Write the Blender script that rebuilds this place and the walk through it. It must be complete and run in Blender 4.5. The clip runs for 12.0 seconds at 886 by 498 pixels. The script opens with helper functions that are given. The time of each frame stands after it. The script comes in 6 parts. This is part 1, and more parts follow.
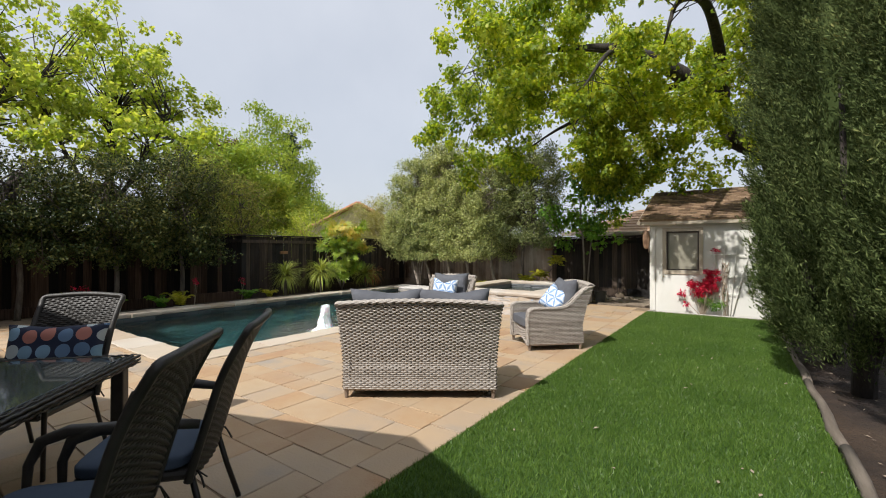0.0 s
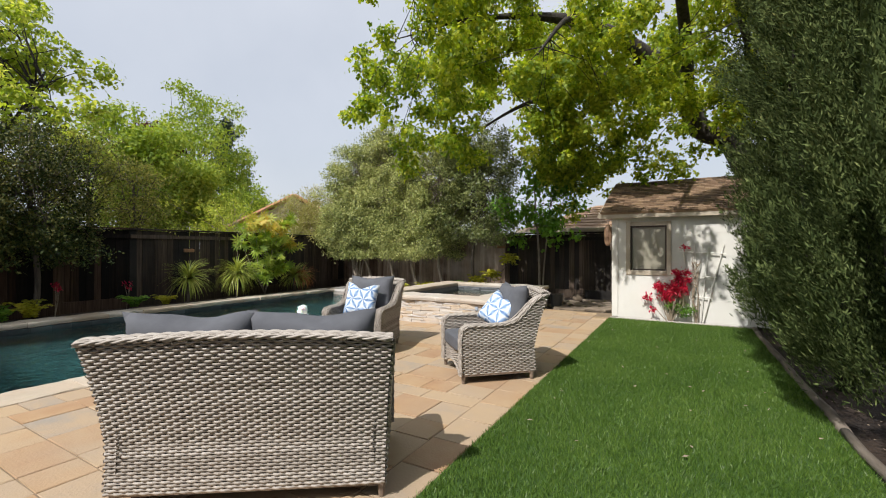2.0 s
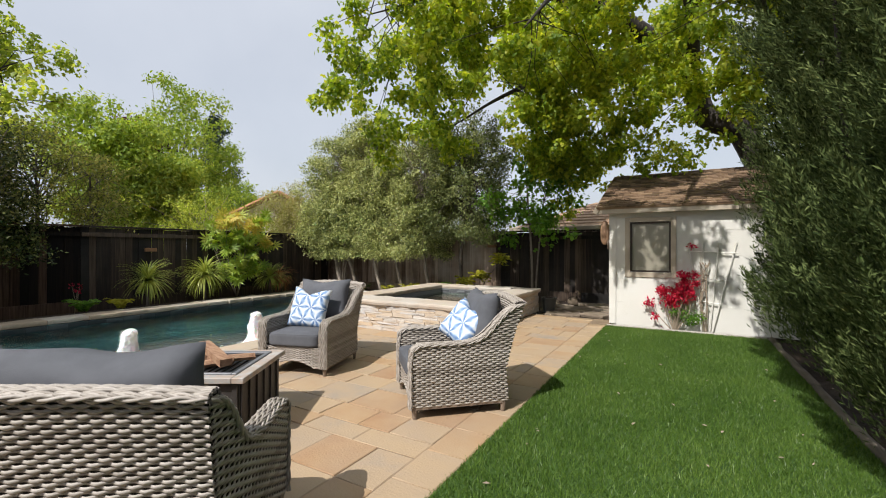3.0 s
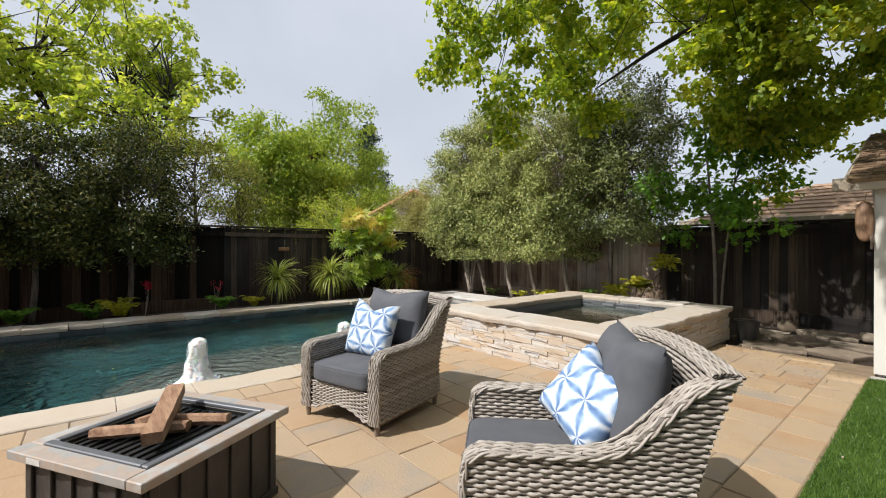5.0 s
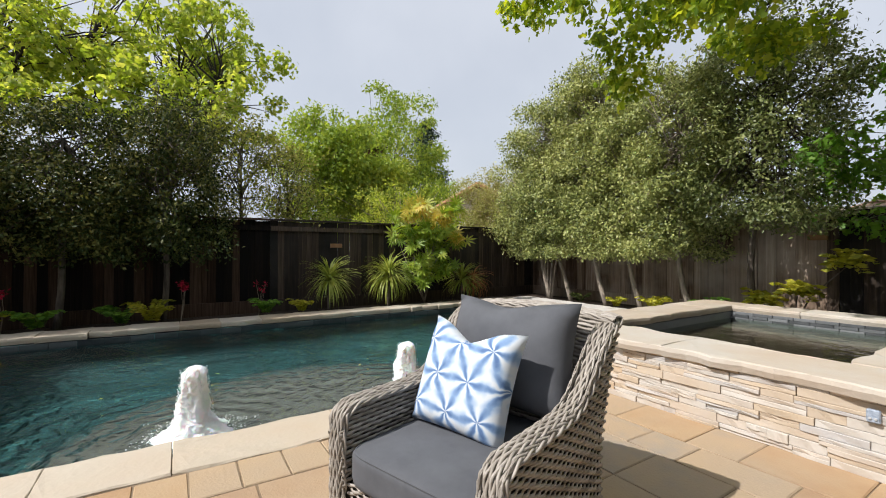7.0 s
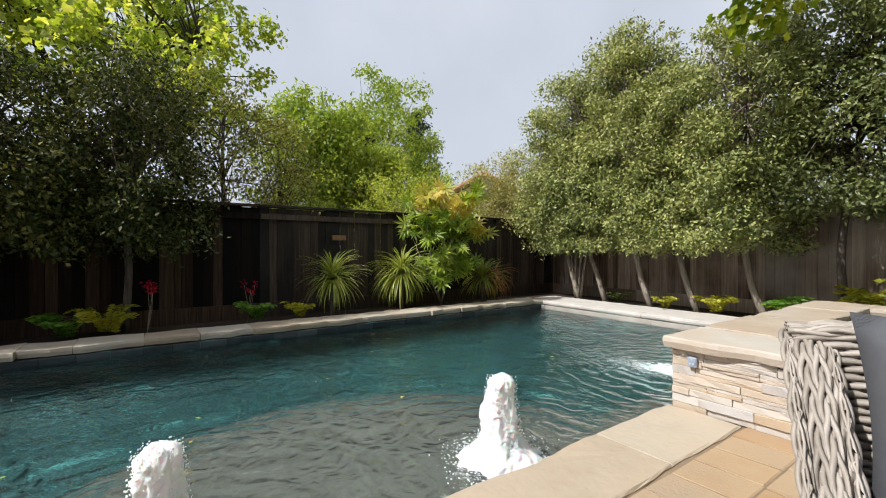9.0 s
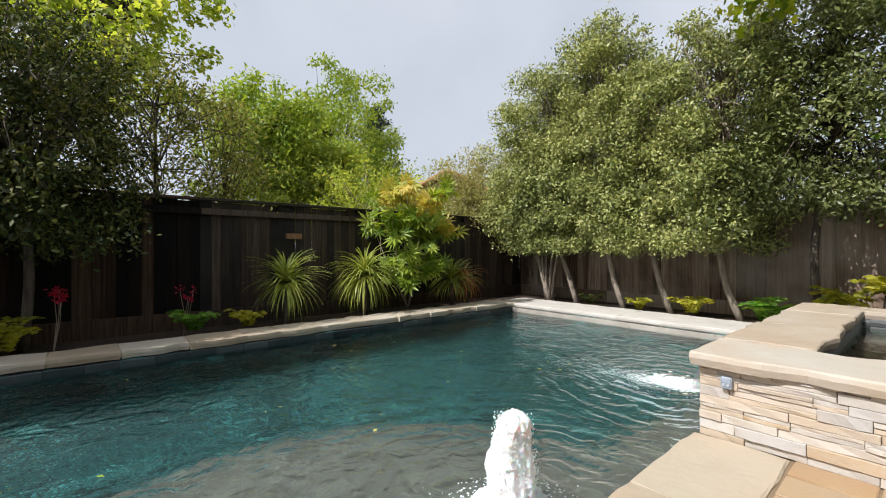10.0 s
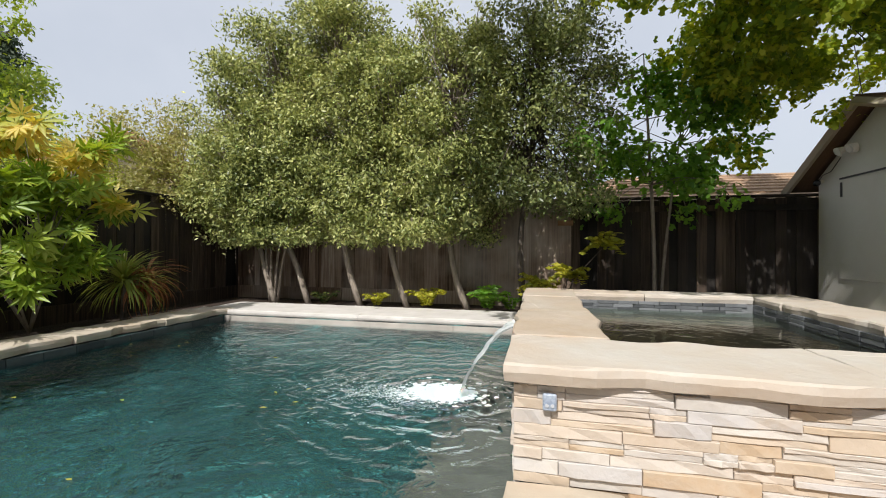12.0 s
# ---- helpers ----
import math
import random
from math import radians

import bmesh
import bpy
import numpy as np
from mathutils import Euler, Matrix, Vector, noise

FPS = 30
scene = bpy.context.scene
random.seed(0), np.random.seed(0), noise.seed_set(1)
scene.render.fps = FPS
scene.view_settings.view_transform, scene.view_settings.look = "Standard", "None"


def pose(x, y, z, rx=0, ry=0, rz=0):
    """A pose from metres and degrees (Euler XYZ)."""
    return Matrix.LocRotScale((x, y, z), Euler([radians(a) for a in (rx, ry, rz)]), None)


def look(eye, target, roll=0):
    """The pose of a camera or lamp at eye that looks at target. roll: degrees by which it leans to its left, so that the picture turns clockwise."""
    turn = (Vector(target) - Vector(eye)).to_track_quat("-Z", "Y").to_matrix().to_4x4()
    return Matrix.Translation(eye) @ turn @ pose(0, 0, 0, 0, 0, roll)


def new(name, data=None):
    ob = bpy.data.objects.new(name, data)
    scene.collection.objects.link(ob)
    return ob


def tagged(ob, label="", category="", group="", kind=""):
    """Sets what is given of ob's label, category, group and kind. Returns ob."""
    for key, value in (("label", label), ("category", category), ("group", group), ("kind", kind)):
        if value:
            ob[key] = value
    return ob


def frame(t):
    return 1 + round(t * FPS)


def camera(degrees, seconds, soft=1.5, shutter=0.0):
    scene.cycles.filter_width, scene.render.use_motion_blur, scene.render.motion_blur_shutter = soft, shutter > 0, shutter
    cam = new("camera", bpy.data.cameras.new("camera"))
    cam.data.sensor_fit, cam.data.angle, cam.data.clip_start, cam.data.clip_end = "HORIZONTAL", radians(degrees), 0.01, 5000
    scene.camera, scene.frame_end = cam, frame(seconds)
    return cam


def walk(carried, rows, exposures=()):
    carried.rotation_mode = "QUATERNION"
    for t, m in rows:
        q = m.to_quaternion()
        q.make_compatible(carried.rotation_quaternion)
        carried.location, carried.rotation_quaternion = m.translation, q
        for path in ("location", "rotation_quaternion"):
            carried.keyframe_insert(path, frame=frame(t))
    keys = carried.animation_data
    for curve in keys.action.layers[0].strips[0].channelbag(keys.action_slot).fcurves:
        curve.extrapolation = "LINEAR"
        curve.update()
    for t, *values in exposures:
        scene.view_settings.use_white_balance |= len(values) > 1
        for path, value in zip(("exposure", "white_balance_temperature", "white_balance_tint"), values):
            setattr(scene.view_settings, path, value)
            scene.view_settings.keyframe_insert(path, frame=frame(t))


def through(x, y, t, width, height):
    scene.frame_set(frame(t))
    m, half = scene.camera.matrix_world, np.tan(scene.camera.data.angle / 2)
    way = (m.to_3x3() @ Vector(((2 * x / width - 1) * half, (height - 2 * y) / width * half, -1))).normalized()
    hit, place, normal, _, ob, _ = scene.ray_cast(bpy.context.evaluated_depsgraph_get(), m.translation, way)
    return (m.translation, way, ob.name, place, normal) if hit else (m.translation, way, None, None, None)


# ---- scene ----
cam = camera(93.3, 12.0, soft=1.05)
# seconds, eye (x, y, z), yaw, pitch, roll
PATH = [
    (0.0, 0.001, 0.000, 1.400, 35.30, 0.22, -0.06),
    (0.5, -0.130, 0.382, 1.375, 33.20, 0.11, -0.15),
    (1.0, -0.263, 0.789, 1.366, 31.02, 0.12, -0.13),
    (1.5, -0.361, 1.225, 1.378, 29.87, 0.06, -0.13),
    (2.0, -0.457, 1.680, 1.369, 29.79, 0.05, -0.07),
    (2.5, -0.493, 2.173, 1.350, 29.77, 0.01, -0.09),
    (2.7, -0.505, 2.381, 1.354, 29.77, 0.01, -0.09),
    (4.3, -0.824, 3.909, 1.363, 39.84, -0.15, -0.13),
    (4.5, -0.926, 4.050, 1.357, 43.21, -0.19, -0.17),
    (5.0, -1.229, 4.356, 1.352, 50.11, -0.06, -0.17),
    (5.5, -1.574, 4.580, 1.342, 54.38, 0.07, -0.20),
    (6.0, -1.990, 4.775, 1.289, 56.76, 0.19, -0.19),
    (6.5, -2.431, 4.972, 1.237, 57.67, 0.13, -0.12),
    (7.0, -2.883, 5.134, 1.210, 57.77, 0.31, -0.10),
    (7.2, -3.073, 5.186, 1.205, 57.79, 0.19, -0.18),
    (8.0, -3.740, 5.300, 1.165, 56.60, 0.12, -0.09),
    (8.8, -4.352, 5.190, 1.112, 55.15, 0.05, -0.01),
    (9.0, -4.495, 5.208, 1.112, 55.12, 0.07, -0.01),
    (9.5, -4.832, 5.273, 1.128, 54.75, 0.01, -0.02),
    (10.0, -5.096, 5.420, 1.114, 49.34, 0.04, -0.04),
    (10.5, -5.320, 5.645, 1.113, 38.78, 0.07, -0.16),
    (11.0, -5.557, 5.904, 1.073, 27.48, 0.07, -0.16),
    (11.5, -5.763, 6.182, 1.007, 19.37, 0.16, -0.15),
    (12.0, -5.906, 6.489, 0.953, 12.89, 0.23, -0.32),
]
walk(cam, [(t, pose(x, y, z, 90 + pitch, roll, yaw)) for t, x, y, z, yaw, pitch, roll in PATH])

# ---- light ----
world = bpy.data.worlds.new("sky")
scene.world = world
world.use_nodes = True
wn = world.node_tree.nodes
sky = wn.new("ShaderNodeTexSky")
sky.sky_type, sky.sun_disc = "NISHITA", False
sky.sun_elevation, sky.sun_rotation = radians(48.5), radians(190)
sky.air_density, sky.dust_density, sky.ozone_density, sky.altitude = 1.2, 3.5, 1.5, 20
wn["Background"].inputs["Strength"].default_value = 0.086
# thin high cloud over the blue
cloud = wn.new("ShaderNodeTexNoise")
cloud.inputs["Scale"].default_value, cloud.inputs["Detail"].default_value = 2.2, 5
veil = wn.new("ShaderNodeMapRange")
veil.inputs["From Min"].default_value, veil.inputs["From Max"].default_value = 0.3, 0.7
veil.inputs["To Min"].default_value, veil.inputs["To Max"].default_value = 0.62, 0.86
pale = wn.new("ShaderNodeMix")
pale.data_type = "RGBA"
pale.inputs["B"].default_value = (6.8, 7.15, 7.9, 1)
wl = world.node_tree.links
wl.new(cloud.outputs["Fac"], veil.inputs["Value"])
wl.new(veil.outputs[0], pale.inputs["Factor"])
wl.new(sky.outputs[0], pale.inputs["A"])
wl.new(pale.outputs["Result"], wn["Background"].inputs["Color"])

sun = new("sun", bpy.data.lights.new("sun", "SUN"))
sun.data.energy, sun.data.angle, sun.data.color = 3.8, radians(0.55), (1.0, 0.965, 0.92)
sun.matrix_world = look((-7.5, -43.5, 50), (0, 0, 0))
scene.view_settings.exposure = 0.42

# ---- tools ----
def link_mesh(name, me, material, parent=None, label=""):
    if material is not None and not me.materials:
        me.materials.append(material)
    ob = new(name, me)
    if parent is not None:
        ob.parent = parent
    if label:
        ob["label"] = label
    return ob


def mesh_of(bm, name="mesh", smooth=False):
    me = bpy.data.meshes.new(name)
    bm.to_mesh(me)
    bm.free()
    if smooth:
        me.polygons.foreach_set("use_smooth", [True] * len(me.polygons))
    return me


def part(name, bm, material, parent, label="", smooth=False):
    """One mesh object under a thing or under a part."""
    return link_mesh(name, mesh_of(bm, name, smooth), material, parent, label)


def thing(name, m=None, label="", category="", group="", kind=""):
    ob = new(name)
    ob.empty_display_size = 0.1
    if m is not None:
        ob.matrix_basis = m
    return tagged(ob, label, category, group, kind)


def solid(name, bm, material, label="", category="", kind="", group="", smooth=False, m=None):
    ob = link_mesh(name, mesh_of(bm, name, smooth), material)
    if m is not None:
        ob.matrix_basis = m
    return tagged(ob, label, category, group, kind)


def box(bm, x0, x1, y0, y1, z0, z1, m=None, bevel=0.0, seg=1):
    made = bmesh.ops.create_cube(bm, size=1.0)["verts"]
    for v in made:
        v.co = Vector((x0 + (v.co.x + 0.5) * (x1 - x0), y0 + (v.co.y + 0.5) * (y1 - y0), z0 + (v.co.z + 0.5) * (z1 - z0)))
    if m is not None:
        bmesh.ops.transform(bm, matrix=m, verts=made)
    if bevel > 0:
        edges = list({e for v in made for e in v.link_edges})
        bmesh.ops.bevel(bm, geom=edges, offset=bevel, segments=seg, affect="EDGES", profile=0.5)
    return bm


def boxed(*a, **k):
    return box(bmesh.new(), *a, **k)


def tube(bm, points, radii, sides=6, cap=True):
    """A round bar through points with a radius at each."""
    pts = [Vector(p) for p in points]
    if not hasattr(radii, "__len__"):
        radii = [radii] * len(pts)
    rings, side = [], None
    for i, p in enumerate(pts):
        way = (pts[min(i + 1, len(pts) - 1)] - pts[max(i - 1, 0)]).normalized()
        if side is None:
            side = way.cross(Vector((0.31, 0.87, 0.4))).normalized()
        side = (side - way * side.dot(way)).normalized()
        up = way.cross(side)
        rings.append([bm.verts.new(p + (side * math.cos(a) + up * math.sin(a)) * radii[i]) for a in (2 * math.pi * k / sides for k in range(sides))])
    for a, b in zip(rings, rings[1:]):
        for k in range(sides):
            bm.faces.new((a[k], a[(k + 1) % sides], b[(k + 1) % sides], b[k]))
    if cap:
        bm.faces.new(list(reversed(rings[0])))
        bm.faces.new(rings[-1])
    return bm


def fast_mesh(name, verts, faces):
    """A mesh from numpy arrays: verts (n, 3), faces (m, k)."""
    me = bpy.data.meshes.new(name)
    faces = np.ascontiguousarray(faces, np.int32)
    m, k = faces.shape
    me.vertices.add(len(verts))
    me.vertices.foreach_set("co", np.ascontiguousarray(verts, np.float32).ravel())
    me.loops.add(m * k)
    me.loops.foreach_set("vertex_index", faces.ravel())
    me.polygons.add(m)
    me.polygons.foreach_set("loop_start", np.arange(0, m * k, k, dtype=np.int32))
    me.update(calc_edges=True)
    return me


LEAF_OVAL = (np.array([(0, 0, 0), (0.24, 0.45, 0.06), (0, 1, 0), (-0.24, 0.45, 0.06)]), np.array([(0, 1, 2), (0, 2, 3)]))
LEAF_LOBED = (np.array([(0, 0, 0), (0.2, 0.18, 0.03), (0.48, 0.36, 0.0), (0.2, 0.52, 0.07), (0.3, 0.86, -0.03), (0, 1.0, -0.06), (-0.3, 0.86, -0.03), (-0.2, 0.52, 0.07), (-0.48, 0.36, 0.0), (-0.2, 0.18, 0.03)]),
              np.array([(0, 1, 3), (1, 2, 3), (3, 4, 5), (0, 3, 5), (0, 5, 7), (5, 6, 7), (7, 8, 9), (0, 7, 9)]))
BLADE = (np.array([(-0.08, 0, 0), (0.08, 0, 0), (0, 1, 0.1)]), np.array([(0, 1, 2)]))


def scatter(rng, places, ways, size, leaf, spread=0.35, flat=0.0, face=None):
    """Leaves at places, each pointing along its way with a random twist; flat turns their faces upward, face toward given ways."""
    n = len(places)
    y = ways / (np.linalg.norm(ways, axis=1, keepdims=True) + 1e-9)
    r = rng.normal(size=(n, 3))
    r[:, 2] += flat * 3
    if face is not None:
        r = r * 0.75 + face
    z = r - y * (r * y).sum(1, keepdims=True)
    z /= np.linalg.norm(z, axis=1, keepdims=True) + 1e-9
    x = np.cross(y, z)
    s = (size * rng.uniform(1 - spread, 1 + spread, n))[:, None, None]
    tv, tf = leaf
    v = places[:, None, :] + s * (tv[None, :, 0:1] * x[:, None, :] + tv[None, :, 1:2] * y[:, None, :] + tv[None, :, 2:3] * z[:, None, :])
    f = tf[None] + (np.arange(n) * len(tv))[:, None, None]
    return v.reshape(-1, 3), f.reshape(-1, tf.shape[1])


def leaf_cloud(rng, clumps, per, size, leaf=LEAF_OVAL, droop=0.2, flat=0.3, shell=0.55):
    """Leaves round clumps (x, y, z, radius): denser toward each clump's outside, pointing outward."""
    c = np.array(clumps, float)
    k = np.repeat(np.arange(len(c)), np.maximum(1, (per * (c[:, 3] / c[:, 3].mean()) ** 2).astype(int)))
    d = rng.normal(size=(len(k), 3))
    d /= np.linalg.norm(d, axis=1, keepdims=True)
    rad = c[k, 3] * (shell + (1 - shell) * rng.random(len(k))) * (1 + 0.28 * rng.normal(size=len(k)))
    p = c[k, :3] + d * rad[:, None] * np.array([1, 1, 0.8])
    w = 0.35 * d + 0.9 * rng.normal(size=d.shape)
    w[:, 2] -= droop * 2
    return scatter(rng, p, w, size, leaf, face=d * 1.3 + np.array([0, 0, 2.0 * flat]))


# ---- materials ----
def material(name):
    m = bpy.data.materials.new(name)
    m.use_nodes = True
    t = m.node_tree
    return m, t.nodes, t.links, t.nodes["Principled BSDF"]


def ramp_of(nodes, stops):
    r = nodes.new("ShaderNodeValToRGB")
    while len(r.color_ramp.elements) < len(stops):
        r.color_ramp.elements.new(0.5)
    for e, (p, c) in zip(r.color_ramp.elements, stops):
        e.position, e.color = p, (*c, 1)
    return r


def surface(name, stops, scale=3.0, rough=0.7, bump=0.3, grain=40.0, metal=0.0, piece=0.0, stain=None, stretch=(1, 1, 1), spec=0.5, distance=0.01, island=False):
    """Colour from world-space noise through stops, shifted piece by piece; a second, coarser noise for stains; fine relief."""
    m, n, l, b = material(name)
    geo = n.new("ShaderNodeNewGeometry")
    mp = n.new("ShaderNodeMapping")
    mp.inputs["Scale"].default_value = stretch
    l.new(geo.outputs["Position"], mp.inputs["Vector"])
    no = n.new("ShaderNodeTexNoise")
    no.inputs["Scale"].default_value, no.inputs["Detail"].default_value, no.inputs["Roughness"].default_value = scale, 6, 0.62
    l.new(mp.outputs[0], no.inputs["Vector"])
    fac = no.outputs["Fac"]
    if piece:
        if island:
            rnd = geo.outputs["Random Per Island"]
        else:
            rnd = n.new("ShaderNodeObjectInfo").outputs["Random"]
        mix = n.new("ShaderNodeMix")
        mix.inputs["Factor"].default_value = piece
        l.new(fac, mix.inputs["A"])
        l.new(rnd, mix.inputs["B"])
        fac = mix.outputs["Result"]
    r = ramp_of(n, stops)
    l.new(fac, r.inputs["Fac"])
    col = r.outputs["Color"]
    if stain:
        sn = n.new("ShaderNodeTexNoise")
        sn.inputs["Scale"].default_value, sn.inputs["Detail"].default_value = stain[0], 4
        l.new(geo.outputs["Position"], sn.inputs["Vector"])
        sr = ramp_of(n, [(0.42, (0, 0, 0)), (0.72, (1, 1, 1))])
        l.new(sn.outputs["Fac"], sr.inputs["Fac"])
        sm = n.new("ShaderNodeMath")
        sm.operation = "MULTIPLY"
        sm.inputs[1].default_value = stain[2]
        l.new(sr.outputs["Color"], sm.inputs[0])
        mx = n.new("ShaderNodeMix")
        mx.data_type = "RGBA"
        l.new(sm.outputs[0], mx.inputs["Factor"])
        l.new(col, mx.inputs["A"])
        mx.inputs["B"].default_value = (*stain[1], 1)
        col = mx.outputs["Result"]
    l.new(col, b.inputs["Base Color"])
    b.inputs["Roughness"].default_value, b.inputs["Metallic"].default_value = rough, metal
    b.inputs["Specular IOR Level"].default_value = spec
    if bump:
        g = n.new("ShaderNodeTexNoise")
        g.inputs["Scale"].default_value, g.inputs["Detail"].default_value = grain, 5
        l.new(mp.outputs[0], g.inputs["Vector"])
        bp = n.new("ShaderNodeBump")
        bp.inputs["Strength"].default_value, bp.inputs["Distance"].default_value = bump, distance
        l.new(g.outputs["Fac"], bp.inputs["Height"])
        l.new(bp.outputs[0], b.inputs["Normal"])
    return m


def foliage(name, stops, through=0.35, rough=0.5, patch=0.8, spec=0.4):
    """Leaf: coloured leaf by leaf and in patches, part of the light shines through."""
    m, n, l, b = material(name)
    geo = n.new("ShaderNodeNewGeometry")
    no = n.new("ShaderNodeTexNoise")
    no.inputs["Scale"].default_value, no.inputs["Detail"].default_value = patch, 3
    l.new(geo.outputs["Position"], no.inputs["Vector"])
    mix = n.new("ShaderNodeMix")
    mix.inputs["Factor"].default_value = 0.5
    l.new(no.outputs["Fac"], mix.inputs["A"])
    l.new(geo.outputs["Random Per Island"], mix.inputs["B"])
    r = ramp_of(n, stops)
    l.new(mix.outputs["Result"], r.inputs["Fac"])
    l.new(r.outputs["Color"], b.inputs["Base Color"])
    b.inputs["Roughness"].default_value, b.inputs["Specular IOR Level"].default_value = rough, spec
    tr = n.new("ShaderNodeBsdfTranslucent")
    hs = n.new("ShaderNodeHueSaturation")
    hs.inputs["Value"].default_value, hs.inputs["Saturation"].default_value, hs.inputs["Hue"].default_value = 1.5, 1.1, 0.485
    l.new(r.outputs["Color"], hs.inputs["Color"])
    l.new(hs.outputs["Color"], tr.inputs["Color"])
    ms = n.new("ShaderNodeMixShader")
    ms.inputs["Fac"].default_value = through
    l.new(b.outputs[0], ms.inputs[1])
    l.new(tr.outputs[0], ms.inputs[2])
    l.new(ms.outputs[0], n["Material Output"].inputs["Surface"])
    return m


def plain(name, color, rough=0.5, metal=0.0, spec=0.5):
    m, n, l, b = material(name)
    b.inputs["Base Color"].default_value = (*color, 1)
    b.inputs["Roughness"].default_value, b.inputs["Metallic"].default_value, b.inputs["Specular IOR Level"].default_value = rough, metal, spec
    return m


PAVER = surface("paver", [(0.18, (0.30, 0.26, 0.215)), (0.32, (0.40, 0.295, 0.195)), (0.5, (0.43, 0.31, 0.19)), (0.68, (0.40, 0.26, 0.145)), (0.85, (0.34, 0.19, 0.10))], 3.2, 0.8, 0.4, 60, piece=0.5, stain=(1.1, (0.33, 0.27, 0.21), 0.45))
COPING = surface("coping_stone", [(0.25, (0.387, 0.306, 0.219)), (0.5, (0.495, 0.435, 0.351)), (0.75, (0.525, 0.483, 0.421))], 2.0, 0.75, 0.5, 25, piece=0.4, stain=(2.0, (0.42, 0.25, 0.12), 0.35))
SPA_COPING = surface("cream_coping_stone", [(0.25, (0.40, 0.325, 0.25)), (0.5, (0.495, 0.435, 0.37)), (0.75, (0.53, 0.50, 0.455))], 3.0, 0.75, 0.5, 25, piece=0.3, stain=(1.6, (0.48, 0.30, 0.16), 0.3))
SPA_STONE = surface("ledger_stone", [(0.1, (0.46, 0.30, 0.16)), (0.2, (0.50, 0.41, 0.31)), (0.38, (0.54, 0.475, 0.41)), (0.6, (0.545, 0.515, 0.475)), (0.78, (0.47, 0.455, 0.45)), (0.9, (0.53, 0.455, 0.37))], 5, 0.8, 0.45, 38, piece=0.68, stain=(2.6, (0.50, 0.35, 0.22), 0.25), distance=0.008)
JOINT = surface("joint_sand", [(0.3, (0.19, 0.135, 0.085)), (0.7, (0.27, 0.20, 0.13))], 8, 0.95, 0.3, 90)
SOIL = surface("soil", [(0.3, (0.016, 0.010, 0.007)), (0.7, (0.042, 0.026, 0.017))], 6, 0.95, 0.9, 30, stain=(1.2, (0.10, 0.062, 0.035), 0.5), distance=0.04)
TURF = surface("turf_base", [(0.3, (0.030, 0.075, 0.011)), (0.7, (0.065, 0.130, 0.019))], 5, 0.9, 0.7, 120, distance=0.02)
BLADES = foliage("turf_blade", [(0.2, (0.042, 0.095, 0.014)), (0.5, (0.090, 0.168, 0.025)), (0.8, (0.155, 0.240, 0.048)), (0.95, (0.290, 0.285, 0.095))], 0.25, 0.45, 1.2)
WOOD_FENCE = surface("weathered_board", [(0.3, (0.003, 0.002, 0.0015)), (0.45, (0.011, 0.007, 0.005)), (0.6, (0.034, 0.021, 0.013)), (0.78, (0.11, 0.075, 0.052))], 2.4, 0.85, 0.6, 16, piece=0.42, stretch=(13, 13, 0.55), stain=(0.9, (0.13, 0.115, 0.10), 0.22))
# Board colour darkened to carry the shade under the shrub trees.
WOOD_SHADED = surface("shaded_board", [(0.3, (0.002, 0.0013, 0.001)), (0.46, (0.011, 0.006, 0.004)), (0.6, (0.036, 0.019, 0.011)), (0.78, (0.10, 0.062, 0.042))], 2.4, 0.85, 0.6, 16, piece=0.42, stretch=(13, 13, 0.55), spec=0.25)
# Paler copy for the sunlit run; pale patches stand in for sun dapples.
WOOD_GREY_LIT = surface("grey_board_lit", [(0.3, (0.06, 0.036, 0.024)), (0.45, (0.18, 0.12, 0.082)), (0.6, (0.30, 0.22, 0.165)), (0.76, (0.52, 0.45, 0.38))], 2.4, 0.85, 0.6, 16, piece=0.36, stretch=(13, 13, 0.55), stain=(1.3, (0.52, 0.46, 0.40), 0.6))
PALE_SLAB = surface("pale_slab", [(0.3, (0.50, 0.47, 0.44)), (0.7, (0.62, 0.59, 0.56))], 3, 0.85, 0.3, 60)
STUCCO = surface("white_wall_paint", [(0.3, (0.636, 0.619, 0.568)), (0.7, (0.705, 0.697, 0.654))], 1.2, 0.8, 0.25, 60, stain=(0.8, (0.60, 0.55, 0.45), 0.3))
TRIM = surface("cream_trim", [(0.3, (0.400, 0.336, 0.256)), (0.7, (0.464, 0.400, 0.312))], 2, 0.7, 0.15, 40)
SHINGLE = surface("wood_shingle", [(0.2, (0.076, 0.047, 0.025)), (0.5, (0.153, 0.093, 0.055)), (0.8, (0.255, 0.170, 0.102))], 3, 0.85, 0.4, 20, piece=0.6, stretch=(8, 1, 1))
ROOF_TAN = surface("tan_shingle", [(0.3, (0.285, 0.180, 0.112)), (0.7, (0.413, 0.285, 0.188))], 6, 0.85, 0.4, 20)
ROOF_TILE = surface("clay_tile", [(0.3, (0.40, 0.16, 0.08)), (0.7, (0.55, 0.27, 0.15))], 6, 0.8, 0.3, 20)
# Bright teal flecks imitate rippling light on the pool floor.
POOL_PLASTER = surface("teal_plaster_lit_flecks", [(0.42, (0.002, 0.012, 0.014)), (0.5, (0.005, 0.036, 0.038)), (0.57, (0.017, 0.100, 0.100)), (0.65, (0.10, 0.32, 0.32))], 3.6, 0.6, 0.1, 20, stain=(0.5, (0.003, 0.018, 0.022), 0.55))
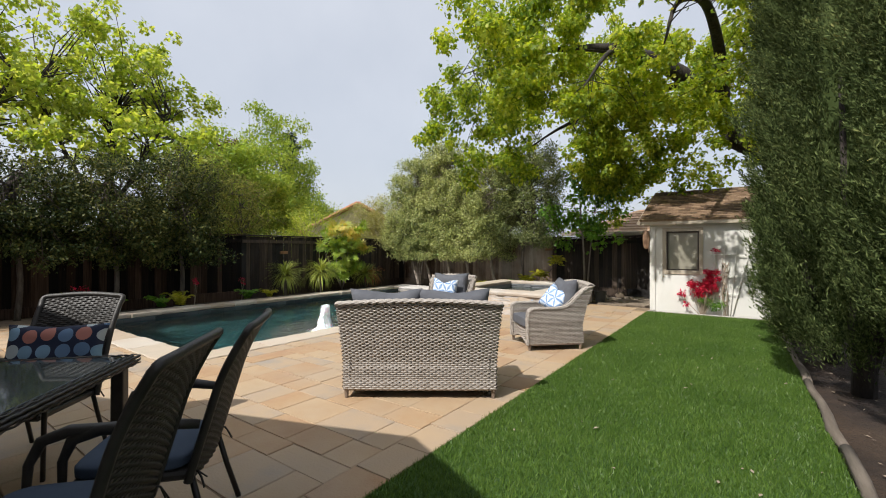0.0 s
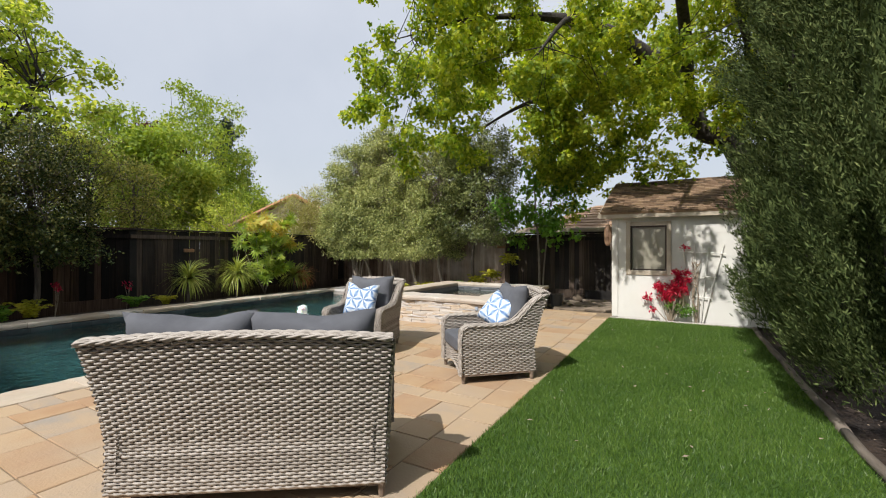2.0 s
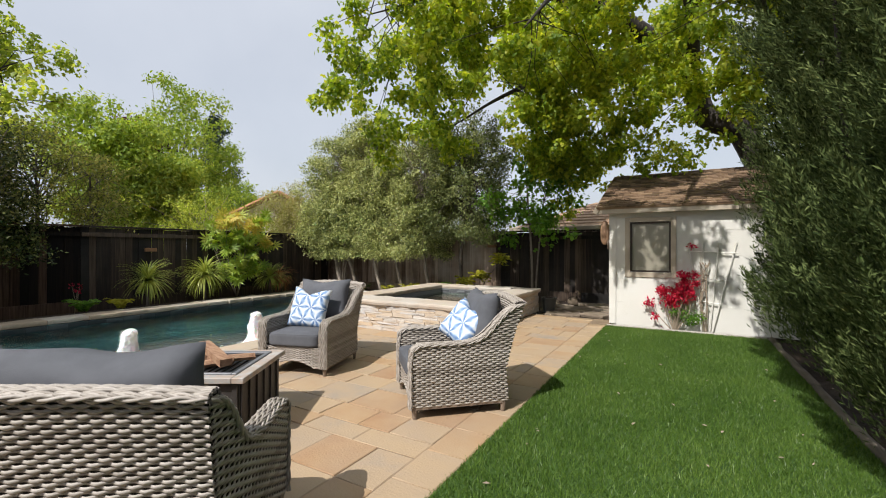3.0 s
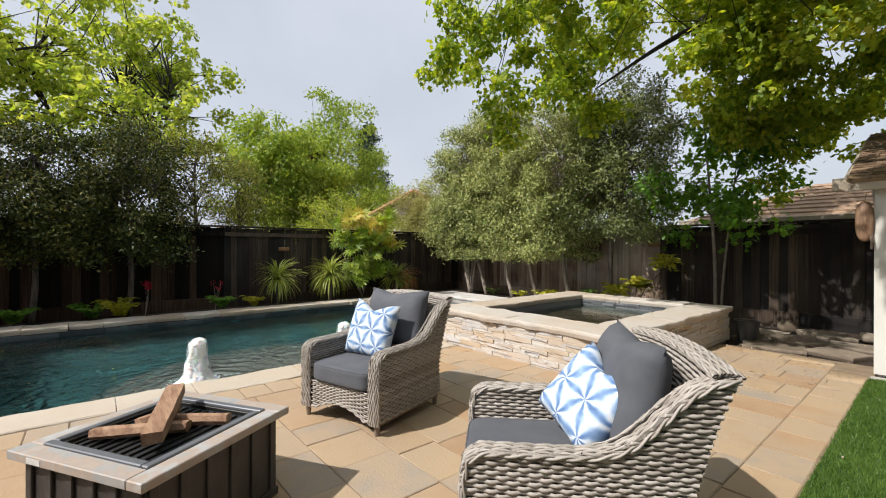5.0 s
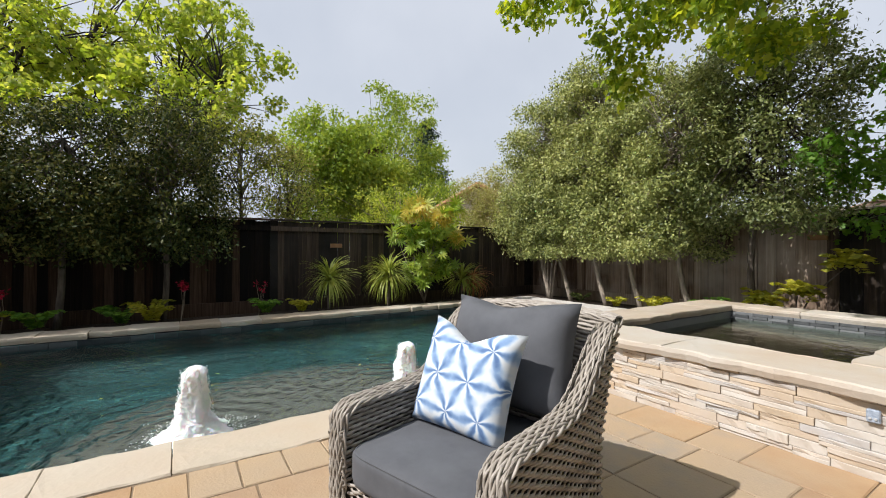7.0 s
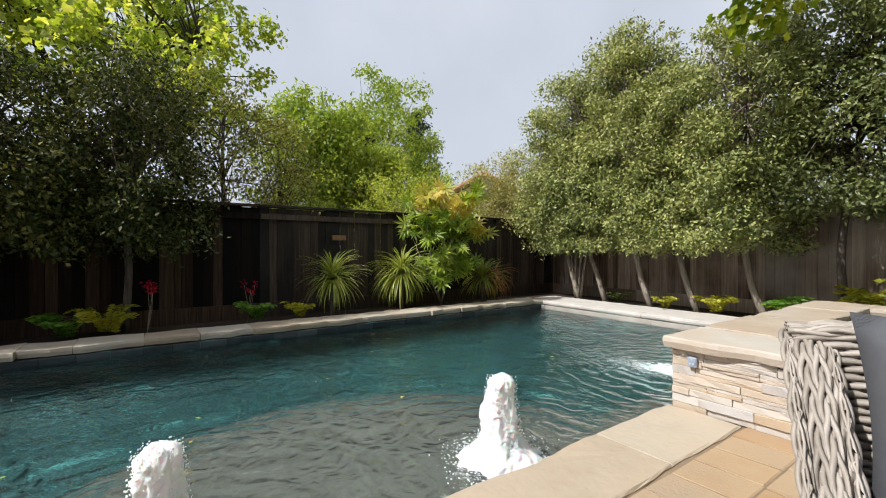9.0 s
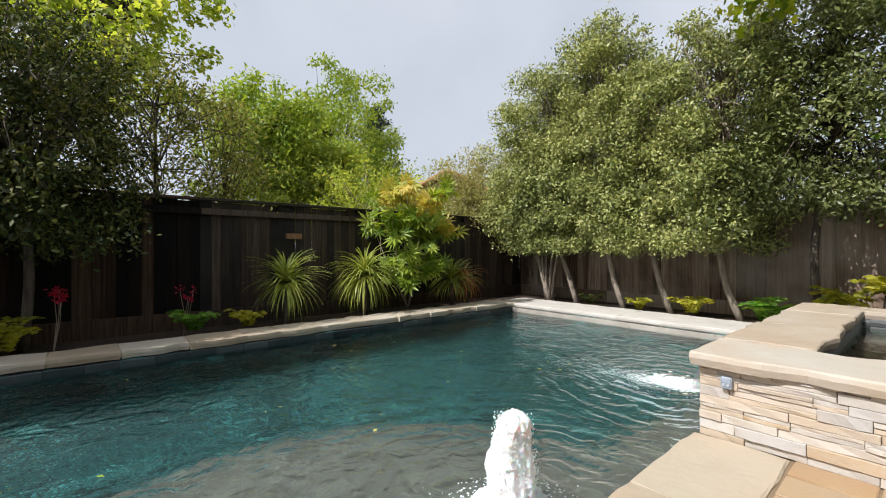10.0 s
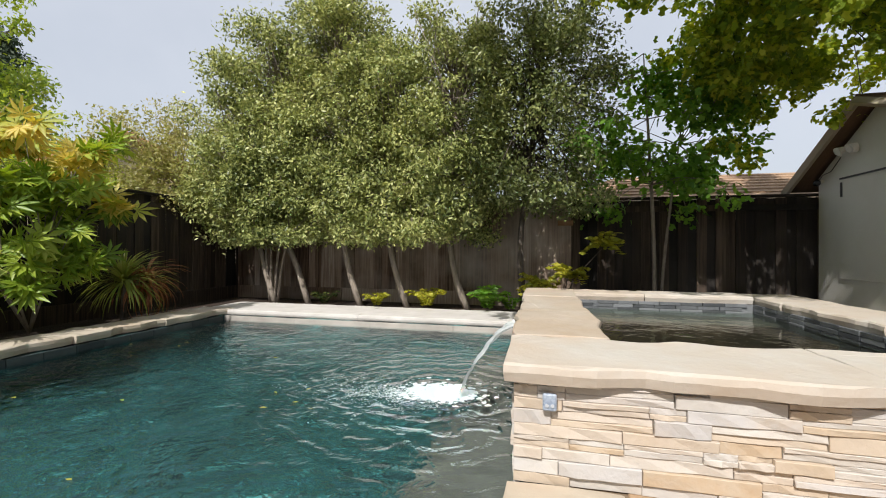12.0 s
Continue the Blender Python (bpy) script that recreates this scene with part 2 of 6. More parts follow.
SHELF_STONE = surface("pebble_shelf", [(0.3, (0.065, 0.06, 0.053)), (0.55, (0.115, 0.107, 0.094)), (0.75, (0.20, 0.187, 0.165))], 4.5, 0.8, 0.4, 12, stretch=(1, 1, 1))
DARK_TILE = surface("slate_waterline_tile", [(0.3, (0.02, 0.03, 0.035)), (0.7, (0.07, 0.085, 0.09))], 6, 0.4, 0.3, 20, piece=0.5)
SLATE = surface("grey_slate", [(0.3, (0.05, 0.055, 0.06)), (0.7, (0.17, 0.18, 0.19))], 6, 0.6, 0.5, 30, piece=0.5)
BARK = surface("bark", [(0.3, (0.045, 0.035, 0.028)), (0.7, (0.16, 0.13, 0.105))], 7, 0.9, 0.8, 20, stretch=(3, 3, 0.6), distance=0.03)
BARK_GREY = surface("grey_bark", [(0.3, (0.15, 0.12, 0.095)), (0.7, (0.34, 0.29, 0.24))], 7, 0.9, 0.6, 25, stretch=(3, 3, 0.8))
BARK_DARK = surface("dark_bark", [(0.3, (0.015, 0.012, 0.010)), (0.7, (0.06, 0.048, 0.04))], 5, 0.9, 0.9, 14, stretch=(2, 2, 0.6), distance=0.04)
# Coping colours darkened for litter and for the dappled shade in this corner.
FLAG = surface("soiled_shaded_flagstone", [(0.25, (0.15, 0.115, 0.08)), (0.5, (0.24, 0.19, 0.14)), (0.75, (0.30, 0.26, 0.21))], 3.0, 0.85, 0.6, 25, piece=0.4, stain=(2.5, (0.08, 0.055, 0.035), 0.6))
KERB = surface("timber_edging", [(0.3, (0.10, 0.080, 0.062)), (0.7, (0.21, 0.175, 0.14))], 4, 0.85, 0.5, 30, stretch=(4, 0.6, 4))
CONCRETE = surface("concrete", [(0.3, (0.33, 0.30, 0.27)), (0.7, (0.46, 0.42, 0.38))], 3, 0.85, 0.3, 60)


def water(name, tint, scale, strength, rings=()):
    """Clear water: tinted see-through body with a mirror sheen by angle, waves in relief."""
    m, n, l, b = material(name)
    n.remove(b)
    geo = n.new("ShaderNodeNewGeometry")
    w1, w2 = n.new("ShaderNodeTexNoise"), n.new("ShaderNodeTexNoise")
    w1.inputs["Scale"].default_value, w1.inputs["Detail"].default_value, w1.inputs["Distortion"].default_value = scale, 4, 1.2
    w2.inputs["Scale"].default_value, w2.inputs["Detail"].default_value = scale * 3.5, 2
    add = n.new("ShaderNodeMath")
    add.operation = "MULTIPLY_ADD"
    add.inputs[1].default_value = 0.42
    for w in (w1, w2):
        l.new(geo.outputs["Position"], w.inputs["Vector"])
    l.new(w2.outputs["Fac"], add.inputs[0])
    l.new(w1.outputs["Fac"], add.inputs[2])
    bp = n.new("ShaderNodeBump")
    bp.inputs["Strength"].default_value, bp.inputs["Distance"].default_value = strength, 0.085
    height = add.outputs[0]
    for x, y, reach in rings:
        d = n.new("ShaderNodeVectorMath")
        d.operation = "DISTANCE"
        d.inputs[1].default_value = (x, y, -0.13)
        l.new(geo.outputs["Position"], d.inputs[0])
        swing, fade, both = n.new("ShaderNodeMath"), n.new("ShaderNodeMapRange"), n.new("ShaderNodeMath")
        shift = n.new("ShaderNodeMath")
        shift.operation, shift.inputs[1].default_value = "MULTIPLY_ADD", 34.0
        l.new(d.outputs["Value"], shift.inputs[0])
        wob = n.new("ShaderNodeMath")
        wob.operation, wob.inputs[1].default_value = "MULTIPLY", 14.0
        l.new(w1.outputs["Fac"], wob.inputs[0])
        l.new(wob.outputs[0], shift.inputs[2])
        swing.operation = "SINE"
        l.new(shift.outputs[0], swing.inputs[0])
        fade.inputs["From Min"].default_value, fade.inputs["From Max"].default_value = 0.1, reach
        fade.inputs["To Min"].default_value, fade.inputs["To Max"].default_value = 0.5, 0.0
        l.new(d.outputs["Value"], fade.inputs["Value"])
        both.operation = "MULTIPLY_ADD"
        l.new(swing.outputs[0], both.inputs[0])
        l.new(fade.outputs[0], both.inputs[1])
        l.new(height, both.inputs[2])
        height = both.outputs[0]
    l.new(height, bp.inputs["Height"])
    sheen = n.new("ShaderNodeBump")
    sheen.inputs["Strength"].default_value, sheen.inputs["Distance"].default_value = strength * 0.36, 0.085
    l.new(height, sheen.inputs["Height"])
    clear, gloss, fr, mix = n.new("ShaderNodeBsdfRefraction"), n.new("ShaderNodeBsdfGlossy"), n.new("ShaderNodeFresnel"), n.new("ShaderNodeMixShader")
    clear.inputs["Color"].default_value = (*tint, 1)
    clear.inputs["IOR"].default_value, clear.inputs["Roughness"].default_value = 1.33, 0.0
    l.new(bp.outputs[0], clear.inputs["Normal"])
    gloss.inputs["Roughness"].default_value = 0.03
    fr.inputs["IOR"].default_value = 1.26
    l.new(sheen.outputs[0], gloss.inputs["Normal"])
    l.new(sheen.outputs[0], fr.inputs["Normal"])
    l.new(fr.outputs[0], mix.inputs["Fac"])
    l.new(clear.outputs[0], mix.inputs[1])
    l.new(gloss.outputs[0], mix.inputs[2])
    l.new(mix.outputs[0], n["Material Output"].inputs["Surface"])
    return m


WATER = water("pool_water", (0.80, 0.93, 0.93), 3.4, 1.05, ((-6.35, 6.92, 1.9), (-6.45, 5.29, 1.9), (-6.65, 9.6, 1.6)))
SPA_WATER = water("spa_water", (0.55, 0.66, 0.55), 3.0, 0.25)

# ---- ground and pool ----
PX0, PX1, PY0, PY1 = -10.65, -6.0, 2.72, 12.05      # water's edge
WATER_Z = -0.13

bm = bmesh.new()
for x0, x1, y0, y1 in ((-900, PX0 - 0.03, -900, 900), (PX1 + 0.3, 900, -900, 900), (PX0 - 0.03, PX1 + 0.3, -900, PY0 - 0.03), (PX0 - 0.03, PX1 + 0.3, PY1 + 0.03, 900)):
    bm.faces.new([bm.verts.new((x, y, -0.05)) for x, y in ((x0, y0), (x1, y0), (x1, y1), (x0, y1))])
solid("ground", bm, SOIL, "bare brown soil under the whole garden", "ground", "structure")

pool = thing("pool", None, "rectangular swimming pool with dark teal plaster and grey stone shelf", "pool", kind="structure")
bm = bmesh.new()
for x0, x1, y0, y1 in ((PX0 - 0.2, PX0, PY0 - 0.2, PY1 + 0.2), (PX1, PX1 + 0.2, PY0 - 0.2, PY1 + 0.2), (PX0, PX1, PY0 - 0.2, PY0), (PX0, PX1, PY1, PY1 + 0.2)):
    box(bm, x0, x1, y0, y1, -1.6, -0.062)
part("basin_wall", bm, POOL_PLASTER, pool)
# floor that curves up into the walls on three sides
bm = bmesh.new()
COVE, nx, ny = 0.8, 46, 92
grid = []
for j in range(ny + 1):
    row = []
    for i in range(nx + 1):
        x, y = PX0 + (PX1 - PX0) * i / nx, PY0 + (PY1 - PY0) * j / ny
        d = [min(COVE, q) for q in (x - PX0, y - PY0, PY1 - y)]
        rise = max(COVE - math.sqrt(max(0.0, COVE ** 2 - (COVE - q) ** 2)) for q in d)
        row.append(bm.verts.new((x, y, -1.42 + rise)))
    grid.append(row)
for j in range(ny):
    for i in range(nx):
        bm.faces.new((grid[j][i], grid[j][i + 1], grid[j + 1][i + 1], grid[j + 1][i]))
part("basin_floor", bm, POOL_PLASTER, pool, smooth=True)
# rounded tanning shelf along the patio side
bm = bmesh.new()
rim = [(PX1 - 0.002, 8.12)] + [(-6.2 + 1.93 * math.cos(a), 6.2 + 1.92 * math.sin(a)) for a in (radians(d) for d in range(96, 265, 6))] + [(PX1 - 0.002, 4.28)]
top = [bm.verts.new((x, y, -0.45)) for x, y in rim]
low = [bm.verts.new((x, y, -1.34)) for x, y in rim]
bm.faces.new(top)
for i in range(len(rim) - 1):
    bm.faces.new((top[i], low[i], low[i + 1], top[i + 1]))
part("tanning_shelf", bm, SHELF_STONE, pool, "grey pebble tanning shelf under shallow water")
part("bench_ledge", boxed(-6.6, PX1 - 0.004, 8.16, 11.4, -1.34, -0.47, bevel=0.03), SHELF_STONE, pool, "grey pebble ledge beside the spa")

bm = bmesh.new()
vs = [bm.verts.new(p) for p in ((PX0, PY0, WATER_Z), (PX1 + 0.0, PY0, WATER_Z), (PX1 + 0.0, PY1, WATER_Z), (PX0, PY1, WATER_Z))]
bm.faces.new(vs)
solid("pool_water", bm, WATER, "rippled teal pool water reflecting trees", "water", "structure").visible_shadow = False

# waterline tiles along the far side and the end
lining = thing("waterline", None, "dark slate tiles along the pool waterline", "tiles", kind="structure")
tile_a = mesh_of(boxed(-0.008, 0.008, -0.147, 0.147, -0.075, 0.075, bevel=0.004), "tile")
tile_a.materials.append(DARK_TILE)
y = PY0 + 0.15
while y < PY1 - 0.1:
    o = link_mesh("tile", tile_a, None, lining)
    o.location = (PX0 + 0.009, y, -0.137)
    y += 0.3
tile_b = mesh_of(boxed(-0.598, 0.598, -0.008, 0.008, -0.075, 0.075, bevel=0.002), "tile")
tile_b.materials.append(CONCRETE)
x = PX0 + 0.62
while x < -6.3:
    o = link_mesh("tile", tile_b, None, lining)
    o.location = (x, PY1 - 0.009, -0.137)
    x += 1.2


def rough_slab(w, d, h, seed, cut=0.02, step=0.09, mat=COPING):
    """A stone slab with a broken, wavy outline; w along x, d along y, top at z = 0."""
    rng = random.Random(seed)
    nx, ny = max(2, round(w / step)), max(2, round(d / step))
    line = [(-w / 2 + w * i / nx, -d / 2) for i in range(nx)] + [(w / 2, -d / 2 + d * i / ny) for i in range(ny)]
    line += [(w / 2 - w * i / nx, d / 2) for i in range(nx)] + [(-w / 2, d / 2 - d * i / ny) for i in range(ny)]
    bm = bmesh.new()
    rows = []
    jit = [(rng.uniform(-cut, cut), rng.uniform(-cut, cut)) for _ in line]
    jit = [tuple((jit[k - 1][q] + 1.4 * jit[k][q] + jit[(k + 1) % len(jit)][q]) / 2.4 for q in (0, 1)) for k in range(len(jit))]
    for z, inset in ((-h, 0.014), (-h * 0.45, 0.0), (-0.007, 0.004), (0.0, 0.014)):
        row = []
        for (x, y), (a, b) in zip(line, jit):
            end = abs(x) > w / 2 - 1e-6
            row.append(bm.verts.new((x - math.copysign(0.004 * (inset > 0.01), x) * end + a * 0.12 * end, y - math.copysign(inset, y) * (abs(y) > d / 2 - 1e-6) + b * (abs(y) > d / 2 - 1e-6), z + rng.uniform(-0.004, 0.004) * (z > -h))))
        rows.append(row)
    for a, b in zip(rows, rows[1:]):
        for k in range(len(line)):
            j = (k + 1) % len(line)
            bm.faces.new((a[k], a[j], b[j], b[k]))
    bm.faces.new(rows[-1])
    bm.faces.new(list(reversed(rows[0])))
    me = mesh_of(bm, "slab")
    me.materials.append(mat)
    return me


def coping_run(parent, name, x0, y0, x1, y1, depth, z, h, seed, piece=0.85, cut=0.02, mat=COPING):
    """Slabs laid end to end from one point to another, each as deep as given."""
    rng = random.Random(seed)
    length = math.hypot(x1 - x0, y1 - y0)
    count = max(1, round(length / piece))
    cuts = [0] + sorted((i + rng.uniform(-0.22, 0.22)) / count for i in range(1, count)) + [1]
    ang = math.degrees(math.atan2(y1 - y0, x1 - x0))
    for i, (a, b) in enumerate(zip(cuts, cuts[1:])):
        c = (a + b) / 2
        o = link_mesh(name, rough_slab((b - a) * length - 0.004, depth, h, seed * 50 + i, cut, 0.09, mat), None, parent)
        o.matrix_basis = pose(x0 + (x1 - x0) * c, y0 + (y1 - y0) * c, z, 0, 0, ang)


edge = thing("pool_coping", None, "rough buff sandstone slabs round the pool edge", "coping", kind="structure")
coping_run(edge, "coping_slab", -10.9, 2.2, -10.9, 12.2, 0.5, 0.035, 0.085, 1, 0.6, 0.055)
coping_run(edge, "coping_slab", -5.80, 2.35, -5.80, 8.24, 0.46, 0.008, 0.07, 2, 0.95)
coping_run(edge, "coping_slab", -10.62, 2.48, -5.96, 2.48, 0.46, 0.008, 0.07, 4, 0.95)
coping_run(edge, "coping_slab", -11.1, 12.55, -6.05, 12.55, 0.94, 0.02, 0.09, 5, 2.6, 0.006, PALE_SLAB)

# ---- spa ----
SX0, SX1, SY0, SY1, SZ = -6.01, -3.3, 8.25, 11.72, 0.5
spa = thing("spa", None, "raised square spa clad in buff ledger stone with thick coping", "spa", kind="structure")
bm = bmesh.new()
for x0, x1, y0, y1 in ((SX0 + 0.03, SX0 + 0.47, SY0 + 0.03, SY1 - 0.03), (SX1 - 0.47, SX1 - 0.03, SY0 + 0.03, SY1 - 0.03), (SX0 + 0.47, SX1 - 0.47, SY0 + 0.03, SY0 + 0.55), (SX0 + 0.47, SX1 - 0.47, SY1 - 0.4, SY1 - 0.03)):
    box(bm, x0, x1, y0, y1, -1.3, 0.42)
part("spa_shell", bm, SLATE, spa)
part("spa_floor", boxed(SX0 + 0.4, SX1 - 0.4, SY0 + 0.4, SY1 - 0.35, -0.7, -0.5), SHELF_STONE, spa)
part("spa_seat", boxed(SX0 + 0.47, SX1 - 0.47, SY1 - 0.85, SY1 - 0.4, -0.5, 0.05, bevel=0.02), SHELF_STONE, spa)
bm = bmesh.new()
bm.faces.new([bm.verts.new(p) for p in ((SX0 + 0.46, SY0 + 0.54, 0.335), (SX1 - 0.46, SY0 + 0.54, 0.335), (SX1 - 0.46, SY1 - 0.39, 0.335), (SX0 + 0.46, SY1 - 0.39, 0.335))])
solid("spa_water", bm, SPA_WATER, "still dark green spa water", "water", "structure").visible_shadow = False
coping_run(spa, "coping_slab", SX0 - 0.04, SY0 + 0.25, SX1 + 0.04, SY0 + 0.25, 0.58, SZ, 0.075, 11, 1.35, 0.042, SPA_COPING)
coping_run(spa, "coping_slab", SX0 + 0.22, SY0 + 0.545, SX0 + 0.22, SY1 + 0.02, 0.52, SZ + 0.004, 0.075, 12, 1.0, 0.03, SPA_COPING)
coping_run(spa, "coping_slab", SX1 - 0.22, SY0 + 0.545, SX1 - 0.22, SY1 + 0.02, 0.52, SZ - 0.004, 0.075, 13, 1.0, 0.03, SPA_COPING)
coping_run(spa, "coping_slab", SX0 + 0.485, SY1 - 0.2, SX1 - 0.485, SY1 - 0.2, 0.42, SZ, 0.075, 14, 0.9, 0.015, SPA_COPING)

# ledger stones: thin courses of uneven length, height and projection
LEDGER_W, LEDGER_H = (0.12, 0.2, 0.3, 0.42), (0.024, 0.034, 0.046, 0.06)


def ledger_stone(w, h, seed):
    """A split stone: sawn top and bottom, a broken face."""
    rng = random.Random(seed)
    bm = boxed(-w / 2, w / 2, -0.03, 0.03, -h / 2, h / 2)
    bmesh.ops.subdivide_edges(bm, edges=[e for e in bm.edges if abs(e.verts[0].co.x - e.verts[1].co.x) > w * 0.5], cuts=3)
    for v in bm.verts:
        if v.co.y < 0:
            v.co.y += rng.uniform(-0.005, 0.005)
            v.co.z *= 1 - rng.uniform(0.0, 0.07)
            v.co.x *= 1 - rng.uniform(0.0, 0.012)
    bmesh.ops.bevel(bm, geom=[e for e in bm.edges if e.verts[0].co.y < 0 and e.verts[1].co.y < 0 and e.calc_face_angle(0) > 0.8], offset=0.0022, segments=1, affect="EDGES", profile=0.5)
    me = mesh_of(bm, "stone")
    me.materials.append(SPA_STONE)
    return me


LEDGER = {(i, j): [ledger_stone(w, h, 10 * i + j + 100 * q) for q in (0, 1)] for i, w in enumerate(LEDGER_W) for j, h in enumerate(LEDGER_H)}


def ledger_wall(parent, x0, y0, x1, y1, z0, z1, seed):
    """Bands of equal height; some stretches of a band are two thin stones in place of one."""
    rng = random.Random(seed)
    length, ang = math.hypot(x1 - x0, y1 - y0), math.degrees(math.atan2(y1 - y0, x1 - x0))

    def put(u, w, z, h, i, j):
        o = link_mesh("stone", rng.choice(LEDGER[i, j]), None, parent)
        c = (u + w / 2) / length
        o.matrix_basis = pose(x0 + (x1 - x0) * c, y0 + (y1 - y0) * c, z + h / 2, 0, rng.uniform(-0.35, 0.35), ang) @ Matrix.Translation((0, rng.uniform(-0.011, 0.007), 0)) @ Matrix.Diagonal((w / LEDGER_W[i] * 0.998, 1, h / LEDGER_H[j] * 0.992, 1))

    z = z0
    while z < z1 - 0.012:
        h = min(rng.choice((0.034, 0.046, 0.046, 0.055, 0.06)), z1 - z)
        u = rng.uniform(-0.15, 0.0)
        while u < length - 0.02:
            i = rng.choice((0, 1, 1, 2, 2, 3, 3))
            a = max(u, 0.0)
            w = min(LEDGER_W[i] * rng.uniform(0.85, 1.15) + u - a, length - a)
            u = a + w
            if w < 0.03:
                continue
            if h > 0.045 and rng.random() < 0.45:
                k = rng.uniform(0.4, 0.6)
                put(a, w, z, h * k, i, 0)
                put(a, w, z + h * k, h * (1 - k), i, 0)
            else:
                put(a, w, z, h, i, min(range(4), key=lambda q: abs(LEDGER_H[q] - h)))
        z += h


ledger_wall(spa, SX0 + 0.005, SY0 + 0.03, SX1 - 0.005, SY0 + 0.03, 0.0, 0.425, 21)
ledger_wall(spa, SX1 - 0.03, SY0 + 0.06, SX1 - 0.03, SY1, 0.0, 0.425, 22)
ledger_wall(spa, SX0 + 0.03, SY1 - 0.02, SX0 + 0.03, SY0 + 0.06, -0.12, 0.425, 23)

# ---- fences ----
def board_fence(name, label, length, height, m, seed, wood):
    """Upright boards on rails between posts, a cap rail and a kick board; runs along local x, faces local -y."""
    rng = random.Random(seed)
    f = thing(name, m, label, "fence")
    board = []
    for k in range(4):
        bm = boxed(-0.0755, 0.0755, -0.009, 0.009, 0.17, height, bevel=0.003)
        for v in bm.verts:
            v.co.y += rng.uniform(-0.003, 0.003)
            v.co.x += rng.uniform(-0.003, 0.003)
        me = mesh_of(bm, "board")
        me.materials.append(wood)
        board.append(me)
    x = 0.07
    while x < length:
        o = link_mesh("board", rng.choice(board), None, f)
        o.matrix_basis = pose(x, rng.uniform(-0.001, 0.001) + (0.021 if round(x / 0.1425) % 2 else 0), rng.uniform(-0.012, 0.012), 0, rng.uniform(-0.2, 0.2), 0)
        x += 0.1425
    x = 0.0
    while x < length + 0.1:
        part("post", boxed(x - 0.045, x + 0.045, 0.034, 0.124, -0.05, height + 0.01, bevel=0.004), wood, f)
        x += 2.44
    x = 0.0
    while x < length:
        e = min(x + 2.44, length)
        part("kick_board", boxed(x + 0.004, e - 0.004, -0.03, 0.02, -0.06, 0.2, bevel=0.004), wood, f)
        part("rail", boxed(x + 0.004, e - 0.004, -0.047, -0.022, height - 0.2, height - 0.105, bevel=0.003), wood, f)
        part("cap", boxed(x + 0.004, e - 0.004, -0.07, 0.09, height + 0.012, height + 0.05, bevel=0.004), wood, f)
        x += 2.44
    return f


board_fence("board_fence", "red-brown board fence under the shrub trees, coloured dark for their shade", 14.53, 1.83, pose(-12.15, -7.8, 0, 0, 0, 90), 31, WOOD_SHADED)
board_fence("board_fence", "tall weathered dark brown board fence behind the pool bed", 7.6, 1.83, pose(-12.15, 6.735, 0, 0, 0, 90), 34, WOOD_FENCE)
board_fence("board_fence", "weathered brown board fence with pale streaks behind the hedge, coloured as sunlit", 6.835, 1.83, pose(-12.18, 14.2, 0, 0, 0, 0), 32, WOOD_GREY_LIT)
# The darker boards carry the oak's shade in their colour.
board_fence("board_fence", "weathered board fence between hedge and shed, coloured dark for shade", 6.57, 1.83, pose(-5.34, 14.2, 0, 0, 0, 0), 33, WOOD_FENCE)

# ---- shed ----
shed = thing("garden_shed", None, "small white shed with brown shingle roof and cream trim", "shed")
HX0, HX1, HY0, HY1 = -1.68, 2.4, 10.8, 14.1
WX0, WX1, WZ0, WZ1 = -1.36, -0.72, 0.96, 1.84
bm = bmesh.new()
for x0, x1, z0, z1 in ((HX0, WX0, 0, 2.12), (WX1, HX1, 0, 2.12), (WX0, WX1, 0, WZ0), (WX0, WX1, WZ1, 2.12)):
    box(bm, x0, x1, HY0, HY0 + 0.15, z0, z1)
part("front_wall", bm, STUCCO, shed, "white painted block wall")
ridge_y, ridge_z = 12.95, 2.98
bm = bmesh.new()
prof = [(HY0 + 0.152, 0), (HY1, 0), (HY1, 2.1), (ridge_y, ridge_z - 0.12), (HY0 + 0.152, 2.12)]
for x in (HX0, HX0 + 0.15):
    bm.faces.new([bm.verts.new((x, y, z)) for y, z in prof])
bm.verts.ensure_lookup_table()
for i in range(5):
    j = (i + 1) % 5
    bm.faces.new((bm.verts[i], bm.verts[j], bm.verts[5 + j], bm.verts[5 + i]))
bmesh.ops.recalc_face_normals(bm, faces=bm.faces)
part("gable_wall", bm, STUCCO, shed, "pale grey-white gable wall in shade")
part("back_wall", boxed(HX0 + 0.152, HX1, HY1 - 0.15, HY1, 0, 2.1), STUCCO, shed)
part("side_wall", boxed(HX1 - 0.15, HX1, HY0 + 0.152, HY1 - 0.152, 0, 2.1), STUCCO, shed)
win = part("window", boxed(WX0 + 0.03, WX1 - 0.03, HY0 + 0.05, HY0 + 0.058, WZ0 + 0.03, WZ1 - 0.03), plain("window_blind", (0.30, 0.28, 0.22), 0.25, spec=0.7), shed, "dull olive blind behind window glass")
DARK_FRAME = plain("bronze_frame", (0.045, 0.03, 0.022), 0.45)
for a in ((WX0, WX0 + 0.03, WZ0, WZ1), (WX1 - 0.03, WX1, WZ0, WZ1), (WX0 + 0.032, WX1 - 0.032, WZ0, WZ0 + 0.03), (WX0 + 0.032, WX1 - 0.032, WZ1 - 0.03, WZ1)):
    part("window_frame", boxed(a[0], a[1], HY0 + 0.01, HY0 + 0.07, a[2], a[3], bevel=0.003), DARK_FRAME, win)
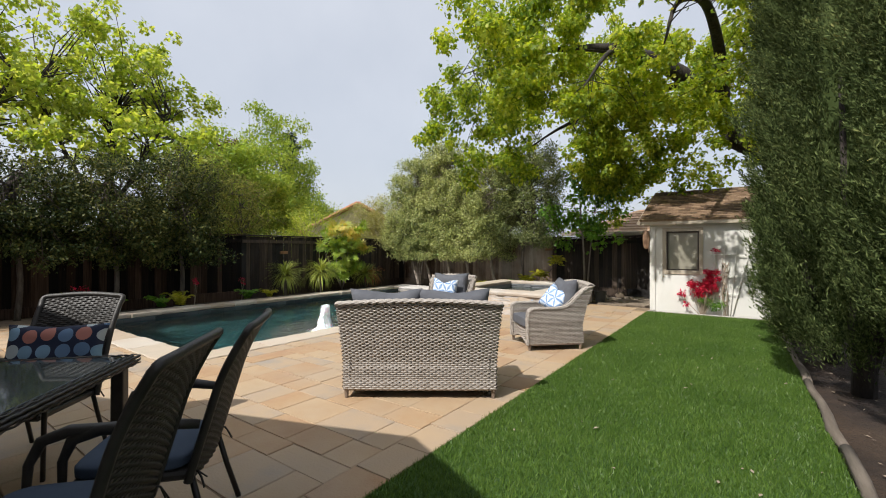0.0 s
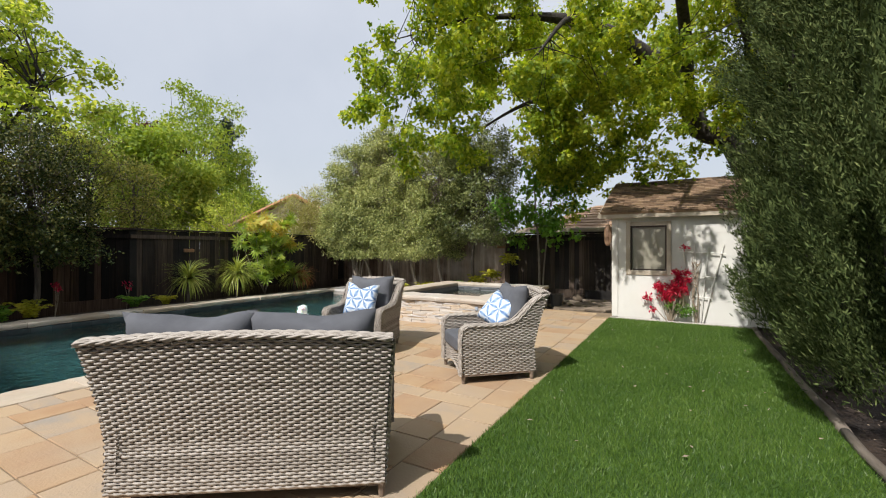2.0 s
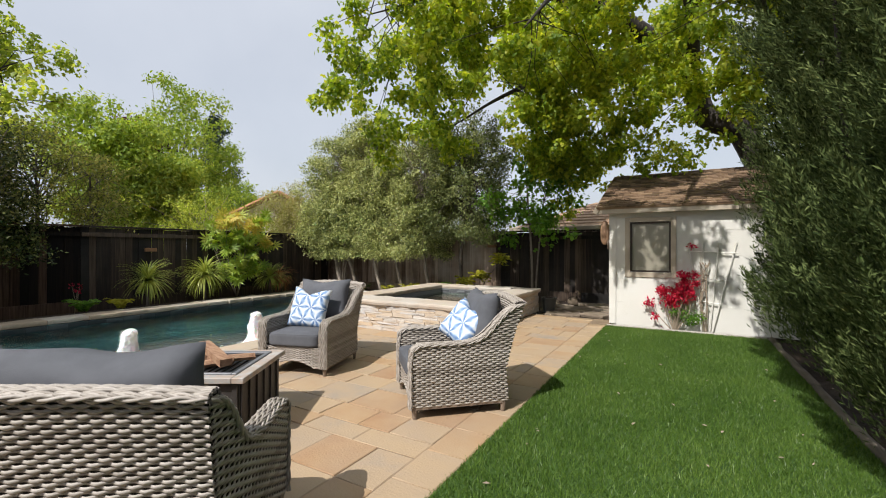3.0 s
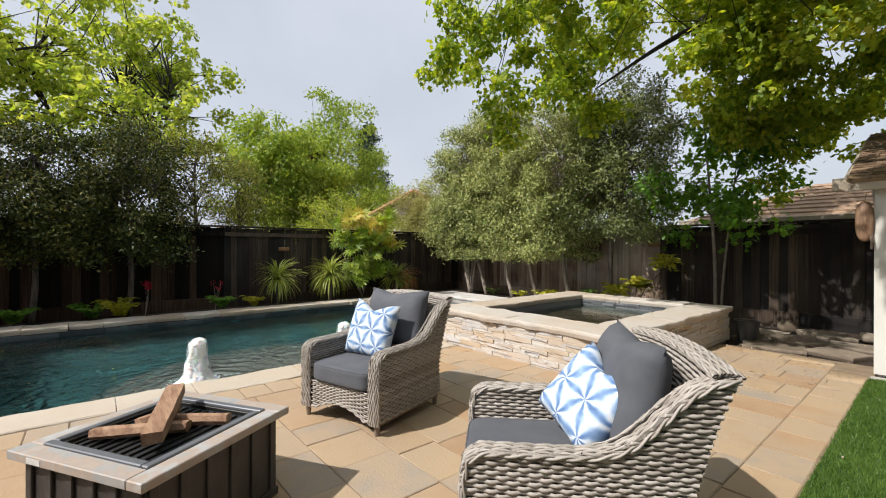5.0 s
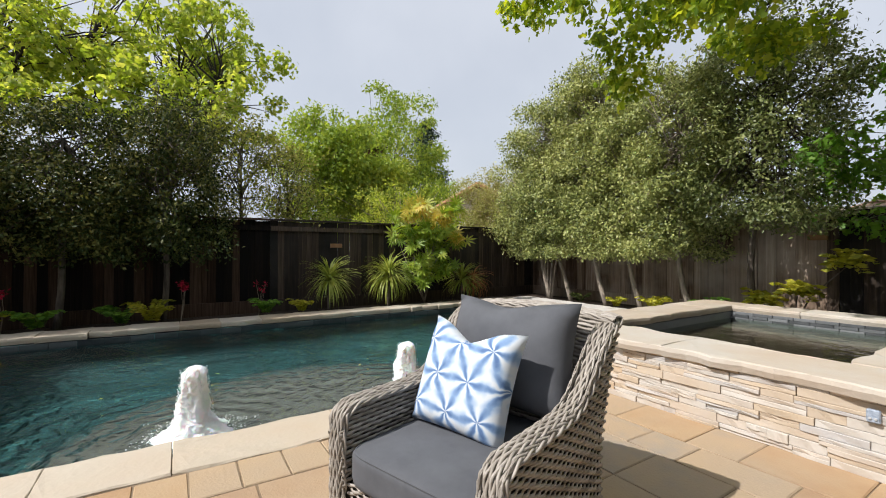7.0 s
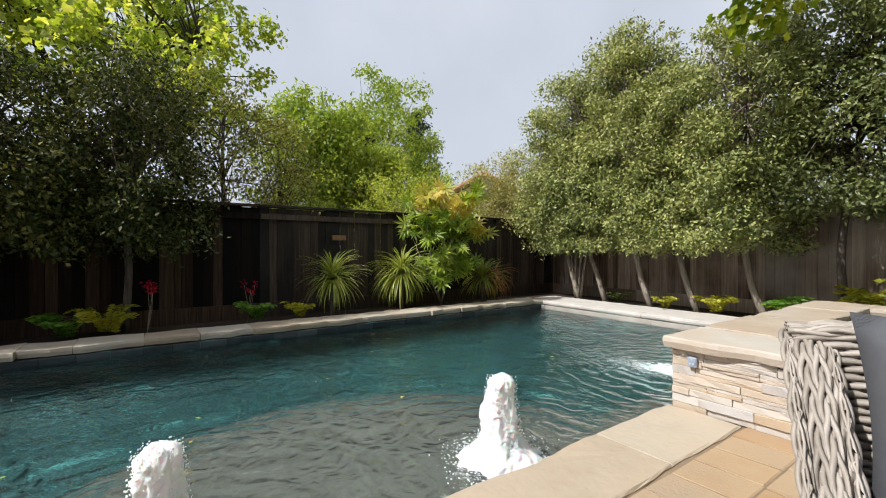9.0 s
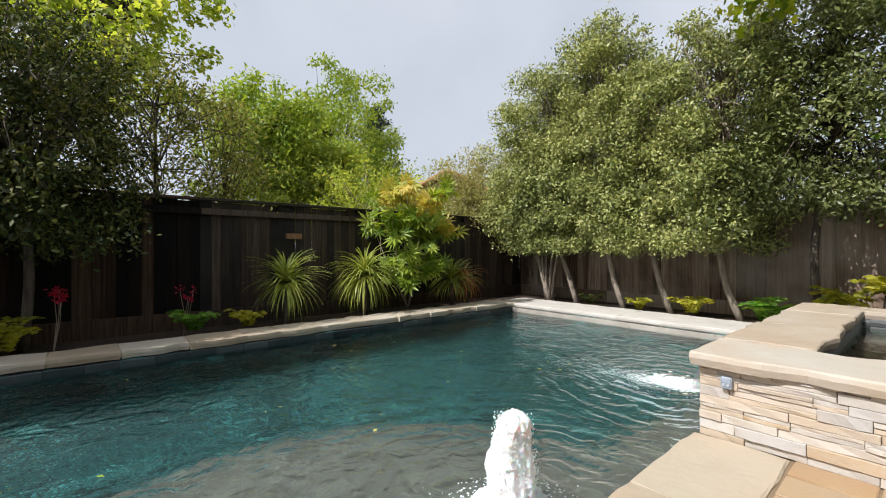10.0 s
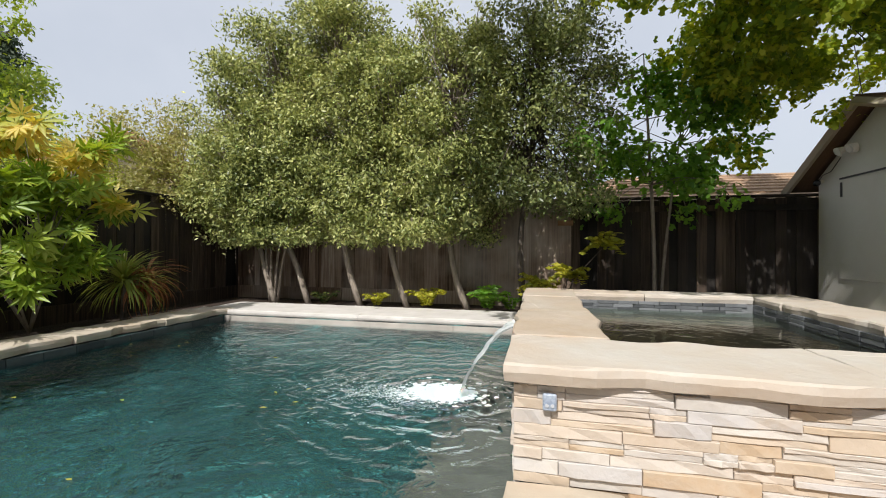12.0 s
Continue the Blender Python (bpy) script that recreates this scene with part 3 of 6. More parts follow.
for a in ((WX0 - 0.08, WX0, WZ0 - 0.09, WZ1 + 0.08), (WX1, WX1 + 0.08, WZ0 - 0.09, WZ1 + 0.08), (WX0 + 0.002, WX1 - 0.002, WZ0 - 0.09, WZ0 - 0.002), (WX0 + 0.002, WX1 - 0.002, WZ1 + 0.002, WZ1 + 0.08)):
    part("window_trim", boxed(a[0], a[1], HY0 - 0.02, HY0 - 0.002, a[2], a[3], bevel=0.003), TRIM, win)
part("fascia", boxed(HX0 - 0.24, HX1 + 0.2, HY0 - 0.14, HY0 - 0.11, 1.99, 2.09, bevel=0.004), TRIM, shed)
part("soffit", boxed(HX0 - 0.2, HX1 + 0.2, HY0 - 0.11, HY0 - 0.003, 2.04, 2.07), TRIM, shed)
part("corner_board", boxed(HX0 - 0.025, HX0 + 0.09, HY0 - 0.022, HY0 - 0.003, 0.02, 2.035, bevel=0.003), STUCCO, shed)
# wall courses of the block work
for z in (0.42, 0.84, 1.26, 1.68):
    for x0, x1 in ((HX0 + 0.095, WX0 - 0.085), (WX1 + 0.085, HX1 - 0.01)):
        part("block_joint", boxed(x0, x1, HY0 - 0.004, HY0 - 0.001, z, z + 0.007), STUCCO, shed)

# steep front slope of shingles
slope = math.atan2(ridge_z - 2.08, ridge_y - (HY0 - 0.16))
run = math.hypot(ridge_z - 2.08, ridge_y - (HY0 - 0.16))
roof = part("roof", boxed(HX0 - 0.22, HX1 + 0.2, 0, run, -0.03, 0.0, m=pose(0, HY0 - 0.16, 2.1, math.degrees(slope))), SHINGLE, shed, "brown wood shingle roof, dappled")
backrun = math.hypot(ridge_z - 1.95, HY1 + 0.45 - ridge_y)
part("roof", boxed(HX0 - 0.22, HX1 + 0.2, 0, backrun, -0.03, 0.02, m=pose(0, HY1 + 0.45, 1.97, -math.degrees(math.atan2(ridge_z - 1.95, HY1 + 0.45 - ridge_y))) @ pose(0, 0, 0, 0, 0, 0) @ Matrix.Diagonal((1, -1, 1, 1))), SHINGLE, shed)
for s, (ya, za, yb, zb) in enumerate(((HY0 - 0.16, 2.04, ridge_y, ridge_z - 0.06), (ridge_y, ridge_z - 0.06, HY1 + 0.45, 1.93))):
    bm = bmesh.new()
    tube(bm, [(HX0 - 0.235, ya, za), (HX0 - 0.235, yb, zb)], 0.06, 4)
    part("barge_board", bm, TRIM, shed)
shingle = []
for w in (0.13, 0.18, 0.24):
    me = mesh_of(boxed(-w / 2, w / 2, 0, 0.16, 0, 0.016, bevel=0.002), "shingle")
    me.materials.append(SHINGLE)
    shingle.append((w, me))
rng = random.Random(41)
v = 0.0
while v < run - 0.1:
    x = HX0 - 0.23
    while x < 0.75:
        w, me = rng.choice(shingle)
        o = link_mesh("shingle", me, None, roof)
        o.matrix_basis = pose(0, HY0 - 0.16, 2.1, math.degrees(slope)) @ pose(x + w / 2, v + rng.uniform(-0.012, 0.012), 0.002, -4.5)
        x += w + 0.006
    v += 0.125

# ---- lawn ----
LX0, LX1, LY0, LY1 = -1.73, 0.56, -4.0, 10.55
solid("lawn", boxed(LX0, LX1, LY0, LY1, -0.1, 0.004), TURF, "green artificial turf strip beside the patio", "lawn", "structure")
rs = np.random.default_rng(5)
n = 330000
p = np.stack([rs.uniform(LX0, LX1, n), LY0 + 4.2 + (LY1 - LY0 - 4.2) * rs.random(n), np.full(n, 0.003)], 1)
w = rs.normal(size=(n, 3)) * 0.45
w[:, 2] = 1
v, f = scatter(rs, p, w, 0.030, BLADE, 0.4)
tagged(link_mesh("grass_blades", fast_mesh("grass_blades", v, f), BLADES), "short bright green turf blades", "grass", kind="stuff")
kerb = thing("lawn_edging", None, "weathered timber edging between lawn and cypress bed", "edging", kind="structure")
y, k = -4.0, 0
pr = random.Random(66)
while y < 10.5:
    L = pr.uniform(1.7, 2.4)
    pts = [(0.6 + pr.uniform(-0.015, 0.015), min(y + L * i / 5, 10.52) - 0.004 * (i == 5), 0.018 + pr.uniform(-0.006, 0.006)) for i in range(6)]
    part("log_edge", tube(bmesh.new(), pts, [0.038 * pr.uniform(0.85, 1.15) for _ in pts], 8), KERB, kerb, smooth=True)
    y += L
    k += 1
solid("shed_kerb", boxed(-1.72, 0.56, 10.553, 10.63, -0.08, 0.03, bevel=0.012), CONCRETE, "low concrete kerb along the shed bed", "kerb", "structure")

# ---- house behind the start ----
house = thing("house", None, "plain cream house wall with deep porch roof", "house", kind="structure")
part("house_wall", boxed(-14, 6, -5.3, -5.0, -0.05, 3.0), STUCCO, house)
# Unseen roof; outline worked back from the shadow edge it must cast.
bm = bmesh.new()
outline = ((-13.5, -4.998), (6, -4.998), (6, -1.1), (0.1, -1.1), (-1.55, -0.32), (-2.4, 0.06), (-5.9, -1.2), (-13.5, -1.3))
rows = [[bm.verts.new((x, y, z)) for x, y in outline] for z in (2.6, 2.74)]
bm.faces.new(rows[1])
bm.faces.new(rows[0][::-1])
for k in range(len(outline)):
    j = (k + 1) % len(outline)
    bm.faces.new((rows[0][k], rows[0][j], rows[1][j], rows[1][k]))
part("porch_roof", bm, TRIM, house)
part("house_roof", boxed(-14, 6, -9.5, -5.302, 3.0, 3.3), ROOF_TAN, house)

# ---- furniture materials ----
WICKER = surface("grey_wicker", [(0.25, (0.248, 0.216, 0.184)), (0.5, (0.368, 0.327, 0.285)), (0.8, (0.478, 0.437, 0.396))], 14, 0.55, 0.2, 120, piece=0.35, island=True)
# Near-black sheets behind the weave; the hollow's shade is put into their colour.
WICKER_INNER_SHADE = plain("wicker_inner_shade", (0.06, 0.05, 0.042), 0.9)
WICKER_DARK = surface("dark_wicker", [(0.3, (0.015, 0.013, 0.011)), (0.7, (0.045, 0.039, 0.033))], 14, 0.5, 0.2, 120, piece=0.35, island=True)
FOOT = surface("foot_wood", [(0.3, (0.14, 0.10, 0.075)), (0.7, (0.26, 0.2, 0.15))], 10, 0.6, 0.2, 40)
CUSHION = surface("charcoal_canvas", [(0.3, (0.080, 0.083, 0.095)), (0.7, (0.112, 0.117, 0.132))], 6, 0.9, 0.25, 260, distance=0.003)
CUSHION_BLUE = surface("slate_blue_canvas", [(0.3, (0.040, 0.060, 0.092)), (0.7, (0.060, 0.084, 0.124))], 6, 0.9, 0.25, 260, distance=0.003)
ALU = plain("dark_metal", (0.03, 0.028, 0.026), 0.4, 0.6)


def math_node(n, l, op, a, b=None):
    m = n.new("ShaderNodeMath")
    m.operation = op
    for k, v in ((0, a), (1, b)):
        if v is None:
            continue
        if isinstance(v, (int, float)):
            m.inputs[k].default_value = v
        else:
            l.new(v, m.inputs[k])
    return m.outputs[0]


def tie_dye():
    """White cotton with blue folded-dye stars, over the cushion's own face."""
    m, n, l, b = material("tie_dye_cotton")
    tc, sp = n.new("ShaderNodeTexCoord"), n.new("ShaderNodeSeparateXYZ")
    wob = n.new("ShaderNodeTexNoise")
    wob.inputs["Scale"].default_value = 11
    mixv = n.new("ShaderNodeVectorMath")
    mixv.operation = "MULTIPLY_ADD"
    mixv.inputs[1].default_value = (0.05, 0.05, 0.05)
    l.new(tc.outputs["Object"], wob.inputs["Vector"])
    l.new(wob.outputs["Color"], mixv.inputs[0])
    l.new(tc.outputs["Object"], mixv.inputs[2])
    l.new(mixv.outputs[0], sp.inputs[0])
    ink = None
    stars = [(0.155 * (i + 0.5 * (j % 2)) - 0.03, 0.14 * j + 0.02) for j in (-1, 0, 1) for i in (-1, 0, 1)]
    for cx, cz in stars:
        x, z = math_node(n, l, "SUBTRACT", sp.outputs["X"], cx), math_node(n, l, "SUBTRACT", sp.outputs["Z"], cz)
        r = math_node(n, l, "SQRT", math_node(n, l, "ADD", math_node(n, l, "MULTIPLY", x, x), math_node(n, l, "MULTIPLY", z, z)))
        ray = math_node(n, l, "POWER", math_node(n, l, "ABSOLUTE", math_node(n, l, "COSINE", math_node(n, l, "MULTIPLY", math_node(n, l, "ARCTAN2", z, x), 3.0))), 2.2)
        fade = math_node(n, l, "MAXIMUM", math_node(n, l, "SUBTRACT", 1.0, math_node(n, l, "DIVIDE", r, 0.108)), 0.0)
        one = math_node(n, l, "MULTIPLY", ray, math_node(n, l, "POWER", fade, 0.45))
        ink = one if ink is None else math_node(n, l, "MAXIMUM", ink, one)
    cloth = n.new("ShaderNodeTexNoise")
    cloth.inputs["Scale"].default_value, cloth.inputs["Detail"].default_value = 22, 5
    l.new(tc.outputs["Object"], cloth.inputs["Vector"])
    ink = math_node(n, l, "MULTIPLY", ink, math_node(n, l, "ADD", 0.35, cloth.outputs["Fac"]))
    r = ramp_of(n, [(0.04, (0.68, 0.72, 0.77)), (0.2, (0.46, 0.57, 0.72)), (0.42, (0.22, 0.34, 0.55)), (0.72, (0.10, 0.18, 0.36))])
    l.new(ink, r.inputs["Fac"])
    l.new(r.outputs["Color"], b.inputs["Base Color"])
    b.inputs["Roughness"].default_value = 0.9
    return m


def dotted():
    """Navy cotton with large dots in faded colours."""
    m, n, l, b = material("dotted_cotton")
    tc = n.new("ShaderNodeTexCoord")
    mp = n.new("ShaderNodeMapping")
    mp.inputs["Rotation"].default_value = (radians(90), 0, 0)
    l.new(tc.outputs["Object"], mp.inputs["Vector"])
    vo = n.new("ShaderNodeTexVoronoi")
    vo.voronoi_dimensions = "2D"
    vo.inputs["Scale"].default_value, vo.inputs["Randomness"].default_value = 9.0, 0.22
    l.new(mp.outputs[0], vo.inputs["Vector"])
    sep = n.new("ShaderNodeSeparateColor")
    l.new(vo.outputs["Color"], sep.inputs[0])
    r = ramp_of(n, [(0.15, (0.45, 0.50, 0.50)), (0.35, (0.12, 0.20, 0.32)), (0.55, (0.42, 0.17, 0.13)), (0.8, (0.20, 0.33, 0.45))])
    r.color_ramp.interpolation = "CONSTANT"
    l.new(sep.outputs[0], r.inputs["Fac"])
    inside = math_node(n, l, "LESS_THAN", vo.outputs["Distance"], 0.42)
    mx = n.new("ShaderNodeMix")
    mx.data_type = "RGBA"
    l.new(inside, mx.inputs["Factor"])
    mx.inputs["A"].default_value = (0.012, 0.018, 0.045, 1)
    l.new(r.outputs["Color"], mx.inputs["B"])
    l.new(mx.outputs["Result"], b.inputs["Base Color"])
    b.inputs["Roughness"].default_value = 0.85
    return m


TIE_DYE, DOTTED = tie_dye(), dotted()


# ---- woven surfaces ----
def woven(surface_at, ribs, rows, swell=0.006, flat=0.0075, per=4):
    """Strands woven in and out over a surface: surface_at(u, v) gives arrays of points. Returns verts, quads."""
    s = np.linspace(0, 1, ribs * per + 1)
    vv = (np.arange(rows) + 0.5) / rows
    U, V = np.meshgrid(s, vv)
    p = surface_at(U, V)
    e = 1e-3
    du = surface_at(np.clip(U + e, 0, 1.001), V) - surface_at(np.clip(U - e, -0.001, 1), V)
    dv = surface_at(U, np.clip(V + e, 0, 1.001)) - surface_at(U, np.clip(V - e, -0.001, 1))
    du /= np.linalg.norm(du, axis=2, keepdims=True) + 1e-12
    dv /= np.linalg.norm(dv, axis=2, keepdims=True) + 1e-12
    nn = np.cross(du, dv)
    j = np.arange(rows)[:, None]
    wave = swell * np.cos(np.pi * (U * ribs + j))
    mid = p + nn * wave[..., None]
    ring = np.stack([mid + dv * flat, mid + nn * 0.0045, mid - dv * flat, mid - nn * 0.0045], 2)
    ns = len(s)
    verts = ring.reshape(-1, 3)
    idx = np.arange(rows * ns * 4).reshape(rows, ns, 4)
    q = [np.stack([idx[:, :-1, k], idx[:, 1:, k], idx[:, 1:, (k + 1) % 4], idx[:, :-1, (k + 1) % 4]], -1).reshape(-1, 4) for k in range(4)]
    return verts, np.concatenate(q)


def sheet(surface_at, nu=24, nv=12, off=0.0):
    U, V = np.meshgrid(np.linspace(0, 1, nu + 1), np.linspace(0, 1, nv + 1))
    p = surface_at(U, V).reshape(-1, 3)
    i = np.arange((nu + 1) * (nv + 1)).reshape(nv + 1, nu + 1)
    return p, np.stack([i[:-1, :-1], i[:-1, 1:], i[1:, 1:], i[1:, :-1]], -1).reshape(-1, 4)


def gather(pieces):
    vs, fs, base = [], [], 0
    for v, f in pieces:
        vs.append(v)
        fs.append(f + base)
        base += len(v)
    return np.concatenate(vs), np.concatenate(fs)


def smooth_line(points, step):
    """A Catmull-Rom line through points, resampled evenly."""
    p = np.array(points, float)
    q = np.concatenate([[2 * p[0] - p[1]], p, [2 * p[-1] - p[-2]]])
    out = []
    for i in range(1, len(q) - 2):
        for t in np.linspace(0, 1, 24, endpoint=False):
            a, b, c, d = q[i - 1:i + 3]
            out.append(0.5 * (2 * b + (c - a) * t + (2 * a - 5 * b + 4 * c - d) * t * t + (3 * b - a - 3 * c + d) * t ** 3))
    out = np.array(out + [p[-1]])
    d = np.concatenate([[0], np.cumsum(np.linalg.norm(np.diff(out, axis=0), axis=1))])
    n = max(3, int(d[-1] / step))
    return np.stack([np.interp(np.linspace(0, d[-1], n), d, out[:, k]) for k in range(3)], 1)


def bars(lines, radius, sides=5):
    """Round bars along lines (k, n, 3)."""
    out = []
    for p in lines:
        t = np.gradient(p, axis=0)
        t /= np.linalg.norm(t, axis=1, keepdims=True) + 1e-12
        a = np.cross(t, np.array([0.3, 0.5, 0.81]))
        a /= np.linalg.norm(a, axis=1, keepdims=True) + 1e-12
        b = np.cross(t, a)
        ang = np.arange(sides) * 2 * np.pi / sides
        v = (p[:, None] + radius * (np.cos(ang)[None, :, None] * a[:, None] + np.sin(ang)[None, :, None] * b[:, None])).reshape(-1, 3)
        i = np.arange(len(p) * sides).reshape(len(p), sides)
        out.append((v, np.concatenate([np.stack([i[:-1, k], i[1:, k], i[1:, (k + 1) % sides], i[:-1, (k + 1) % sides]], -1) for k in range(sides)])))
    return gather(out)


def braid(line, width_way, ropes=4, pitch=0.15, gap=0.0122, r=0.0058):
    """Twisted two-strand ropes side by side along a line, making a rounded band."""
    t = np.gradient(line, axis=0)
    t /= np.linalg.norm(t, axis=1, keepdims=True)
    w = np.broadcast_to(np.array(width_way, float), line.shape)
    w = w - t * (w * t).sum(1, keepdims=True)
    w = w / np.linalg.norm(w, axis=1, keepdims=True)
    nn = np.cross(t, w)
    d = np.concatenate([[0], np.cumsum(np.linalg.norm(np.diff(line, axis=0), axis=1))])
    lines = []
    for k in range(ropes):
        o = (k - (ropes - 1) / 2) * gap
        sag = -0.35 * abs(o) ** 2 / (ropes * gap / 2)
        for s in (0, np.pi):
            ph = d / pitch * 2 * np.pi * (1 if k % 2 else -1) + s
            lines.append(line + w * (o + r * np.cos(ph))[:, None] + nn * (sag * np.sign(1) + r * np.sin(ph))[:, None])
    return bars(lines, r)


def superbox(w, d, h, n=6, res=12, puff=0.0):
    """A soft rounded block centred on the origin."""
    bm = bmesh.new()
    bmesh.ops.create_cube(bm, size=2.0)
    bmesh.ops.subdivide_edges(bm, edges=bm.edges[:], cuts=res, use_grid_fill=True)
    for v in bm.verts:
        x, y, z = v.co
        k = (abs(x) ** n + abs(y) ** n + abs(z) ** n) ** (1 / n)
        x, y, z = x / k, y / k, z / k
        z += puff * math.copysign((1 - x * x) * (1 - y * y), z) * (abs(z) > 0.3)
        v.co = (x * w / 2, y * d / 2, z * h / 2)
    return bm


def pillow(w, h, fat, seed, chop=0.06):
    """A scatter cushion: pinched corners, full middle; stands in x-z, face to +y."""
    rng = random.Random(seed)
    bm = bmesh.new()
    res = 14
    for side in (1, -1):
        g = [[bm.verts.new((0, 0, 0)) for _ in range(res + 1)] for _ in range(res + 1)]
        for i in range(res + 1):
            for j in range(res + 1):
                u, v = 2 * i / res - 1, 2 * j / res - 1
                thick = ((1 - u ** 4) * (1 - v ** 4)) ** 0.5
                pinch = 1 - 0.07 * (1 - u * u) * abs(v) ** 3 - 0.0
                x, z = u * w / 2 * (1 - 0.07 * (1 - v * v) * abs(u) ** 3), v * h / 2 * pinch
                dent = chop * math.exp(-((u - 0.1) ** 2) * 6) * max(0, v) ** 2
                crease = 0.008 * noise.noise(Vector((u * 2.2, v * 2.2, side * 3 + seed)))
                g[i][j].co = (x, side * (fat / 2 * thick + crease * thick), z - dent * h)
        for i in range(res):
            for j in range(res):
                q = (g[i][j], g[i + 1][j], g[i + 1][j + 1], g[i][j + 1])
                bm.faces.new(q if side < 0 else tuple(reversed(q)))
    bmesh.ops.remove_doubles(bm, verts=bm.verts, dist=0.0006)
    return bm


def smooth_part(name, data, mat, parent, label=""):
    me = fast_mesh(name, *data)
    me.polygons.foreach_set("use_smooth", [True] * len(me.polygons))
    return link_mesh(name, me, mat, parent, label)


# ---- lounge seats ----
def arm_height(u, low=0.60, high=0.92):
    """Height of the side along the depth: u = 0 at the back, 1 at the front."""
    rise = 1 / (1 + np.exp((u - 0.21) / 0.06))
    nose = np.where(u > 0.86, np.sqrt(np.maximum(0, 1 - ((u - 0.86) / 0.14) ** 2)), 1.0)
    return 0.10 + (low - 0.10 + (high - low) * rise) * np.where(u > 0.86, 0.8 + 0.2 * nose, 1)


def lounge_seat(name, width, depth, m, label, cushions=1, group=""):
    """A deep wicker seat: curved arms, leaning back, arched skirt; faces local +y, back at -y."""
    c = thing(name, m, label, "armchair" if cushions == 1 else "sofa", group)
    W, D, T = width / 2, depth / 2, 0.075
    lean, flare = 0.13, 0.045

    def side_at(sign, inset, z0):
        def f(u, v):
            top = arm_height(u)
            z = np.minimum(z0 + (0.92 - z0) * v, top)
            back = lean * np.maximum(0, z - 0.35) / 0.57 * np.maximum(0, 1 - u) ** 1.5
            bow = 0.03 * np.sin(np.pi * v) * (1 - u)
            y = -D + 2 * D * u - back + bow
            x = sign * (W - inset + flare * (z / 0.9) ** 2 - 0.012)
            return np.stack([x + 0 * u, y, z], -1)
        return f

    def back_at(inset, z0):
        def f(u, v):
            x = (2 * u - 1)
            top = 0.92 + 0.03 * (1 - x * x)
            z = z0 + (top - z0) * v
            wide = W - 0.015 + flare * (z / 0.9) ** 2
            y = -D + inset - lean * np.maximum(0, z - 0.35) / 0.57 + 0.03 * np.sin(np.pi * v) - 0.012 * (1 - x * x)
            return np.stack([x * wide, y, z], -1)
        return f

    def front_at(u, v):
        x = 2 * u - 1
        z0 = 0.09 + 0.07 * np.maximum(0, 1 - (x / 0.82) ** 2)
        z = z0 + (0.30 - z0) * v
        return np.stack([x * (W - 0.09), D - 0.03 + 0 * z, z], -1)

    rows_side, ribs_side = 46, round(depth / 0.040)
    for s in (-1, 1):
        smooth_part("side_weave", woven(side_at(s, 0.0, 0.09), ribs_side, rows_side, 0.005, 0.0092), WICKER, c)
        smooth_part("inner_weave", woven(side_at(s, T, 0.28), ribs_side, 36, 0.005, 0.0088), WICKER, c)
        smooth_part("side_lining", gather([sheet(side_at(s, 0.012, 0.10)), sheet(side_at(s, T - 0.012, 0.2))]), WICKER_INNER_SHADE, c)
        # arm band from the front foot over the arm to the back's top
        u = np.concatenate([np.linspace(1.0, 0.87, 14), np.linspace(0.85, 0.0, 20)])
        edge = side_at(s, T / 2, 0.09)(u, np.ones_like(u))
        foot = np.stack([np.full(8, s * (W - T / 2)), np.full(8, D - 0.0), np.linspace(0.085, 0.46, 8)], 1)
        line = smooth_line(np.concatenate([foot, edge[2:]]), 0.009)
        smooth_part("arm_band", braid(line, (1, 0, 0), 8), WICKER, c, "braided wicker arm edge")
    smooth_part("back_weave", woven(back_at(0.0, 0.09), round(width / 0.034), 50, 0.005, 0.0088), WICKER, c)
    smooth_part("back_inner_weave", woven(back_at(0.075, 0.3), round(width / 0.040), 38, 0.005, 0.0088), WICKER, c)
    smooth_part("back_lining", gather([sheet(back_at(0.012, 0.10)), sheet(back_at(0.062, 0.2))]), WICKER_INNER_SHADE, c)
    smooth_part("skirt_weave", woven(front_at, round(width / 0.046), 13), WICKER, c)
    smooth_part("skirt_lining", sheet(lambda u, v: front_at(u, v) - np.array([0, 0.012, 0])), WICKER_INNER_SHADE, c)
    x = np.linspace(0, 1, 40)
    top = back_at(0.037, 0.1)(x, np.ones_like(x))
    smooth_part("top_band", braid(smooth_line(top, 0.009), (0, 1, 0), 8), WICKER, c, "braided wicker top edge")
    xs = np.linspace(0.0, 1, 24)
    smooth_part("skirt_band", braid(smooth_line(front_at(xs, 0 * xs) + np.array([0, 0.004, 0]), 0.009), (0, 0, 1), 1, r=0.006), WICKER, c)
    for sx in (-1, 1):
        bm = bmesh.new()
        box(bm, sx * (W - 0.03) - 0.018, sx * (W - 0.03) + 0.018, -D + 0.03, D - 0.03, 0.075, 0.095)
        part("base_rail", bm, FOOT, c)
        for sy in (-1, 1):
            bm = bmesh.new()
            tube(bm, [(sx * (W - 0.035), sy * (D - 0.045), 0.0), (sx * (W - 0.035), sy * (D - 0.045), 0.02), (sx * (W - 0.035), sy * (D - 0.045), 0.1)], [0.017, 0.019, 0.025], 8)
            part("foot", bm, FOOT, c)
    part("back_rail", boxed(-W + 0.06, W - 0.06, -D + 0.01, -D + 0.05, 0.075, 0.095), FOOT, c)
    part("seat_deck", boxed(-W + T, W - T, -D + 0.04, D - 0.04, 0.27, 0.295), WICKER_INNER_SHADE, c)
    # cushions
    inner = width - 2 * T - 0.03
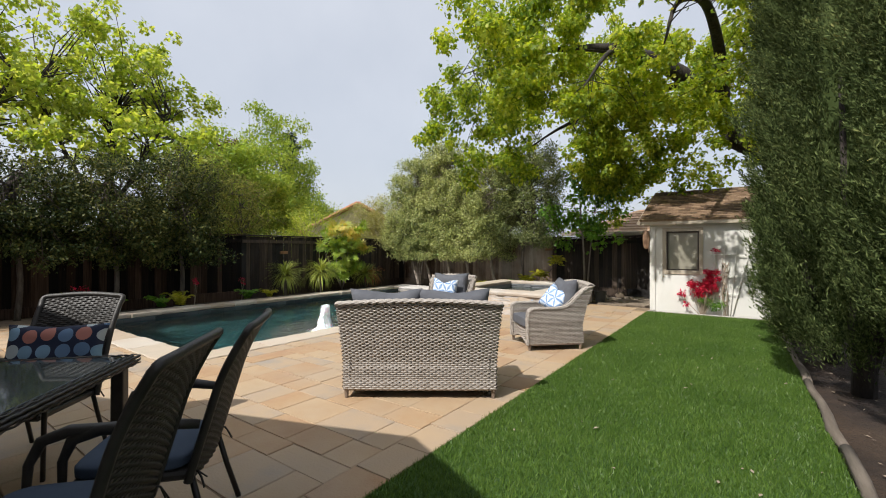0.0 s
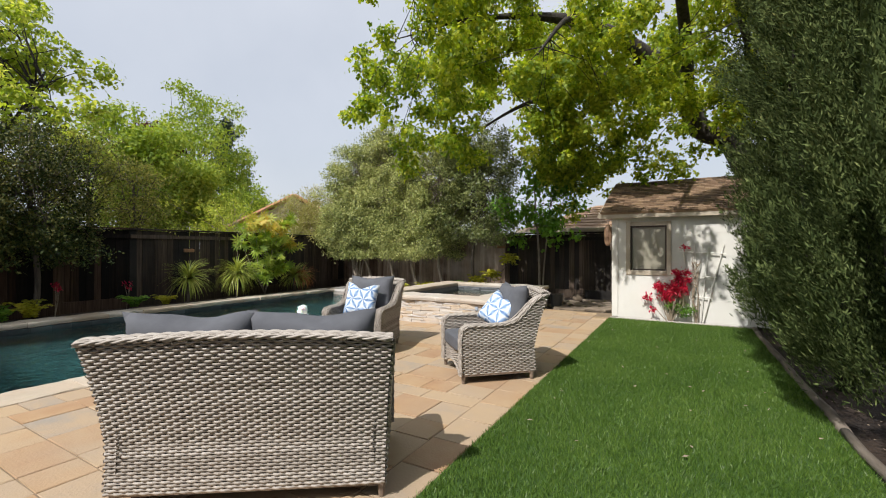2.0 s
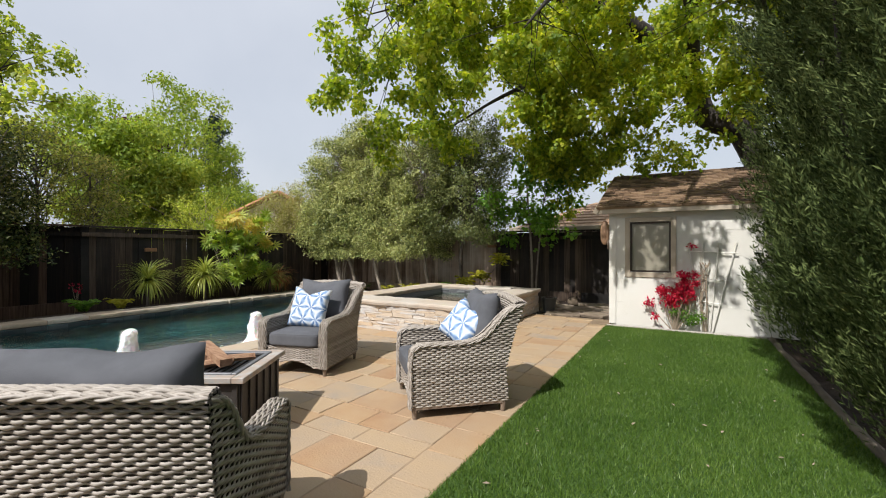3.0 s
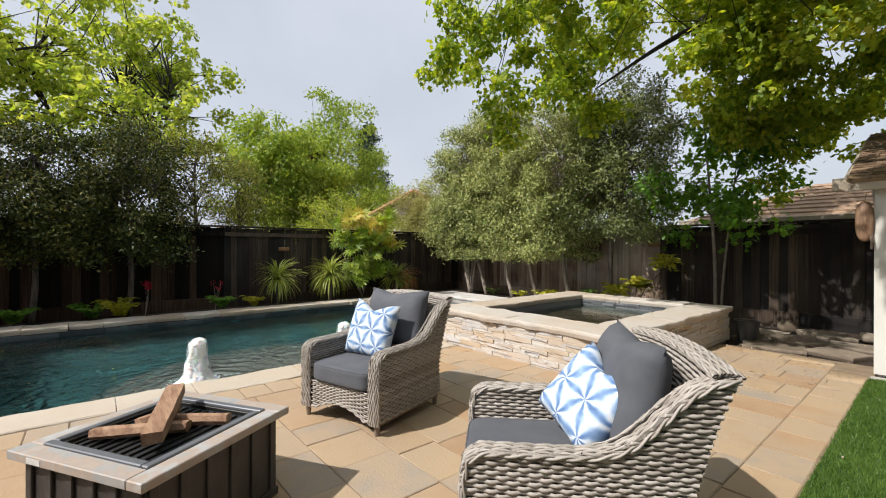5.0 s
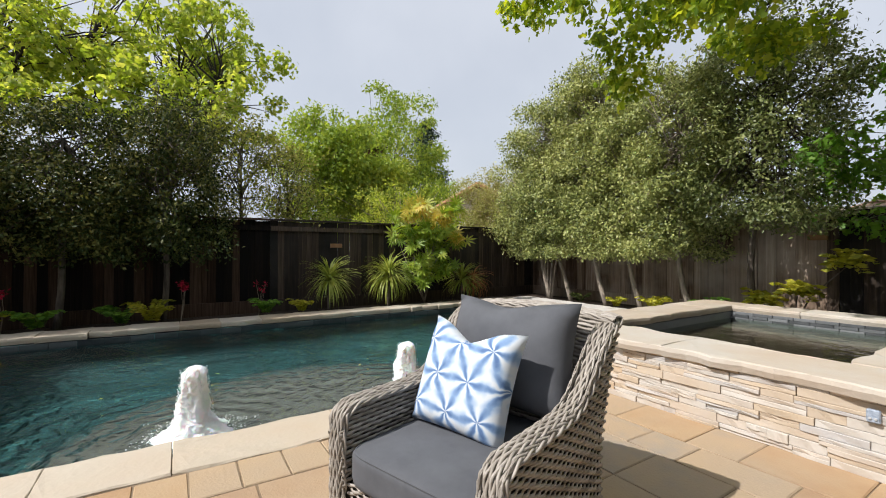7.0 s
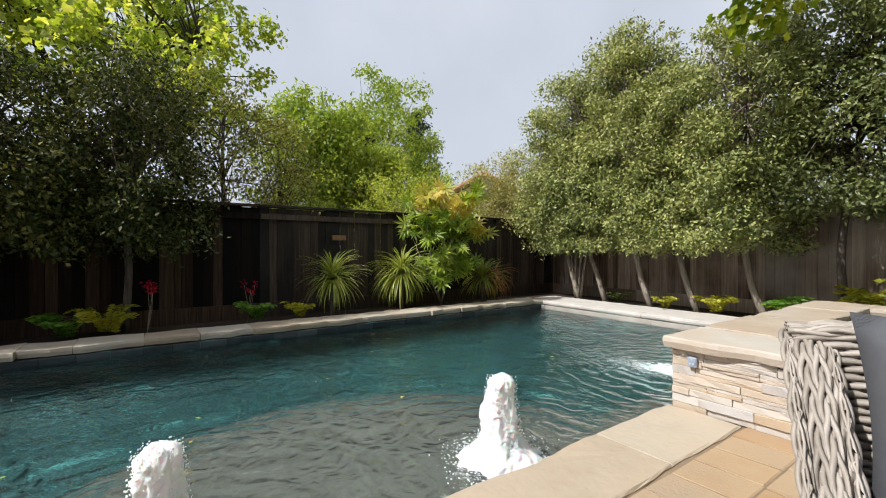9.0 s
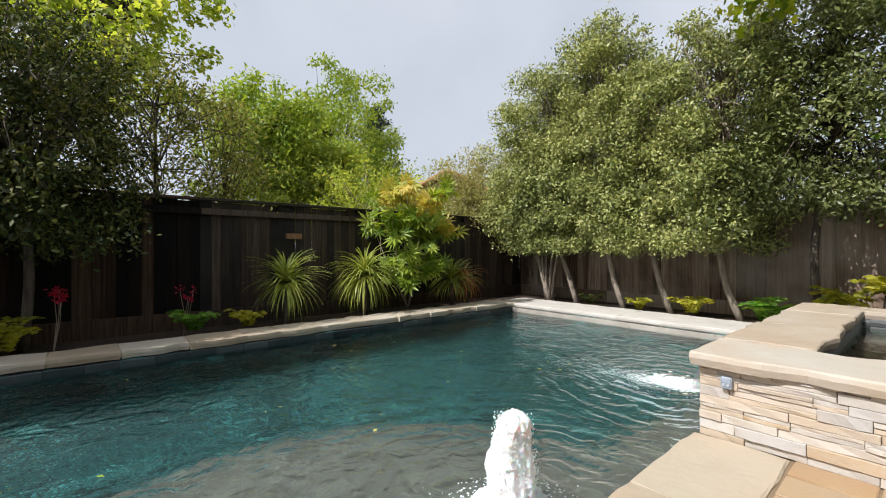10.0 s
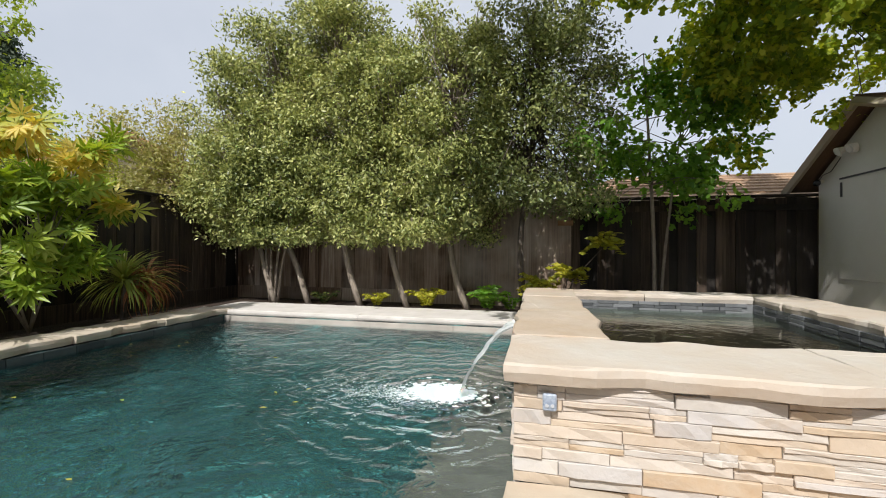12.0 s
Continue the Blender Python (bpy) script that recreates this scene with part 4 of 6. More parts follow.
    for k in range(cushions):
        w = inner / cushions
        x0 = -inner / 2 + w * (k + 0.5)
        bm = superbox(w - 0.01, depth - 0.1, 0.15, 9, 10, 0.12)
        bmesh.ops.transform(bm, matrix=pose(x0, 0.055, 0.375), verts=bm.verts)
        seat = part("seat_cushion", bm, CUSHION, c, "charcoal canvas seat cushion with piping", True)
        bm = bmesh.new()
        loop = [(x0 + (w / 2 - 0.012) * math.copysign(abs(math.cos(a)) ** 0.25, math.cos(a)), 0.055 + (depth / 2 - 0.057) * math.copysign(abs(math.sin(a)) ** 0.25, math.sin(a)), 0.435) for a in (2 * math.pi * i / 48 for i in range(49))]
        tube(bm, loop, 0.005, 5)
        part("piping", bm, CUSHION, seat)
        bm = pillow(w + 0.05, 0.56 if cushions > 1 else 0.51, 0.25 if cushions > 1 else 0.21, 40 + k + round(width * 10))
        for v in bm.verts:
            v.co.y += 0.015 * noise.noise(v.co * 5 + Vector((k * 7, width * 3, 0)))
        bmesh.ops.transform(bm, matrix=pose(x0, -D + 0.125, 0.765 if cushions > 1 else 0.735, 13.0), verts=bm.verts)
        part("back_cushion", bm, CUSHION, c, "charcoal canvas back cushion, slightly crumpled", True)
    return c


lounge_seat("wicker_loveseat", 1.47, 0.84, pose(-2.70, 3.44, 0.0, 0, 0, 34.9), "grey woven wicker loveseat with charcoal cushions facing the fire table", 2)
lounge_seat("wicker_armchair", 0.80, 0.84, pose(-4.30, 6.17, 0.0, 0, 0, 180 + 17.5), "grey woven wicker armchair with charcoal cushions beside the pool", 1, "wicker armchairs")
lounge_seat("wicker_armchair", 0.80, 0.84, pose(-2.37, 6.00, 0.0, 0, 0, 180 - 46.5), "grey woven wicker armchair with charcoal cushions beside the lawn", 1, "wicker armchairs")


def throw_pillow(m, label, mat, w=0.5, h=0.5, fat=0.17, seed=1, chop=0.15):
    return solid("throw_pillow", pillow(w, h, fat, seed, chop), mat, label, "pillow", smooth=True, m=m)


throw_pillow(pose(-4.30, 6.17, 0, 0, 0, 180 + 17.5) @ pose(0.04, -0.02, 0.665, 18, -5, 2), "white pillow with blue tie-dye stars leaning on the armchair", TIE_DYE, 0.47, 0.47, seed=1)
throw_pillow(pose(-2.37, 6.0, 0, 0, 0, 180 - 46.5) @ pose(-0.06, -0.13, 0.69, 36, -20, 24), "white pillow with blue tie-dye stars slumped in the armchair", TIE_DYE, 0.40, 0.40, seed=2)

# ---- fire table ----
STONE_TOP = surface("slate_top", [(0.25, (0.21, 0.205, 0.20)), (0.45, (0.34, 0.335, 0.325)), (0.56, (0.40, 0.31, 0.245)), (0.66, (0.40, 0.39, 0.375)), (0.8, (0.47, 0.46, 0.445))], 7, 0.55, 0.4, 25, piece=0.15)
PANEL = surface("dark_stained_panel", [(0.3, (0.028, 0.024, 0.022)), (0.7, (0.060, 0.053, 0.048))], 5, 0.55, 0.2, 40)
LOG = surface("split_log", [(0.3, (0.20, 0.10, 0.055)), (0.6, (0.38, 0.23, 0.14)), (0.8, (0.50, 0.36, 0.25))], 5, 0.8, 0.5, 22, stretch=(1, 5, 5))
TRAY_GREY = plain("tray_grey", (0.16, 0.165, 0.18), 0.4, 0.3)
fire = thing("fire_table", pose(-3.70, 4.63, 0, 0, 0, 31.5), "square dark fire table with grey slate rim and log set", "fire pit")
H, R = 0.41, 0.36
part("body", boxed(-R, R, -R, R, 0.02, 0.43), PANEL, fire)
part("plinth", boxed(-R - 0.012, R + 0.012, -R - 0.012, R + 0.012, 0.0, 0.045, bevel=0.004), PANEL, fire)
for k in range(4):
    q = pose(0, 0, 0, 0, 0, 90 * k)
    for i in range(6):
        x = -R + 0.03 + (2 * R - 0.06) * i / 5
        part("batten", boxed(x - 0.02, x + 0.02, -R - 0.014, -R - 0.001, 0.05, 0.415, m=q, bevel=0.003), PANEL, fire)
    part("rim", boxed(-H, H - 0.087, -H, -H + 0.085, 0.432, 0.472, m=q, bevel=0.004), STONE_TOP, fire, "grey and rust slate tile rim")
    part("tray_frame", boxed(-0.324, 0.284, -0.324, -0.286, 0.45, 0.480, m=q, bevel=0.004), TRAY_GREY, fire, "grey metal tray frame")
    part("tray_step", boxed(-0.284, 0.264, -0.284, -0.266, 0.448, 0.468, m=q, bevel=0.003), ALU, fire)
part("tray", boxed(-0.323, 0.323, -0.323, 0.323, 0.431, 0.447), plain("black_tray", (0.028, 0.03, 0.034), 0.45), fire)
for k in range(11):
    part("grate_slat", boxed(-0.255 + 0.05 * k, -0.243 + 0.05 * k, -0.25, 0.25, 0.4475, 0.457, bevel=0.002), ALU, fire)
part("label_plate", boxed(-0.27, -0.18, -R - 0.052, -R - 0.05, 0.438, 0.462), plain("label_white", (0.6, 0.58, 0.55), 0.5), fire)


def log(m, length, r, seed, label, n=7, w=1.0):
    rng = random.Random(seed)
    bm = bmesh.new()
    prof = [(w * r * math.cos(2 * math.pi * (i + 0.5) / n) * rng.uniform(0.75, 1.1), r * math.sin(2 * math.pi * (i + 0.5) / n) * rng.uniform(0.7, 1.0)) for i in range(n)]
    rings = []
    for s in range(6):
        x = -length / 2 + length * s / 5
        rings.append([bm.verts.new((x + rng.uniform(-0.006, 0.006), a * rng.uniform(0.93, 1.05), b * rng.uniform(0.93, 1.05))) for a, b in prof])
    for a, b in zip(rings, rings[1:]):
        for i in range(n):
            bm.faces.new((a[i], a[(i + 1) % n], b[(i + 1) % n], b[i]))
    bm.faces.new(list(reversed(rings[0])))
    bm.faces.new(rings[-1])
    solid("ceramic_log", bm, LOG, label, "log", group="logs in the fire table", m=pose(-3.70, 4.63, 0, 0, 0, 31.5) @ m)


log(pose(-0.02, -0.10, 0.487, 0, 0, 32), 0.40, 0.038, 1, "short reddish split log lying on the grate")
log(pose(0.10, 0.08, 0.487, 0, 0, 20), 0.34, 0.036, 2, "brown split log lying on the grate")
log(pose(0.0, 0.0, 0.545, 0, -4, 132), 0.58, 0.045, 3, "tan split log laid across the others", 4, 1.5)
log(pose(-0.12, 0.06, 0.482, 0, 0, 80), 0.2, 0.03, 4, "small knotted log piece")

# ---- dining set ----
GLASS, gn, gl, gb = material("table_glass")
gb.inputs["Base Color"].default_value = (0.05, 0.065, 0.065, 1)
gb.inputs["Roughness"].default_value, gb.inputs["Specular IOR Level"].default_value = 0.05, 0.6
TM = pose(-3.16, 1.08, 0, 0, 0, 137.0)      # corner of the table; long side along local -x, depth along local +y
table = thing("dining_table", TM, "dark woven dining table with a tinted glass top", "table")
TL, TD = 1.7, 1.0
part("glass_top", boxed(-TL + 0.06, -0.06, 0.06, TD - 0.06, 0.722, 0.732, bevel=0.002), GLASS, table, "dark tinted glass top")
for a in ((-TL, 0, 0, 0.058), (-TL, 0, TD - 0.058, TD)):
    smooth_part("edge_weave", woven(lambda u, v, a=a: np.stack([a[0] + u * (a[1] - a[0]), (a[2] + a[3]) / 2 + 0.032 * np.cos(2 * np.pi * v), 0.70 + 0.032 * np.sin(2 * np.pi * v)], -1), 40, 9, 0.003, 0.009), WICKER_DARK, table)
for a in ((-TL, -TL + 0.058), (-0.058, 0.0)):
    smooth_part("edge_weave", woven(lambda u, v, a=a: np.stack([(a[0] + a[1]) / 2 + 0.032 * np.cos(2 * np.pi * v), 0.03 + u * (TD - 0.06), 0.70 - 0.032 * np.sin(2 * np.pi * v)], -1), 24, 9, 0.003, 0.009), WICKER_DARK, table)
for x0, x1, y0, y1 in ((-TL + 0.03, -0.03, 0.015, 0.045), (-TL + 0.03, -0.03, TD - 0.045, TD - 0.015), (-TL + 0.015, -TL + 0.045, 0.047, TD - 0.047), (-0.045, -0.015, 0.047, TD - 0.047)):
    part("apron", boxed(x0, x1, y0, y1, 0.68, 0.72), WICKER_DARK, table)
for x in (-TL + 0.08, -0.08):
    for y in (0.08, TD - 0.08):
        part("leg", boxed(x - 0.035, x + 0.035, y - 0.035, y + 0.035, 0.0, 0.69, bevel=0.006), WICKER_DARK, table)


def dining_chair(m, label):
    """High woven back that curls at the top, woven arms, thin metal legs; faces local +y."""
    c = thing("dining_chair", m, label, "chair", "chairs round the dining table")

    def back_at(u, v):
        x = 2 * u - 1
        z = 0.36 + 0.68 * v + 0.02 * (1 - x * x) * v
        y = -0.22 - 0.20 * v - 0.07 * np.maximum(0, v - 0.55) ** 2 * 4 - 0.035 * (1 - x * x)
        return np.stack([x * (0.255 + 0.02 * v), y, z], -1)

    smooth_part("backrest", woven(back_at, 18, 48, 0.004, 0.0082), WICKER_DARK, c, "dark woven back")
    smooth_part("back_lining", gather([sheet(back_at, 10, 10)]), WICKER_DARK, c)
    v = np.linspace(0, 1, 14)
    rim = np.concatenate([back_at(0 * v, v), back_at(np.linspace(0, 1, 8)[1:-1], np.ones(6)), back_at(0 * v + 1, v[::-1])])
    smooth_part("back_frame", bars([smooth_line(rim, 0.02)], 0.019, 8), WICKER_DARK, c)
    part("seat_frame", boxed(-0.24, 0.24, -0.22, 0.25, 0.36, 0.40, bevel=0.012), WICKER_DARK, c)
    bm = superbox(0.47, 0.47, 0.07, 6, 8, 0.2)
    bmesh.ops.transform(bm, matrix=pose(0, 0.02, 0.435), verts=bm.verts)
    part("seat_pad", bm, CUSHION_BLUE, c, "slate blue tied seat pad", True)
    for s in (-1, 1):
        bm = bmesh.new()
        tube(bm, [(s * 0.265, -0.27, 0.62), (s * 0.285, -0.1, 0.645), (s * 0.29, 0.1, 0.645), (s * 0.285, 0.2, 0.61), (s * 0.275, 0.24, 0.52), (s * 0.265, 0.245, 0.36), (s * 0.262, 0.25, 0.0)], [0.02, 0.027, 0.027, 0.025, 0.018, 0.014, 0.013], 8)
        part("arm", bm, WICKER_DARK, c, smooth=True)
        bm = bmesh.new()
        tube(bm, [(s * 0.225, -0.22, 0.40), (s * 0.235, -0.27, 0.2), (s * 0.245, -0.33, 0.0)], 0.014, 8)
        part("back_leg", bm, ALU, c, smooth=True)
        bm = bmesh.new()
        tube(bm, [(s * 0.235, -0.22, 0.41), (s * 0.245, -0.26, 0.40), (s * 0.25, -0.275, 0.37), (s * 0.262, -0.29, 0.33)], 0.005, 5)
        tube(bm, [(s * 0.245, -0.26, 0.40), (s * 0.225, -0.29, 0.36)], 0.004, 5)
        part("tie", bm, ALU, c)
    return c


dining_chair(pose(-2.356, 0.869, 0, 0, 0, 140), "dark woven dining chair with slate blue pad")
dining_chair(pose(-2.005, 0.40, 0, 0, 0, 136), "dark woven dining chair with slate blue pad")
dining_chair(pose(-3.80, 0.68, 0, 0, 0, 222), "dark woven dining chair with a dotted pillow")
throw_pillow(pose(-3.80, 0.68, 0, 0, 0, 222) @ pose(0, -0.20, 0.70, 14, 0, 0), "navy pillow with large faded dots on the dining chair", DOTTED, 0.66, 0.36, 0.15, 3, 0.03)

# ---- foliage materials ----
LEAF_HEDGE = foliage("olive_hedge_leaf", [(0.15, (0.045, 0.072, 0.025)), (0.40, (0.245, 0.290, 0.095)), (0.66, (0.47, 0.49, 0.185)), (0.9, (0.70, 0.68, 0.31))], 0.25, 0.42, 0.7)
LEAF_DUSK = foliage("olive_dusk_leaf", [(0.2, (0.075, 0.105, 0.036)), (0.5, (0.175, 0.215, 0.072)), (0.8, (0.40, 0.42, 0.17))], 0.25, 0.4, 0.8)
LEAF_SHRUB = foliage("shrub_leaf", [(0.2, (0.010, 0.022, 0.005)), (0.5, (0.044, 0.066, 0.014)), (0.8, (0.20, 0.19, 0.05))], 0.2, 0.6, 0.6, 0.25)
LEAF_OAK = foliage("spring_oak_leaf", [(0.2, (0.11, 0.20, 0.028)), (0.5, (0.29, 0.385, 0.045)), (0.8, (0.56, 0.57, 0.08))], 0.55, 0.5, 0.5)
LEAF_MAPLE = foliage("light_maple_leaf", [(0.2, (0.15, 0.24, 0.04)), (0.5, (0.33, 0.42, 0.062)), (0.85, (0.56, 0.57, 0.13))], 0.58, 0.5, 0.5)
LEAF_FAR = foliage("far_leaf", [(0.2, (0.14, 0.23, 0.034)), (0.5, (0.26, 0.36, 0.052)), (0.85, (0.44, 0.50, 0.085))], 0.4, 0.6, 0.3)
LEAF_CYPRESS = foliage("cypress_spray", [(0.22, (0.024, 0.040, 0.013)), (0.5, (0.080, 0.112, 0.036)), (0.76, (0.180, 0.220, 0.080)), (0.95, (0.27, 0.215, 0.065))], 0.15, 0.8, 1.1, 0.12)
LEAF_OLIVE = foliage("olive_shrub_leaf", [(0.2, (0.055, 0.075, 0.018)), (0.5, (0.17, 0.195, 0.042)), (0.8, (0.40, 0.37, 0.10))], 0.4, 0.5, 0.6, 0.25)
LEAF_YOUNG = foliage("young_maple_leaf", [(0.2, (0.072, 0.180, 0.026)), (0.5, (0.144, 0.300, 0.042)), (0.85, (0.264, 0.432, 0.066))], 0.5, 0.5, 0.8)
LEAF_ARALIA = foliage("aralia_leaf", [(0.2, (0.113, 0.207, 0.025)), (0.5, (0.246, 0.358, 0.041)), (0.85, (0.430, 0.471, 0.082))], 0.35, 0.4, 1.5)
LEAF_GOLD = foliage("turning_leaf", [(0.25, (0.36, 0.40, 0.055)), (0.5, (0.63, 0.50, 0.085)), (0.85, (0.74, 0.66, 0.24))], 0.4, 0.5, 2.0)
LEAF_YUCCA = foliage("strap_leaf", [(0.2, (0.172, 0.231, 0.045)), (0.55, (0.345, 0.396, 0.081)), (0.85, (0.575, 0.572, 0.171))], 0.3, 0.4, 3.0)
LEAF_WISP = foliage("pale_wispy_leaf", [(0.2, (0.22, 0.24, 0.06)), (0.5, (0.38, 0.37, 0.12)), (0.75, (0.50, 0.45, 0.22)), (0.95, (0.55, 0.30, 0.15))], 0.4, 0.5, 1.5)
LEAF_RED = foliage("red_strap_leaf", [(0.2, (0.22, 0.08, 0.035)), (0.6, (0.42, 0.18, 0.075)), (0.85, (0.48, 0.30, 0.12))], 0.3, 0.45, 3.0)
BRACT = foliage("red_bract", [(0.2, (0.30, 0.008, 0.02)), (0.5, (0.52, 0.015, 0.04)), (0.85, (0.68, 0.04, 0.09))], 0.4, 0.6, 4.0)
LEAF_YELLOW = foliage("yellow_green_leaf", [(0.2, (0.18, 0.21, 0.025)), (0.5, (0.42, 0.42, 0.04)), (0.85, (0.62, 0.56, 0.09))], 0.35, 0.5, 3.0)
LEAF_PLUM = foliage("plum_leaf", [(0.2, (0.05, 0.012, 0.015)), (0.7, (0.13, 0.03, 0.035))], 0.3, 0.5, 1.0)
LEAF_CONIFER = foliage("far_conifer", [(0.2, (0.025, 0.05, 0.022)), (0.7, (0.06, 0.09, 0.04))], 0.15, 0.6, 0.5)
DRY = surface("dry_twig", [(0.3, (0.22, 0.17, 0.12)), (0.7, (0.40, 0.33, 0.25))], 8, 0.9, 0.2, 60)


def crown(rng, centre, radii, n, size, rough=0.25, fill=0.55, boxy=2.0):
    """Clump centres through an uneven egg, most of them near its outside."""
    out = []
    seed = rng.uniform(0, 50)
    for _ in range(n):
        d = rng.normal(size=3)
        d /= np.linalg.norm(d)
        d /= (np.abs(d) ** boxy).sum() ** (1 / boxy)
        k = 1 + rough * 2 * noise.noise(Vector(d) * 1.6 + Vector((seed, 0, 0)))
        r = k * (fill + (1 - fill) * rng.random() ** 0.6)
        out.append((centre[0] + d[0] * radii[0] * r, centre[1] + d[1] * radii[1] * r, centre[2] + d[2] * radii[2] * r, size * rng.uniform(0.6, 1.35)))
    return out


def branches(bm, rng, root, tips, r0, r1=0.008, sag=0.1, sides=5):
    """Bent limbs from a root to each tip."""
    root = Vector(root)
    for t in tips:
        t = Vector(t[:3])
        mid = root.lerp(t, 0.5) + Vector((rng.uniform(-sag, sag), rng.uniform(-sag, sag), rng.uniform(0, sag))) * (t - root).length
        tube(bm, [root, root.lerp(mid, 0.6), mid, t], [r0, r0 * 0.7, r0 * 0.5, r1], sides)


def tree(name, label, trunk_lines, clumps, per, leaf_size, leaf, leaf_mat, bark, limb_roots=None, limb_r=0.05, seed=1, each=1, droop=0.2, flat=0.3, category="tree", group="", shell=0.55, m=None):
    rng, pr = np.random.default_rng(seed), random.Random(seed)
    t = thing(name, m, label, category, group)
    bm = bmesh.new()
    for pts, radii in trunk_lines:
        tube(bm, smooth_line(pts, 0.25), np.interp(np.linspace(0, 1, len(smooth_line(pts, 0.25))), np.linspace(0, 1, len(radii)), radii), 8)
    part("trunk", bm, bark, t, smooth=True)
    if limb_roots:
        low = min(r[2] for r in limb_roots)
        limb_roots = [tuple(q) for pts, radii in trunk_lines for q in smooth_line(pts, 0.3) if q[2] > low - 0.05] or limb_roots
        bm = bmesh.new()
        for c in clumps[::each]:
            root = pr.choice(sorted(limb_roots, key=lambda r: (Vector(r) - Vector(c[:3])).length + 0.5 * max(0, r[2] - c[2]))[:5])
            branches(bm, pr, root, [c], limb_r, 0.006)
        part("branchwork", bm, bark, t, smooth=True)
    v, f = leaf_cloud(rng, clumps, per, leaf_size, leaf, droop, flat, shell)
    link_mesh("crown", fast_mesh("crown", v, f), leaf_mat, t)
    return t


# ---- hedge of small trees before the back fence ----
rng = np.random.default_rng(11)
for i, (x, lean, top, wide, n) in enumerate(((-10.75, -0.35, 4.45, 1.05, 120), (-10.06, -0.45, 4.95, 0.9, 120), (-9.04, -0.3, 5.35, 0.95, 125), (-8.17, -0.3, 4.6, 0.85, 105), (-7.12, -0.25, 4.7, 0.9, 115))):
    cx = x + lean
    zc = (1.2 + top) / 2
    cl = crown(rng, (cx, 13.45, zc), (wide, 1.0, (top - 1.2) / 2), round(n * 1.5), 0.25, 0.16, 0.66, 3.4)
    cl = [c for c in cl if c[2] > 1.2 and c[1] < 14.5]
    for k in range(90):
        cl.append((cx + rng.uniform(-0.75, 0.75), 13.3 + rng.uniform(-0.75, 0.5), 1.16 + 1.7 * rng.random() ** 1.3, 0.22))
    for k in range(26):
        cl.append((cx + rng.uniform(-0.8, 0.8), 13.45 + rng.uniform(-0.4, 0.8), top - 0.2 + rng.uniform(-0.3, 0.55), 0.11))
    trunks = [([(x + 0.06, 13.4, -0.05), (x - 0.16, 13.42, 0.55), (x + lean * 1.1, 13.45, 1.4), (cx, 13.5, 2.6), (cx, 13.5, top - 0.8)], (0.06, 0.05, 0.042, 0.03, 0.01))]
    if i == 0:
        trunks += [([(x + dx, 13.42, -0.05), (x + dx * 2.2, 13.4, 0.7), (x + dx * 4, 13.5, 1.7)], (0.028, 0.022, 0.015)) for dx in (-0.06, -0.02, 0.04, 0.09)]
    tree("hedge_tree", "clipped olive-green hedge tree with slanting grey trunk before fence", trunks, cl, 150, 0.069, LEAF_OVAL, LEAF_HEDGE, BARK_GREY, [(cx, 13.5, 1.8), (cx, 13.5, 2.8), (cx, 13.5, min(3.8, top - 0.9))], 0.018, 100 + i, 1, 0.1, 0.5, group="hedge trees along the back fence")
cl = [c for c in crown(rng, (-5.95, 13.55, 3.3), (1.2, 0.95, 2.0), 250, 0.27, 0.22, 0.55, 2.6) if c[2] > 1.45]
tree("hedge_tree", "taller dark glossy-leaved tree at the end of the hedge", [([(-6.15, 13.6, -0.05), (-6.2, 13.6, 1.2), (-6.0, 13.7, 3.0), (-5.9, 13.7, 4.6)], (0.06, 0.05, 0.035, 0.012))], cl, 125, 0.07, LEAF_OVAL, LEAF_DUSK, BARK, [(-6.1, 13.65, 2.2), (-6.0, 13.7, 3.4)], 0.018, 110, 1, 0.15, 0.4)

# ---- young maple by the back fence ----
cl = [c for c in crown(rng, (-4.1, 13.55, 2.85), (1.3, 0.75, 1.5), 62, 0.28, 0.3, 0.4)]
tree("young_maple", "slender young maple with broad green leaves before fence", [([(-4.1, 13.75, -0.05), (-4.12, 13.75, 1.2), (-4.2, 13.7, 2.6), (-4.3, 13.65, 4.1)], (0.035, 0.03, 0.022, 0.008)), ([(-4.02, 13.75, -0.05), (-3.95, 13.74, 1.0), (-3.8, 13.7, 2.4), (-3.7, 13.65, 3.3)], (0.025, 0.022, 0.016, 0.006))],
     cl, 46, 0.11, LEAF_LOBED, LEAF_YOUNG, BARK_GREY, [(-4.15, 13.72, 1.8), (-4.25, 13.7, 2.9), (-3.8, 13.7, 2.3)], 0.01, 112, 1, 0.3, 0.6)

